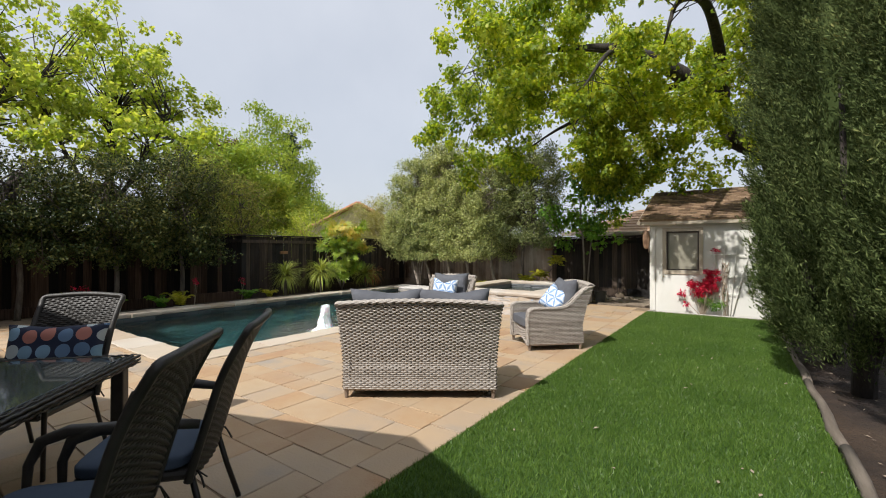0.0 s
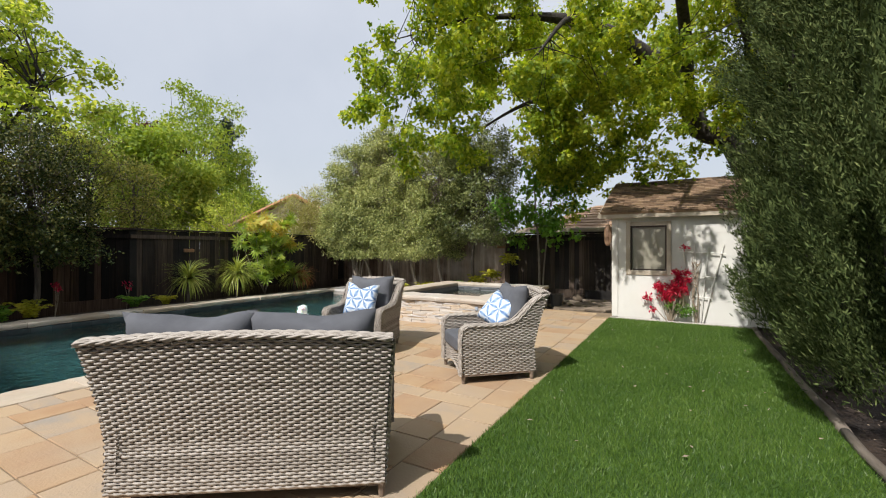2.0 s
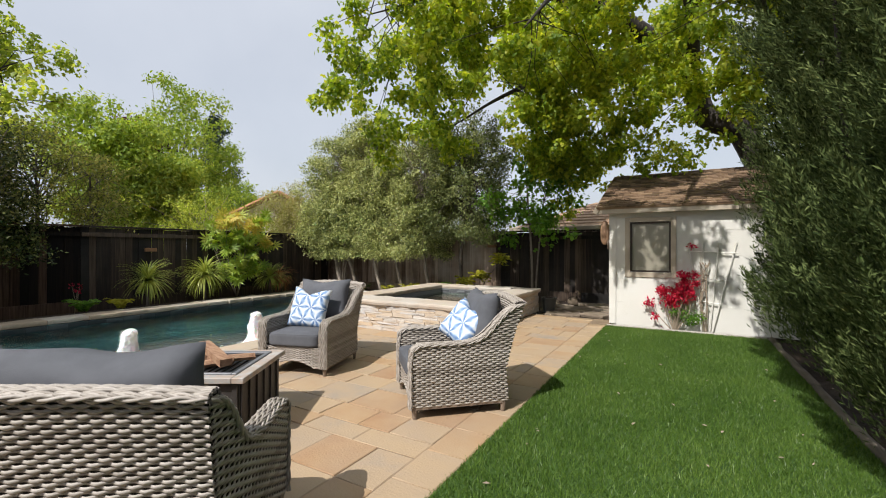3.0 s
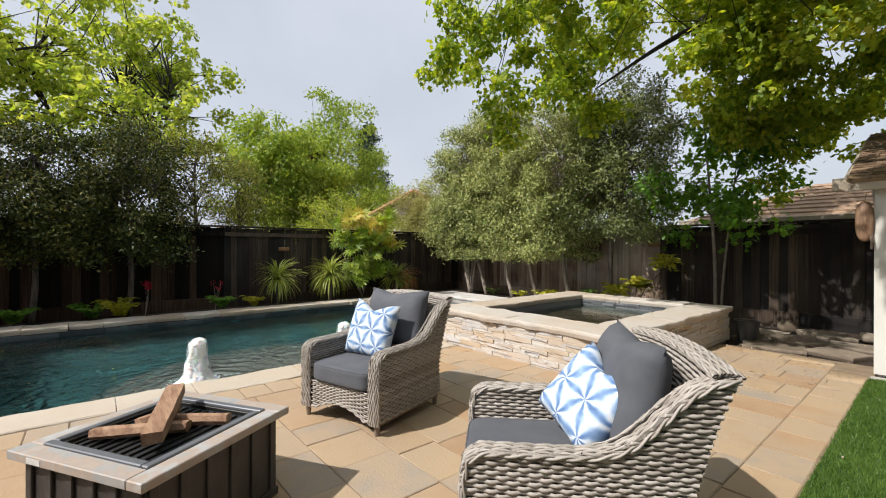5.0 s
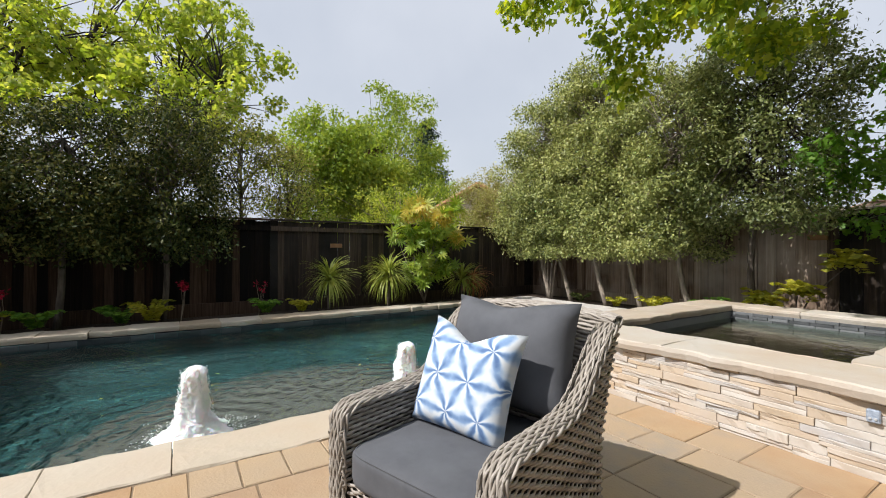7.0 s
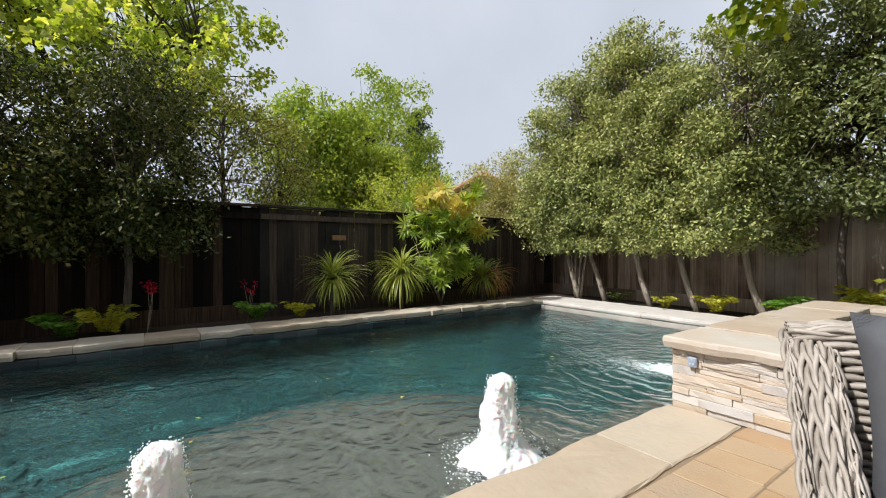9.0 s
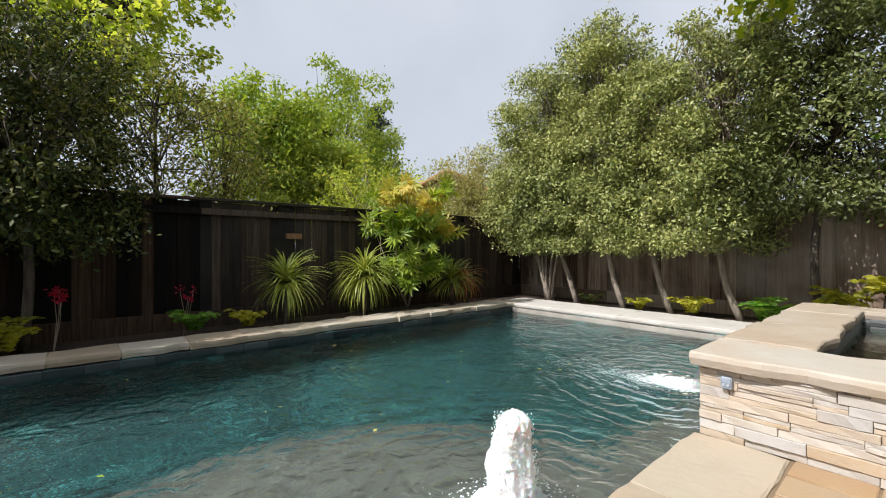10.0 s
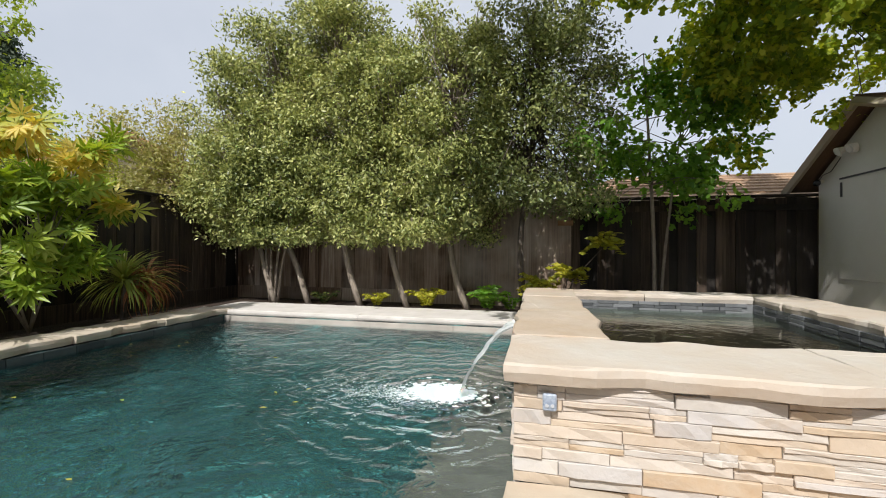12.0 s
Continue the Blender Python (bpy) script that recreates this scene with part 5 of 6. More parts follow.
# ---- great oak over the patio ----
rng = np.random.default_rng(21)
cl = [c for c in crown(rng, (-2.0, 11.6, 6.7), (4.7, 4.9, 2.5), 125, 0.56, 0.3, 0.55) if c[2] > 4.2 and c[1] > (8.6 if c[0] > -3.2 else 6.6)]
for hx, hy, hz_, n in ((-6.2, 8.6, 5.4, 6), (-6.3, 9.5, 4.6, 6), (-5.2, 10.9, 3.7, 4), (-5.5, 9.7, 4.0, 7), (-3.8, 10.0, 4.4, 7), (-1.3, 8.0, 4.6, 4), (-2.6, 9.0, 4.5, 5), (-4.6, 8.8, 4.6, 7), (-3.4, 8.3, 4.9, 6), (-2.4, 12.5, 4.1, 9), (-3.8, 12.6, 3.9, 4), (-0.8, 11.5, 4.4, 5), (-0.6, 13.6, 4.2, 7), (0.8, 12.4, 4.4, 8), (-3.2, 11.6, 5.0, 9), (-2.0, 11.4, 4.9, 9), (-1.0, 10.6, 5.2, 8), (-2.2, 10.4, 5.4, 8), (-0.9, 12.4, 4.9, 8), (-3.0, 13.2, 4.6, 5), (-2.5, 12.5, 3.8, 7), (-1.6, 13.0, 4.2, 8), (-2.0, 11.6, 3.9, 6), (-1.2, 12.0, 3.9, 6), (-2.9, 12.0, 4.6, 8), (-3.5, 12.8, 3.9, 8), (-3.1, 12.4, 4.1, 9), (-2.7, 13.0, 3.9, 8), (-3.2, 11.6, 4.3, 8), (-2.6, 12.0, 3.9, 7), (-1.9, 13.6, 3.9, 8), (-3.1, 11.0, 6.2, 8), (-3.9, 10.5, 6.1, 7), (-2.4, 11.6, 6.3, 6), (-2.6, 12.8, 3.5, 10), (-2.2, 13.4, 3.8, 10), (-1.7, 13.8, 4.0, 9), (-3.0, 12.6, 3.5, 8), (-2.9, 13.6, 3.6, 8), (-2.3, 13.2, 3.2, 8)):
    for _ in range(round(n * 0.62)):
        cl.append((hx + rng.normal() * 0.5, hy + rng.normal() * 0.5, hz_ + rng.normal() * 0.35, 0.36 * rng.uniform(0.7, 1.3)))
# Clumps above the view, added to throw dappled shade on shed and lawn.
cl += [(rng.uniform(-2.6, 1.2), rng.uniform(6.4, 8.8), rng.uniform(5.6, 6.9), 0.45) for _ in range(14)]
oak_trunks = [([(1.7, 15.3, -0.1), (1.5, 15.2, 1.5), (1.2, 15.1, 3.0), (0.6, 15.0, 4.4)], (0.48, 0.38, 0.34, 0.30)),
              ([(0.6, 15.0, 4.3), (-0.1, 14.95, 4.7), (-0.35, 14.8, 5.5), (-1.1, 14.0, 6.3), (-2.6, 12.2, 6.9), (-4.4, 10.3, 6.6), (-5.8, 9.0, 5.9)], (0.30, 0.28, 0.24, 0.18, 0.085, 0.04, 0.01)),
              ([(-0.35, 14.8, 5.5), (-0.4, 13.4, 6.6), (-0.6, 11.2, 7.0), (-0.9, 8.8, 6.0), (-1.0, 7.7, 4.8)], (0.18, 0.14, 0.10, 0.06, 0.015)),
              ([(-1.1, 14.0, 6.3), (-2.6, 13.6, 6.0), (-4.2, 12.4, 5.2), (-5.2, 11.2, 4.2)], (0.12, 0.09, 0.05, 0.012)),
              ([(0.6, 15.0, 4.4), (0.9, 14.0, 5.4), (0.8, 12.6, 5.6), (0.4, 10.6, 5.4)], (0.2, 0.15, 0.1, 0.03)),
              ([(-2.6, 12.2, 6.9), (-2.6, 10.6, 6.2), (-2.8, 9.3, 5.0)], (0.09, 0.06, 0.015))]
cl = [c for c in cl if not (-2.4 < c[0] < -0.1 and c[2] < 4.9 and c[1] > 10.4 and rng.random() < 0.6) and not (-3.8 < c[0] <= -2.4 and c[2] < 4.3 and rng.random() < 0.5) and not (c[0] > -4.3 and c[1] < 11.0 and c[2] < 5.5 and rng.random() < 0.55)]
cl = [(x + rng.normal() * 0.26, y + rng.normal() * 0.26, z + rng.normal() * 0.2, r * rng.uniform(0.45, 0.75)) for x, y, z, r in cl for _ in range(3)]
tree("oak_tree", "great old oak with dark limbs and bright spring leaves", oak_trunks, cl, 124, 0.096, LEAF_LOBED, LEAF_OAK, BARK_DARK,
     [(-1.1, 14.0, 6.3), (-2.6, 12.2, 6.9), (-4.4, 10.3, 6.6), (-0.6, 11.2, 7.0), (-0.9, 8.8, 6.0), (-4.2, 12.4, 5.2), (0.8, 12.6, 5.6), (-2.6, 10.6, 6.2), (-5.6, 9.2, 6.0)], 0.012, 120, 5, 0.35, 0.5)

# ---- cypresses along the lawn, and an unseen one for shade ----
def cypress(x, y, r, height, seed, label):
    rng = np.random.default_rng(seed)
    t = thing("cypress", None, label, "tree", "cypresses along the lawn")
    bm = bmesh.new()
    tube(bm, [(x, y, -0.05), (x + 0.02, y, 0.8), (x, y, height * 0.9)], [0.10, 0.085, 0.02], 8)
    for k in range(3):
        a = 2.1 * k + seed
        tube(bm, [(x + 0.05 * math.cos(a), y + 0.05 * math.sin(a), 0.2), (x + 0.3 * r * math.cos(a), y + 0.3 * r * math.sin(a), 1.2), (x + 0.45 * r * math.cos(a), y + 0.45 * r * math.sin(a), 3.5)], [0.05, 0.04, 0.015], 6)
    part("trunk", bm, BARK_DARK, t, smooth=True)
    n = 840
    z = 0.35 + (height - 0.4) * rng.random(n) ** 1.15
    a = rng.uniform(0, 2 * np.pi, n)
    prof = r * np.minimum(1, 0.55 + 0.75 * (z - 0.2) / 1.2) * np.sqrt(np.maximum(0.02, 1 - (z / (height + 0.1)) ** 5))
    lump = np.array([noise.noise(Vector((math.cos(q) * 2.2, math.sin(q) * 2.2, h * 1.1 + seed * 3))) for q, h in zip(a, z)])
    rad = prof * (0.86 + 0.55 * lump) * (0.66 + 0.36 * rng.random(n))
    c = np.stack([x + rad * np.cos(a), y + rad * np.sin(a), z], 1)
    per = (300, 280, 170, 110, 70, 50)[seed - 1]
    k = np.repeat(np.arange(n), per)
    out = np.stack([np.cos(a), np.sin(a), 0 * a], 1)[k]
    axis = out * 0.55 + np.array([0, 0, 0.85])
    along = rng.random(len(k)) * 0.46 * np.repeat(rng.uniform(0.6, 1.2, n), per)
    p = c[k] + axis * (along - 0.12)[:, None] + rng.normal(size=(len(k), 3)) * (0.062 * np.maximum(0.15, 1 - along / 0.52))[:, None]
    w = axis + rng.normal(size=p.shape) * 0.42
    v, f = scatter(rng, p, w, (0.042, 0.044, 0.052, 0.062, 0.07, 0.075)[seed - 1], (np.array([(0, 0, 0), (0.12, 0.5, 0.05), (0, 1, 0), (-0.12, 0.5, 0.05)]), np.array([(0, 1, 2), (0, 2, 3)])), face=out * 1.6)
    link_mesh("crown", fast_mesh("crown", v, f), LEAF_CYPRESS, t)
    # Solid core added inside the crown to stop light coming through.
    bm = bmesh.new()
    rows = [(0.6, 0.03), (1.1, 0.1), (1.8, 0.36), (3.0, 0.4), (height - 1.2, 0.3), (height - 0.3, 0.05)]
    tube(bm, [(x, y, q[0]) for q in rows], [q[1] * r for q in rows], 9)
    part("light_block_core", bm, LEAF_CYPRESS, t)


# Last one stands out of view, added to shade the first two.
for x, y, r, h, s in ((1.42, 4.35, 0.72, 7.4, 1), (1.02, 5.85, 0.86, 7.8, 2), (0.98, 7.35, 0.92, 8.0, 3), (1.0, 8.85, 0.9, 7.8, 4), (1.25, 10.0, 0.7, 7.0, 5), (1.85, 2.75, 0.72, 7.4, 6)):
    cypress(x, y, r, h, s, "tall dense grey-green cypress column beside the lawn")

# ---- shrubs and trees along the pool fence ----
rng = np.random.default_rng(31)
for i, (y, zc, rz, ry, rx, n) in enumerate(((0.2, 2.5, 1.1, 1.1, 0.85, 105), (1.9, 2.4, 1.05, 1.1, 0.85, 105), (3.5, 2.45, 1.1, 1.05, 0.9, 110), (4.9, 2.65, 1.3, 1.0, 0.9, 112), (6.3, 2.85, 1.5, 0.95, 0.9, 90), (7.3, 2.6, 1.25, 0.7, 0.8, 60))):
    x = -11.75 if y < 6 else -13.0
    cl = [c for c in crown(rng, (x - 0.35 * (y < 6), y, zc), (rx, ry, rz), round(n * 1.25), 0.27, 0.2, 0.55, 3.0) if c[2] > 1.25]
    if y < 5.5:
        cl += [(x + rng.uniform(-0.1, 0.75), y + rng.uniform(-0.9, 0.9), rng.uniform(1.1, 2.3), 0.24) for _ in range(58)] + [(x - rng.uniform(0.1, 0.9), y + rng.uniform(-0.9, 0.9), rng.uniform(1.5, 2.9), 0.26) for _ in range(30)]
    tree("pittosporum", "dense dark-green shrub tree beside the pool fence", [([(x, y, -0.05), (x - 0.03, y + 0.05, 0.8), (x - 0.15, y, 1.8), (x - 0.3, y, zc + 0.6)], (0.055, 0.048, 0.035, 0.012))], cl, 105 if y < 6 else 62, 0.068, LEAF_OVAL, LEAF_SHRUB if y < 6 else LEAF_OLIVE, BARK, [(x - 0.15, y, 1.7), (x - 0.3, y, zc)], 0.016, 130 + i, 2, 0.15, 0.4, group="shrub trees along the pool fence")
for i, (c, r, n, tx) in enumerate((((-17.0, 5.2, 6.5), (2.8, 2.9, 2.9), 135, (-17.0, 4.7)), ((-16.8, 1.1, 6.2), (2.8, 2.8, 2.8), 120, (-16.7, 1.0)), ((-17.0, -3.2, 5.6), (2.8, 2.8, 2.3), 80, (-17, -3.2)))):
    cl = crown(rng, c, r, round(n * 2.1), 0.26, 0.4, 0.25)
    if i == 0:
        cl += [(-13.6 + rng.normal() * 0.5, rng.uniform(2.2, 6.6), rng.uniform(3.7, 5.4), 0.25) for _ in range(34)]
    tx, ty = tx
    tree("garden_maple", "airy light-green maple with dark boughs beyond the fence", [([(tx, ty, -0.05), (tx + 0.1, ty, 1.8), (tx, ty + 0.2, 3.6), (tx - 0.1, ty + 0.4, 6.2)], (0.16, 0.14, 0.11, 0.04)), ([(tx + 0.05, ty, 2.4), (tx + 0.8, ty + 0.6, 3.8), (tx + 1.5, ty + 1.4, 6.0)], (0.09, 0.06, 0.02)), ([(tx, ty, 2.8), (tx + 0.3, ty - 0.9, 4.2), (tx + 0.6, ty - 1.7, 6.2)], (0.08, 0.05, 0.02))],
         cl, 44, 0.122, LEAF_LOBED, LEAF_MAPLE, BARK_DARK, [(tx, ty + 0.2, 3.5), (tx + 1.0, ty + 0.9, 4.3), (tx + 0.4, ty - 1.2, 4.7), (tx, ty + 0.3, 4.6)], 0.03, 140 + i, 2, 0.3, 0.5)
cl = crown(rng, (-13.7, 10.6, 2.15), (1.1, 2.6, 1.0), 80, 0.33, 0.3, 0.3)
tree("garden_shrub", "yellow-green wispy shrub leaning over the fence top", [([(-14.0, 10.5, -0.05), (-14.0, 10.5, 1.8)], (0.05, 0.02))], cl, 95, 0.07, LEAF_OVAL, LEAF_MAPLE, DRY, [(-14.0, 10.5, 1.2), (-13.6, 11.6, 1.6)], 0.012, 150, 1, 0.2, 0.3, "shrub")
cl = [c for c in crown(rng, (-12.85, 13.3, 2.5), (0.9, 1.7, 1.25), 110, 0.28, 0.3, 0.25)]
tree("garden_shrub", "half-bare twiggy shrub over the fence corner", [([(-13.0, 13.9, -0.05), (-12.9, 13.8, 2.0)], (0.04, 0.02))], cl, 150, 0.065, LEAF_OVAL, LEAF_WISP, DRY, [(-12.9, 13.8, 1.7)], 0.014, 151, 1, 0.1, 0.2, "shrub")

# ---- far trees ----
far = ((-25.0, 15.6, 6.3, 2.6, 3.7, LEAF_FAR, "feathery yellow-green tree far behind the fence"), (-21.7, 10.6, 4.9, 2.2, 2.8, LEAF_FAR, "rounded green tree far behind the fence"), (-22.5, 13.4, 3.9, 2.0, 2.0, LEAF_FAR, "bright green tree far behind the fence"), (-25.6, 13.6, 6.6, 0.9, 1.1, LEAF_PLUM, "small dark plum tree far behind the fence"), (-27.5, 20.0, 3.6, 2.4, 2.4, LEAF_FAR, "low green tree far behind the fence"))
for i, (x, y, z, r, rz, mt, lab) in enumerate(far):
    cl = crown(rng, (x, y, z), (r, r, rz), 110, 0.6, 0.35, 0.45)
    tree("far_tree", lab, [([(x, y, -0.05), (x, y, z)], (0.2, 0.05))], cl, 170, 0.18, LEAF_OVAL, mt, BARK, [(x, y, z - 0.8), (x, y, z)], 0.03, 160 + i, 2, 0.3, 0.3)
cl = [(-31.0 + rng.normal() * 0.32 * (11.6 - z) ** 0.9 * 0.6, 21.3 + rng.normal() * 0.32 * (11.6 - z) ** 0.9 * 0.6, z, 0.45) for z in np.linspace(3, 11.2, 85)]
tree("conifer", "dark pointed conifer far behind the fence", [([(-31, 21.3, -0.05), (-31, 21.3, 11.3)], (0.3, 0.03))], cl, 110, 0.2, LEAF_OVAL, LEAF_CONIFER, BARK, None, 0.03, 170, 1, 0.4, 0.2)


# ---- bed plants ----
def straps(rng, n, length, arch, width=0.017):
    """Long arching strap leaves from one heart."""
    vs, fs = [], []
    for i in range(n):
        a, up = rng.uniform(0, 2 * math.pi), rng.uniform(-0.55, 1.5)
        L = length * rng.uniform(0.7, 1.1)
        d = np.array([math.cos(a), math.sin(a), 0.0])
        side = np.array([-math.sin(a), math.cos(a), 0.0])
        p, t = np.zeros(3), up
        b = len(vs) * 1
        seg = 6
        for s in range(seg + 1):
            w = width * (1 - (s / seg) ** 2) * (0.6 + 0.4 * min(1, s))
            vs += [p - side * w, p + side * w + np.array([0, 0, 0.003])]
            p = p + (d * math.cos(t) + np.array([0, 0, 1]) * math.sin(t)) * L / seg
            t -= arch * rng.uniform(0.7, 1.3) / seg
        for s in range(seg):
            q = b + 2 * s
            fs.append((q, q + 1, q + 3, q + 2))
    return np.array(vs), np.array(fs)


def strap_plant(x, y, z, n, length, arch, mat, label, seed, stem=0.4, extra=None):
    rng = random.Random(seed)
    t = thing("cordyline", pose(x, y, 0), label, "plant", "strap-leaved plants in the pool bed")
    bm = bmesh.new()
    tube(bm, [(0, 0, -0.06), (0.01, 0.0, z * 0.5), (0, 0, z)], [0.04, 0.035, 0.03], 7)
    part("stem", bm, BARK, t)
    v, f = straps(rng, n, length, arch)
    link_mesh("leaf_mass", fast_mesh("leaf_mass", v + np.array([0, 0, z]), f), mat, t)
    if extra:
        v, f = straps(rng, extra[1], extra[2], 1.9)
        link_mesh("old_leaf_mass", fast_mesh("old_leaf_mass", v + np.array(extra[3]), f), extra[0], t, "reddish brown old leaves")


strap_plant(-11.5, 7.77, 0.6, 210, 0.68, 1.25, LEAF_YUCCA, "green cordyline with arching strap leaves in bed", 1)
strap_plant(-11.45, 9.1, 0.64, 290, 0.78, 1.5, LEAF_YUCCA, "large yellow-green cordyline with arching strap leaves", 2)
strap_plant(-11.45, 11.1, 0.5, 180, 0.66, 1.2, LEAF_YUCCA, "green cordyline with reddish old leaves in bed", 3, extra=(LEAF_RED, 130, 0.62, (0.05, 0.3, 0.45)))

PALM = []
for k in range(7):
    a = radians(-110 + 220 * k / 6)
    L = 1.0 - 0.25 * abs(k - 3) / 3
    PALM.append((a, L))
pv, pf = [(0, 0, 0)], []
for a, L in PALM:
    d, s = (math.sin(a), math.cos(a)), (math.cos(a), -math.sin(a))
    b = len(pv)
    pv += [(d[0] * L * 0.5 + s[0] * 0.11, d[1] * L * 0.5 + s[1] * 0.11, 0.02), (d[0] * L, d[1] * L, -0.1), (d[0] * L * 0.5 - s[0] * 0.11, d[1] * L * 0.5 - s[1] * 0.11, 0.02)]
    pf += [(0, b, b + 1), (0, b + 1, b + 2)]
LEAF_PALM = (np.array(pv, float), np.array(pf))

aralia = thing("aralia", pose(-11.5, 10.05, 0), "tall aralia with palmate leaves, the top ones turning gold", "shrub")
rng, pr = np.random.default_rng(61), random.Random(61)
bm = bmesh.new()
tips = [(rng.uniform(-0.3, 0.4), rng.uniform(-0.75, 0.8) * (0.35 + 0.65 * min(1.0, h / 1.5)), h) for h in rng.uniform(0.55, 2.25, 46)]
branches(bm, pr, (0, 0, 0.0), tips[::6], 0.016, 0.005, 0.15)
branches(bm, pr, (0.05, 0.1, 0.9), tips[1::4], 0.010, 0.004, 0.15)
part("stem_cluster", bm, BARK_GREY, aralia, smooth=True)
high = [t for t in tips if t[2] >= 1.75 and -0.5 < t[1] < 0.45] + [(0.2, 0.75, 1.55), (0.25, 0.85, 1.42)]
low = [t for t in tips if t not in high[::2]]
for pts, mt, nm, per, lab in ((low, LEAF_ARALIA, "leaf_mass", 9, ""), (high, LEAF_GOLD, "gold_leaf_mass", 11, "gold and orange turning leaves")):
    c = np.repeat(np.array(pts), per, axis=0)
    d = rng.normal(size=c.shape)
    d[:, 2] = d[:, 2] * 0.6 - 0.1
    d /= np.linalg.norm(d, axis=1, keepdims=True)
    v, f = scatter(rng, c + d * rng.uniform(0.02, 0.17, (len(c), 1)), d, 0.205, LEAF_PALM, 0.35, face=d * 0.7 + np.array([1.0, -1.1, 0.9]))
    link_mesh(nm, fast_mesh(nm, v, f), mt, aralia, lab)


def fern(x, y, size, mat, label, seed, name="fern", fronds=16, z=0.0):
    """A rosette of feathered fronds."""
    rng = np.random.default_rng(seed)
    P, Wy = [], []
    for k in range(fronds):
        a, L = rng.uniform(0, 2 * np.pi), size * rng.uniform(0.7, 1.15)
        s = np.linspace(0.12, 1, 13)
        r, h = L * s * 0.85, L * (2.1 * s - 1.35 * s ** 2) + 0.02
        for side in (-1, 1):
            P.append(np.stack([r * np.cos(a), r * np.sin(a), h + z], 1))
            b = a + side * 1.15
            Wy.append(np.stack([np.cos(b) + 0 * s, np.sin(b) + 0 * s, 0.05 + 0 * s], 1))
    v, f = scatter(rng, np.concatenate(P), np.concatenate(Wy), size * 0.23, LEAF_OVAL, 0.25, 0.25)
    ob = tagged(link_mesh(name, fast_mesh(name, v, f), mat), label, "plant")
    ob.matrix_basis = pose(x, y, -0.045)
    return ob


for i, (x, y, s, mt, lab) in enumerate(((-9.6, 13.25, 0.27, LEAF_SHRUB, "small green fern at the foot of the hedge"), (-8.62, 13.25, 0.28, LEAF_YELLOW, "small yellow-green fern at the foot of the hedge"), (-7.72, 13.2, 0.36, LEAF_YELLOW, "yellow-green fern at the foot of the hedge"), (-6.7, 13.2, 0.42, LEAF_YOUNG, "green fern at the foot of the hedge"), (-6.35, 13.3, 0.3, LEAF_YOUNG, "small green fern at the foot of the hedge"),
                                        (-11.45, 4.75, 0.4, LEAF_YELLOW, "yellow-green fern in the pool bed"), (-11.45, 4.35, 0.36, LEAF_YOUNG, "green fern in the pool bed"), (-11.45, 7.2, 0.3, LEAF_YELLOW, "yellow-green fern in the pool bed"), (-11.5, 6.55, 0.34, LEAF_YOUNG, "low green plant in the pool bed"), (-11.5, 3.3, 0.38, LEAF_YOUNG, "green fern in the pool bed"), (-11.45, 2.7, 0.36, LEAF_YELLOW, "yellow-green fern in the pool bed"), (-11.5, 1.2, 0.4, LEAF_YOUNG, "green fern in the pool bed"))):
    fern(x, y, s, mt, lab, 200 + i)
maho = thing("mahonia", pose(-5.55, 13.35, 0), "bright yellow-green mahonia before the back fence", "shrub")
rng = np.random.default_rng(71)
bm = bmesh.new()
hearts = [(-0.35, -0.05, 0.36), (0.08, -0.02, 0.52), (0.62, 0.15, 1.0)]
branches(bm, random.Random(3), (0, 0, -0.05), hearts, 0.02, 0.008, 0.1)
part("stem_cluster", bm, BARK, maho)
for h in hearts:
    P, Wy = [], []
    for k in range(16):
        a, rise = rng.uniform(0, 2 * np.pi), rng.uniform(0.2, 0.55)
        s = np.linspace(0.15, 1, 9)
        for side in (-1, 1):
            P.append(np.stack([h[0] + 0.27 * s * np.cos(a), h[1] + 0.27 * s * np.sin(a), h[2] + rise * s - 0.30 * s ** 2], 1))
            Wy.append(np.stack([np.cos(a + side) + 0 * s, np.sin(a + side) + 0 * s, 0 * s], 1))
    v, f = scatter(rng, np.concatenate(P), np.concatenate(Wy), 0.115, LEAF_OVAL, 0.25, 0.15)
    link_mesh("rosette", fast_mesh("rosette", v, f), LEAF_YELLOW, maho)


def red_flower(x, y, h, n, seed):
    t = thing("red_flower", pose(x, y, 0), "thin-stemmed plant with bright red flower heads", "flower", "red flowers in the pool bed")
    rng = np.random.default_rng(seed)
    bm = bmesh.new()
    tips = [(rng.normal() * 0.06, rng.normal() * 0.08, h * rng.uniform(0.85, 1.2)) for _ in range(4)]
    branches(bm, random.Random(seed), (0, 0, -0.05), tips, 0.006, 0.003, 0.05)
    part("stem_cluster", bm, DRY, t)
    v, f = leaf_cloud(rng, [(*p, 0.055) for p in tips], n, 0.05, LEAF_OVAL, 0.1, 0.1)
    link_mesh("bloom_cluster", fast_mesh("bloom_cluster", v, f), BRACT, t)


red_flower(-11.6, 5.16, 0.6, 26, 1)
red_flower(-11.6, 6.43, 0.5, 9, 2)
red_flower(-11.6, 2.9, 0.52, 16, 3)

# ---- bougainvillea and trellis at the shed ----
boug = thing("bougainvillea", pose(-0.66, 10.68, 0), "bougainvillea with bright red bracts against the shed", "shrub")
rng = np.random.default_rng(81)
bm = bmesh.new()
tips = [(0.02 + rng.normal() * 0.17, rng.uniform(-0.12, 0.02), 0.66 + rng.normal() * 0.15) for _ in range(22)]
branches(bm, random.Random(8), (0, 0, -0.05), tips, 0.012, 0.004, 0.12)
part("stem_cluster", bm, DRY, boug)
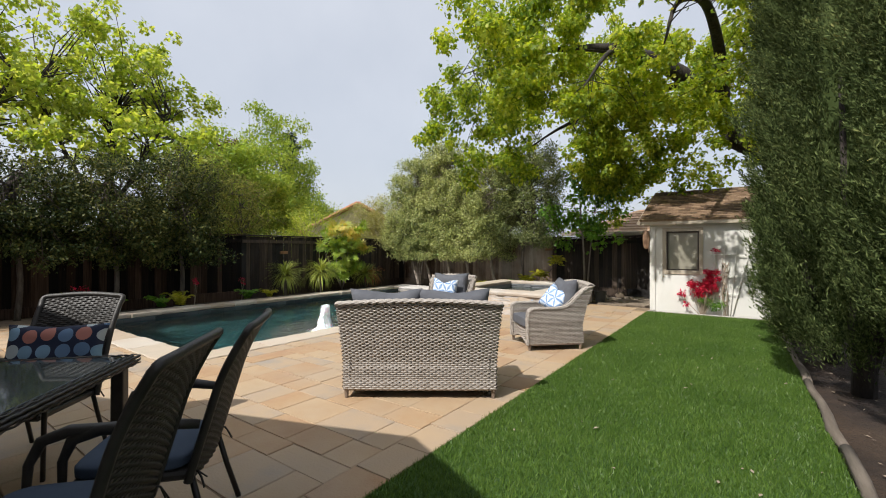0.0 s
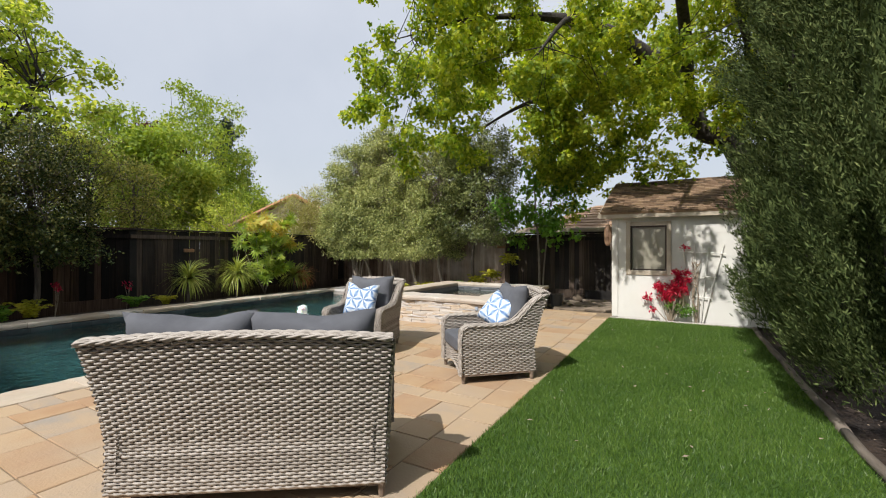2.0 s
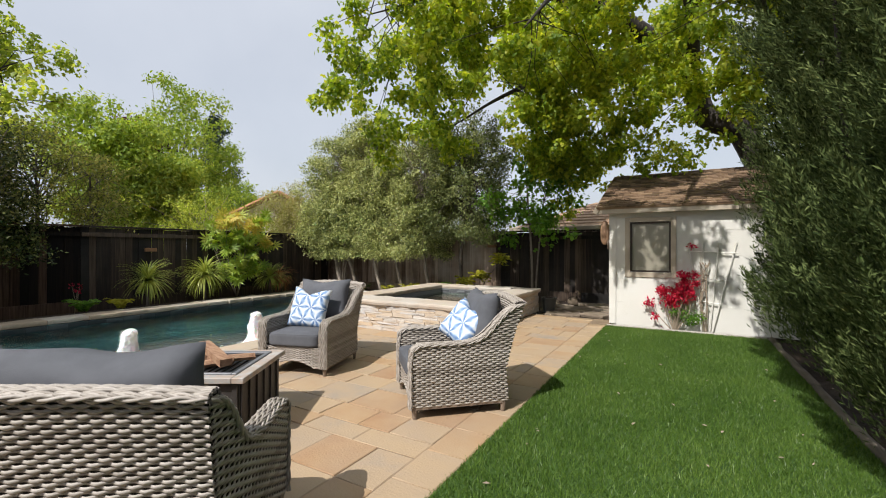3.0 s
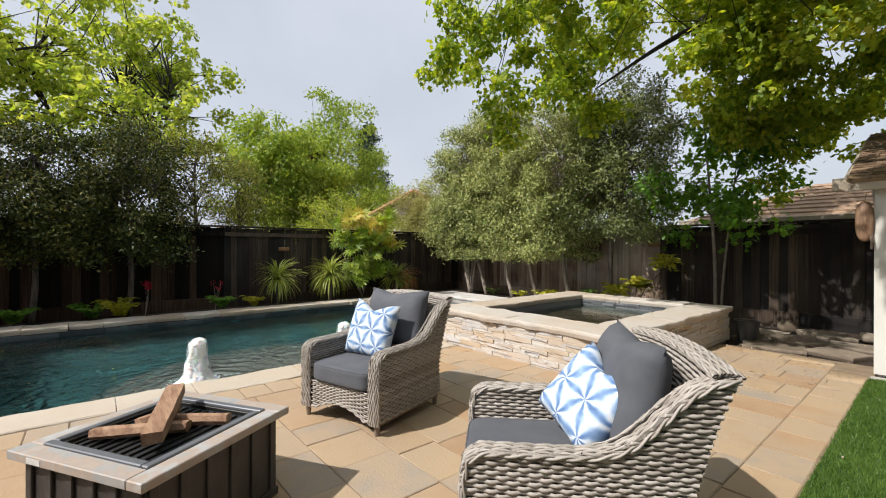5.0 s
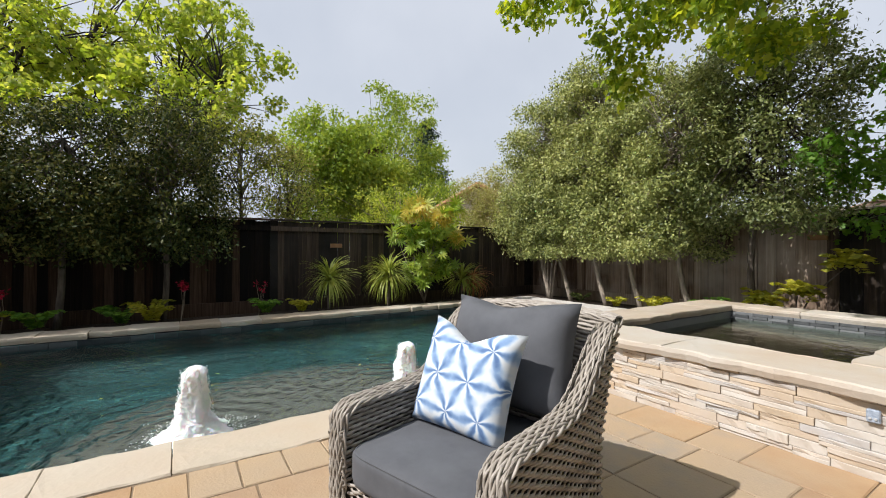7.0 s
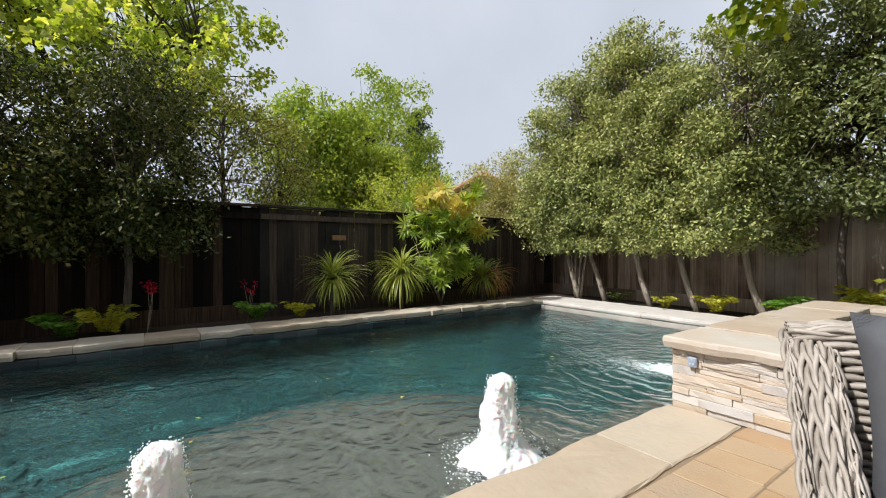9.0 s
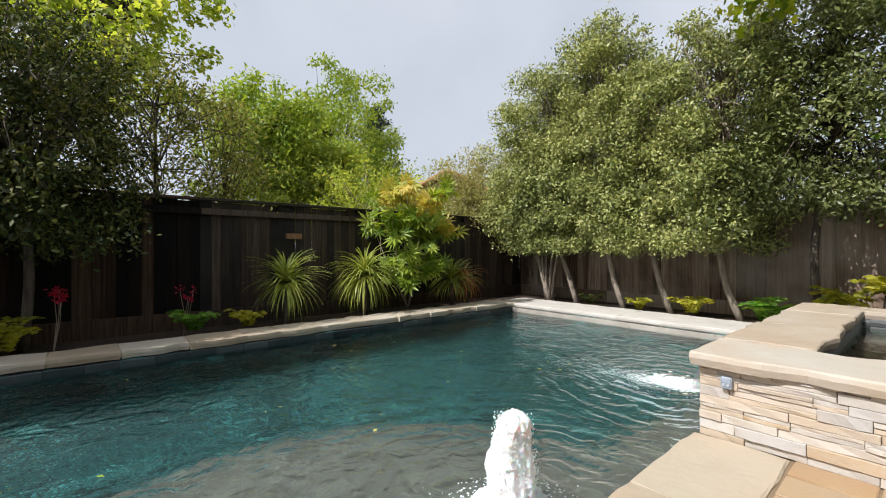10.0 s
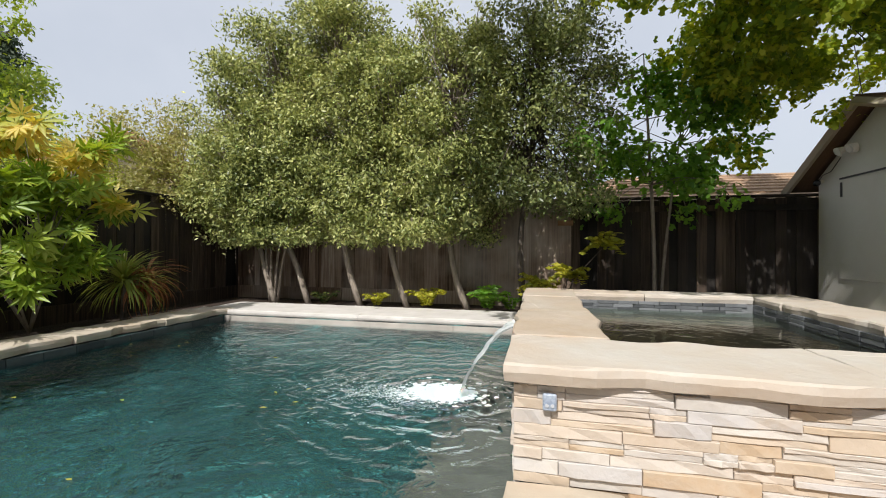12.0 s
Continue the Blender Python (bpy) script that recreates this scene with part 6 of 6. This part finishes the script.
red = [(*t, 0.09) for t in tips] + [(0.24, 0.02, 1.42, 0.05), (-0.28, -0.06, 0.22, 0.06)]
v, f = leaf_cloud(rng, red, 75, 0.052, LEAF_OVAL, 0.0, 0.1, 0.4)
link_mesh("bract_cluster", fast_mesh("bract_cluster", v, f), BRACT, boug, "bright red papery bracts")
v, f = leaf_cloud(rng, [(rng.uniform(-0.1, 0.35), -0.05, rng.uniform(0.08, 0.4), 0.1) for _ in range(12)], 40, 0.045)
link_mesh("leaf_mass", fast_mesh("leaf_mass", v, f), LEAF_YOUNG, boug)

WHITE = surface("white_paint", [(0.3, (0.68, 0.66, 0.60)), (0.7, (0.80, 0.78, 0.73))], 8, 0.6, 0.1, 60)
trel = thing("trellis", pose(-0.2, 10.74, 0), "white fan trellis leaning on the shed wall", "trellis")
for k, top in enumerate((-0.26, -0.06, 0.16, 0.40)):
    bm = bmesh.new()
    tube(bm, [(-0.03 + 0.03 * k, 0.0, -0.04), (top, 0.03, 1.42 + 0.05 * (k % 2))], 0.011, 4)
    part("slat", bm, WHITE, trel)
for z, h in ((0.48, 0.14), (0.86, 0.24), (1.30, 0.36)):
    bm = bmesh.new()
    tube(bm, [(-h * 0.9 + 0.02, 0.005, z + 0.03), (h + 0.06, 0.005, z)], 0.010, 4)
    part("crossbar", bm, WHITE, trel)
vine = thing("dry_vine", pose(-0.24, 10.69, 0), "dry leafless vine climbing the trellis", "plant")
bm = bmesh.new()
pr = random.Random(5)
for k in range(7):
    tube(bm, [(pr.uniform(-0.03, 0.03), 0, -0.04), (pr.uniform(-0.06, 0.06), -0.01, 0.5), (pr.uniform(-0.08, 0.06), 0, 0.95), (pr.uniform(-0.1, 0.08), 0.01, pr.uniform(1.0, 1.25))], 0.006, 4)
part("stem_cluster", bm, DRY, vine)
v, f = leaf_cloud(np.random.default_rng(4), [(-0.02, 0, z, 0.05) for z in (0.3, 0.5, 0.7, 0.9, 1.1)], 22, 0.05)
link_mesh("dry_leaf_mass", fast_mesh("dry_leaf_mass", v, f), DRY, vine)

# ---- moving water ----
FOAM, fn, fl, fb = material("white_foam")
fb.inputs["Base Color"].default_value = (0.88, 0.90, 0.91, 1)
fb.inputs["Roughness"].default_value = 0.6
fb.inputs["Subsurface Weight"].default_value, fb.inputs["Subsurface Scale"].default_value = 0.4, 0.04
fnz = fn.new("ShaderNodeTexNoise")
fnz.inputs["Scale"].default_value, fnz.inputs["Detail"].default_value = 60, 5
fbp = fn.new("ShaderNodeBump")
fbp.inputs["Strength"].default_value, fbp.inputs["Distance"].default_value = 0.35, 0.012
fl.new(fnz.outputs["Fac"], fbp.inputs["Height"])
fl.new(fbp.outputs[0], fb.inputs["Normal"])


def bubbler(x, y, height, seed):
    """A thick white jet that rises from the shelf, with broken edges, drops and a foam skirt."""
    rng = np.random.default_rng(seed)
    t = thing("bubbler_jet", pose(x, y, WATER_Z), "white frothing water jet rising from the pool shelf", "fountain", "pool jets")
    bm = bmesh.new()
    rows, sides = 64, 48
    ring = []
    for i in range(rows + 1):
        s = i / rows
        r = 0.118 * (1 - 0.42 * s) + 0.13 * math.exp(-s * 9) if s < 0.86 else 0.075 * math.sqrt(max(0.0, 1 - ((s - 0.86) / 0.14) ** 2)) + 0.003
        row = []
        for k in range(sides):
            a = 2 * math.pi * k / sides
            q = Vector((math.cos(a) * 1.5, math.sin(a) * 1.5, s * 6 + seed))
            q.z *= 0.45
            d = 1 + 0.26 * noise.noise(q * 1.3) + 0.16 * noise.noise(q * 3.1) + 0.12 * noise.noise(q * 7.5) + 0.08 * noise.noise(q * 17)
            row.append(bm.verts.new((r * d * math.cos(a) + 0.012 * math.sin(s * 7 + seed), r * d * math.sin(a), s * height + 0.02 * noise.noise(q * 2))))
        ring.append(row)
    for a, b in zip(ring, ring[1:]):
        for k in range(sides):
            bm.faces.new((a[k], a[(k + 1) % sides], b[(k + 1) % sides], b[k]))
    bm.faces.new(ring[-1])
    part("jet", bm, FOAM, t, smooth=True)
    n = 6000
    a, r, h = rng.uniform(0, 2 * np.pi, n), 0.0 * rng.random(n), height * 0.97 * rng.random(n)
    r = 0.108 * (1 - 0.52 * h / height) + 0.10 * np.exp(-h / height * 9) - 0.012 + 0.05 * rng.random(n) ** 3
    p = np.stack([r * np.cos(a), r * np.sin(a), h], 1)
    v, f = scatter(rng, p, rng.normal(size=(n, 3)), 0.0085, (np.array([(0.4, 0, 0), (-0.2, 0.35, 0), (-0.2, -0.35, 0), (0, 0, 0.6), (0, 0, -0.4)]), np.array([(0, 1, 3), (1, 2, 3), (2, 0, 3), (1, 0, 4), (2, 1, 4), (0, 2, 4)])), 0.6)
    tagged(link_mesh("spray", fast_mesh("spray", v, f), FOAM, t), kind="stuff")
    foam_flecks(t, rng, 0, 0, 2600, 0.10, 0.24)


DISC = (np.array([(math.cos(a) * 0.5 * (0.7 + 0.3 * (k % 2)), math.sin(a) * 0.5, 0) for k, a in enumerate(2 * math.pi * i / 7 for i in range(7))] + [(0, 0, 0.12)]), np.array([(k, (k + 1) % 7, 7) for k in range(7)]))


def foam_flecks(parent, rng, x, y, n, core, reach, z=0.003, squash=(1, 1), size=0.0085):
    a = rng.uniform(0, 2 * np.pi, n)
    r = core + np.abs(rng.normal(size=n)) * reach * 0.5
    p = np.stack([x + r * np.cos(a) * squash[0], y + r * np.sin(a) * squash[1], np.full(n, z)], 1)
    ways = np.stack([np.cos(a + 1.5), np.sin(a + 1.5), 0 * a], 1) + rng.normal(size=(n, 3)) * np.array([0.3, 0.3, 0.0])
    up = np.tile(np.array([0, 0, 12.0]), (n, 1))
    v, f = scatter(rng, p, ways, size, DISC, 0.7, face=up)
    tagged(link_mesh("foam", fast_mesh("foam", v, f), FOAM, parent), kind="stuff")


bubbler(-6.35, 6.92, 0.50, 1)
bubbler(-6.46, 5.23, 0.49, 2)

SHEET, sn_, sl_, sb_ = material("falling_water")
sb_.inputs["Base Color"].default_value = (0.8, 0.86, 0.87, 1)
sb_.inputs["Roughness"].default_value, sb_.inputs["Alpha"].default_value = 0.2, 0.55
spill = thing("spillway_fall", None, "clear sheet of water falling from spa into pool", "water", kind="structure")
bm = bmesh.new()
rows = []
for i in range(15):
    s = i / 14
    x = -6.03 - 0.46 * s
    z = 0.425 - 0.03 * s - 0.53 * s * s
    rows.append([bm.verts.new((x + 0.012 * math.sin(j * 2.1 + i), 9.62 + (j / 8 - 0.5) * (0.36 - 0.04 * s), z + 0.012 * math.sin(j * 1.7 + i * 0.6))) for j in range(9)])
for a, b in zip(rows, rows[1:]):
    for j in range(8):
        bm.faces.new((a[j], a[j + 1], b[j + 1], b[j]))
part("sheet", bm, SHEET, spill, smooth=True)
rs = np.random.default_rng(9)
foam_flecks(spill, rs, -6.62, 9.6, 1500, 0.005, 0.22, WATER_Z + 0.004, (1.3, 0.9), 0.034)
foam_flecks(spill, rs, -6.84, 9.5, 2600, 0.02, 0.62, WATER_Z + 0.003, (1.2, 0.6))
bm = bmesh.new()
for k in range(26):
    a, r = rs.uniform(0, 6.28), 0.11 * rs.random() ** 0.5
    bmesh.ops.create_icosphere(bm, subdivisions=1, radius=0.03 + 0.02 * rs.random(), matrix=pose(-6.52 + r * math.cos(a), 9.6 + r * math.sin(a), WATER_Z + 0.004))
part("splash", bm, FOAM, spill, smooth=True)

# leaves and specks afloat
rs = np.random.default_rng(12)
n = 34
p = np.stack([rs.uniform(-10.4, -7.4, n), rs.uniform(3.2, 11.0, n), np.full(n, WATER_Z + 0.004)], 1)
v, f = scatter(rs, p, rs.normal(size=(n, 3)) * np.array([1, 1, 0]), 0.036, LEAF_OVAL, 0.6, face=np.tile(np.array([0, 0, 15.0]), (n, 1)))
tagged(link_mesh("floating_leaves", fast_mesh("floating_leaves", v, f), LEAF_GOLD), "small pale leaves drifting on the pool", "leaves", kind="stuff")
n = 420
p = np.stack([rs.uniform(-1.7, 0.5, n), rs.uniform(1.0, 10.4, n), np.full(n, 0.03)], 1)
q = np.stack([rs.uniform(-3.4, -1.8, n), rs.uniform(9.5, 13.6, n), np.full(n, 0.012)], 1)
w = np.stack([0.75 + 0.45 * rs.random(n), rs.uniform(1.0, 10.4, n), np.full(n, -0.03)], 1)[:160]
p = np.concatenate([p[:70], q, w])
v, f = scatter(rs, p, rs.normal(size=(len(p), 3)) * np.array([1, 1, 0.15]), 0.034, LEAF_OVAL, 0.5, face=np.tile(np.array([0, 0, 6.0]), (len(p), 1)))
tagged(link_mesh("fallen_leaves", fast_mesh("fallen_leaves", v, f), DRY), "dry fallen leaves on lawn edge and paving", "leaves", kind="stuff")

# ---- spa fittings ----
BLUE_TILE = surface("blue_grey_plate", [(0.3, (0.20, 0.25, 0.33)), (0.7, (0.42, 0.48, 0.58))], 60, 0.35, 0.3, 80)
for x in (-5.86, -3.54):
    s = thing("spa_switch", pose(x, SY0 - 0.018, 0.345), "small blue-grey spa control plate on the stone face", "switch", "spa control plates")
    part("plate", boxed(-0.028, 0.028, -0.012, 0.012, -0.035, 0.035, bevel=0.006), BLUE_TILE, s)
    for dx in (-0.011, 0.011):
        bm = bmesh.new()
        tube(bm, [(dx, -0.013, -0.01), (dx, -0.018, -0.01)], 0.007, 8)
        part("button", bm, plain("button_grey", (0.5, 0.52, 0.55), 0.4), s)

# inner slate courses of the spa
ledge_tile = mesh_of(boxed(-0.1, 0.1, -0.012, 0.012, -0.017, 0.017, bevel=0.003), "slate_strip")
ledge_tile.materials.append(SLATE)
pr = random.Random(77)
for row in range(4):
    x = SX0 + 0.58 + 0.05 * (row % 2)
    while x < SX1 - 0.55:
        o = link_mesh("slate_strip", ledge_tile, None, spa)
        o.matrix_basis = pose(x, SY1 - 0.408 + pr.uniform(-0.006, 0.004), 0.30 + 0.036 * row)
        x += 0.205
    y = SY0 + 0.7
    while y < SY1 - 0.5:
        o = link_mesh("slate_strip", ledge_tile, None, spa)
        o.matrix_basis = pose(SX1 - 0.478 + pr.uniform(-0.004, 0.006), y, 0.30 + 0.036 * row, 0, 0, 90)
        y += 0.205

# ---- on and about the shed ----
plaque = thing("wall_carving", pose(-1.775, HY0 - 0.05, 1.66), "carved oval wooden float hanging on the shed corner", "ornament")
bm = superbox(0.15, 0.09, 0.44, 2.4, 8)
part("body", bm, surface("carved_wood", [(0.3, (0.16, 0.08, 0.04)), (0.7, (0.38, 0.24, 0.15))], 9, 0.6, 0.3, 30, stretch=(4, 4, 1)), plaque, smooth=True)
bm = bmesh.new()
tube(bm, [(0.04, 0.0, -0.05), (0.06, -0.01, -0.22), (0.055, 0.0, -0.30)], [0.02, 0.018, 0.012], 6)
part("hook", bm, FOOT, plaque)
bm = bmesh.new()
tube(bm, [(0, 0, 0.2), (0.01, 0.02, 0.30)], 0.006, 5)
part("cord", bm, DRY, plaque)

LAMP_GLASS = plain("lamp_lens", (0.62, 0.62, 0.60), 0.15, spec=0.7)
flood = thing("flood_light", pose(HX0 - 0.02, 13.3, 2.38), "twin round floodlight on the shed gable, unlit", "lamp")
bm = bmesh.new()
tube(bm, [(0.018, 0, 0), (-0.03, 0, 0)], 0.05, 12)
part("base", bm, WHITE, flood, smooth=False)
for dy in (-0.11, 0.11):
    bm = bmesh.new()
    tube(bm, [(-0.03, dy * 0.3, 0.0), (-0.07, dy, 0.02)], 0.015, 6)
    tube(bm, [(-0.05, dy, 0.03), (-0.14, dy, -0.02)], [0.03, 0.068], 14)
    head = part("head", bm, WHITE, flood)
    bm = bmesh.new()
    tube(bm, [(-0.1405, dy, -0.0202), (-0.148, dy, -0.024)], [0.062, 0.05], 14)
    part("lens", bm, LAMP_GLASS, head)
eye_cam = thing("security_camera", pose(HX0 - 0.02, 14.0, 2.02), "small dark dome camera under the gable eave", "camera device")
bm = bmesh.new()
tube(bm, [(0.018, 0, 0.02), (-0.02, 0, 0.02)], 0.03, 10)
part("mount", bm, WHITE, eye_cam)
bm = bmesh.new()
bmesh.ops.create_icosphere(bm, subdivisions=2, radius=0.05, matrix=pose(-0.06, 0, 0))
part("dome", bm, plain("smoked_dome", (0.02, 0.02, 0.022), 0.1), eye_cam, smooth=True)
bm = bmesh.new()
tube(bm, [(-0.03, 0, 0.04), (-0.04, -0.1, 0.1), (-0.02, -0.25, 0.13), (0.0, -0.42, 0.3)], 0.006, 5)
part("cable", bm, ALU, eye_cam)
hatch = thing("shed_hatch", pose(HX0 - 0.006, 13.0, 1.3), "flush painted hatch door on the shed gable wall", "door")
part("panel", boxed(-0.006, 0.004, -0.62, 0.6, -0.72, 0.72, bevel=0.003), STUCCO, hatch)
part("hinge", boxed(-0.014, -0.007, 0.56, 0.6, 0.45, 0.66), ALU, hatch)
part("batten", boxed(-0.02, -0.007, -0.62, 0.6, 0.70, 0.725), ALU, hatch)

# ---- corner between spa and shed ----
for i, (x, y, w, d, a) in enumerate(((-2.75, 11.65, 0.7, 0.5, 12), (-2.1, 11.75, 0.5, 0.45, -20), (-2.6, 12.3, 0.6, 0.5, 40), (-2.0, 12.5, 0.55, 0.6, 5), (-3.05, 12.7, 0.5, 0.45, -10), (-2.4, 13.1, 0.6, 0.5, 25), (-3.1, 12.1, 0.4, 0.4, 60))):
    o = link_mesh("flagstone", rough_slab(w, d, 0.07, 300 + i, 0.05, 0.14, FLAG), None)
    tagged(o, "rough tan flagstone set loosely in the soil", "stone", "flagstones by the shed")
    o.matrix_basis = pose(x, y, 0.015 + 0.012 * (i % 3), (i % 3 - 1) * 1.5, (i % 2) * 1.5, a)
for i, (x, y, s) in enumerate(((-3.2, 12.45, 0.16), (-2.9, 13.3, 0.2), (-3.25, 13.0, 0.13), (-1.95, 13.2, 0.15), (-2.55, 12.75, 0.12))):
    bm = superbox(s * 1.5, s * 1.1, s, 2.6, 5)
    for v in bm.verts:
        v.co *= 1 + 0.18 * noise.noise(v.co * 9 + Vector((i * 5, 0, 0)))
    solid("boulder", bm, FLAG, "small tan boulder lying by the fence", "stone", group="boulders by the fence", smooth=True, m=pose(x, y, s * 0.3, 0, 0, i * 40))
pot = thing("planter_pot", pose(-3.12, 11.9, -0.03), "dark tapered planter pot at the spa corner", "pot")
bm = bmesh.new()
tube(bm, [(0, 0, 0), (0, 0, 0.28), (0, 0, 0.32)], [0.12, 0.16, 0.17], 18)
part("body", bm, plain("dark_glaze", (0.05, 0.052, 0.05), 0.4), pot)
part("soil", tube(bmesh.new(), [(0, 0, 0.3205), (0, 0, 0.323)], 0.14, 16), SOIL, pot)

# small tags on the fence
for m in (pose(-12.075, 8.1, 1.33, 0, 0, 90), pose(-8.05, 14.15, 1.42), pose(-5.45, 14.15, 1.45)):
    tag = thing("fence_block", m, "small unpainted wooden block screwed to the fence", "block", "fence blocks")
    part("block", boxed(-0.13, 0.13, -0.04, 0.02, -0.045, 0.045, bevel=0.006), surface("new_wood", [(0.3, (0.22, 0.11, 0.05)), (0.7, (0.36, 0.2, 0.1))], 9, 0.7, 0.2, 40), tag)

# ---- neighbours ----
nb = thing("neighbour_house", pose(-16.3, 15.3, 0, 0, 0, 45), "cream gabled house with clay tile roof beyond the fence", "house")
bm = bmesh.new()
for y in (0.0, 6.0):
    bm.faces.new([bm.verts.new((x, y, z)) for x, z in ((-2.6, -0.05), (2.6, -0.05), (2.6, 2.35), (0, 3.75), (-2.6, 2.35))])
bm.verts.ensure_lookup_table()
for i in range(5):
    j = (i + 1) % 5
    bm.faces.new((bm.verts[i], bm.verts[j], bm.verts[5 + j], bm.verts[5 + i]))
bmesh.ops.recalc_face_normals(bm, faces=bm.faces)
part("wall", bm, surface("cream_stucco", [(0.3, (0.66, 0.54, 0.42)), (0.7, (0.74, 0.64, 0.52))], 2, 0.85, 0.3, 50), nb)
for s in (-1, 1):
    roof_n = part("roof", boxed(0, 3.25, -0.3, 6.3, 0.0, 0.08, m=pose(0, 0, 3.80, 0, 28.3, 0) if s > 0 else pose(0, 0, 3.80, 0, 151.7, 0) @ pose(0, 0, -0.08)), ROOF_TILE, nb, "clay tile roof slope")
    part("barge_tile", tube(bmesh.new(), [(0, -0.32, 3.88), (s * 2.85, -0.32, 2.34)], 0.09, 7), ROOF_TILE, nb)
    for k in range(14):
        y = 0.0 + k * 0.44
        part("tile_row", tube(bmesh.new(), [(s * 0.05, y, 3.86), (s * 2.85, y, 2.36)], 0.06, 6), ROOF_TILE, roof_n)

nb2 = thing("neighbour_bungalow", None, "low bungalow with tan shingle hip roof beyond fence", "house")
part("wall", boxed(-5.4, 4.0, 17.4, 23.0, -0.05, 2.1), surface("beige_stucco", [(0.3, (0.5, 0.42, 0.33)), (0.7, (0.6, 0.5, 0.4))], 2, 0.85, 0.3, 50), nb2)
bm = bmesh.new()
a = [bm.verts.new(p) for p in ((-5.9, 16.9, 2.1), (4.5, 16.9, 2.1), (4.5, 23.5, 2.1), (-5.9, 23.5, 2.1), (-3.6, 20.2, 3.22), (2.2, 20.2, 3.22))]
for q in ((0, 1, 5, 4), (1, 2, 5), (2, 3, 4, 5), (3, 0, 4), (3, 2, 1, 0)):
    bm.faces.new([a[k] for k in q])
part("roof", bm, ROOF_TAN, nb2, "tan shingle hip roof")
for k in range(9):
    s = k / 9
    y, z = 16.9 + 3.3 * s, 2.1 + 1.12 * s
    part("shingle_course", boxed(-5.85 + 2.3 * s, 4.45 - 2.3 * s, y, y + 0.04, z + 0.0, z + 0.035), ROOF_TAN, nb2)
part("gutter", boxed(-5.95, 4.5, 16.84, 16.9, 2.0, 2.13, bevel=0.01), TRIM, nb2)
part("vent_cap", boxed(-3.1, -2.85, 19.2, 19.45, 2.7, 3.2, bevel=0.01), TRIM, nb2)

# ---- paving ----
patio = thing("pavement", None, "tan and grey concrete pavers in a mixed bond", "pavement", kind="structure")
bm = bmesh.new()
box(bm, -5.8, -1.72, -5.0, 8.3, -0.12, -0.007)
box(bm, -3.32, -1.7, 8.302, 11.3, -0.12, -0.007)
box(bm, -12.0, -5.802, -5.0, 2.3, -0.12, -0.007)
part("bedding", bm, JOINT, patio, "dark sand between the pavers")


def paver_mesh(w, d, seed):
    rng = random.Random(seed)
    bm = boxed(-w / 2 + 0.004, w / 2 - 0.004, -d / 2 + 0.0035, d / 2 - 0.0035, -0.05, 0, bevel=0.0045)
    for v in bm.verts:
        v.co.x += rng.uniform(-0.003, 0.003)
        v.co.y += rng.uniform(-0.003, 0.003)
    me = mesh_of(bm, "paver")
    me.materials.append(PAVER)
    return me


PAVERS = {}


def lay(w, d, x, y, rng, out):
    key = (round(w, 2), round(d, 2))
    if key not in PAVERS:
        PAVERS[key] = [paver_mesh(key[0], key[1], hash_seed) for hash_seed in (1, 2)]
    out.append((rng.choice(PAVERS[key]), x, y, rng.uniform(-0.0035, 0.0025), w / key[0], d / key[1]))


rng = random.Random(91)
laid = []
# border course along the lawn, soldier course along the coping
y = -4.5
while y < 10.6:
    lay(0.3, 0.4, -1.89, y + 0.2, rng, laid)
    y += 0.4
y = 2.3
while y < 8.2:
    lay(0.32, 0.24, -5.404, y + 0.12, rng, laid)
    y += 0.24
# field: bands across the patio with mixed lengths
def field(x0, x1, y0, y1):
    y, k = y0, 0
    while y < y1 - 0.02:
        d = min((0.3, 0.42, 0.3, 0.42, 0.22)[k % 5], y1 - y)
        x = x0
        while x < x1 - 0.02:
            w = rng.choice((0.3, 0.42, 0.42, 0.5))
            if x1 - x - w < 0.16:
                w = x1 - x
            lay(w, d, x + w / 2, y + d / 2, rng, laid)
            x += w
        y += d
        k += 1


field(-5.24, -2.04, 0.2, 8.28)
field(-3.27, -2.04, 8.28, 11.2)
field(-11.0, -5.24, 0.2, 2.24)
laid.sort(key=lambda p: abs(p[1] + 3.2) + 0.7 * abs(p[2] - 4.2))
for me, x, y, z, a, b in laid[:300]:
    o = link_mesh("paver", me, None, patio)
    o.matrix_basis = Matrix.Translation((x, y, z)) @ Matrix.Diagonal((a, b, 1, 1))
vs, fs, base = [], [], 0
for me, x, y, z, a, b in laid[300:]:
    co = np.empty(len(me.vertices) * 3)
    me.vertices.foreach_get("co", co)
    vs.append(co.reshape(-1, 3) * (a, b, 1) + (x, y, z))
    for p in me.polygons:
        q = list(p.vertices)
        for i in range(1, len(q) - 1):
            fs.append((base + q[0], base + q[i], base + q[i + 1]))
    base += len(me.vertices)
PAVER_REST = surface("paver_far", [(0.18, (0.30, 0.26, 0.215)), (0.32, (0.40, 0.295, 0.195)), (0.5, (0.43, 0.31, 0.19)), (0.68, (0.40, 0.26, 0.145)), (0.85, (0.34, 0.19, 0.10))], 3.2, 0.8, 0.4, 60, piece=0.5, stain=(1.1, (0.33, 0.27, 0.21), 0.45), island=True)
tagged(link_mesh("paver_field", fast_mesh("paver_field", np.concatenate(vs), np.array(fs)), PAVER_REST, patio), kind="stuff")
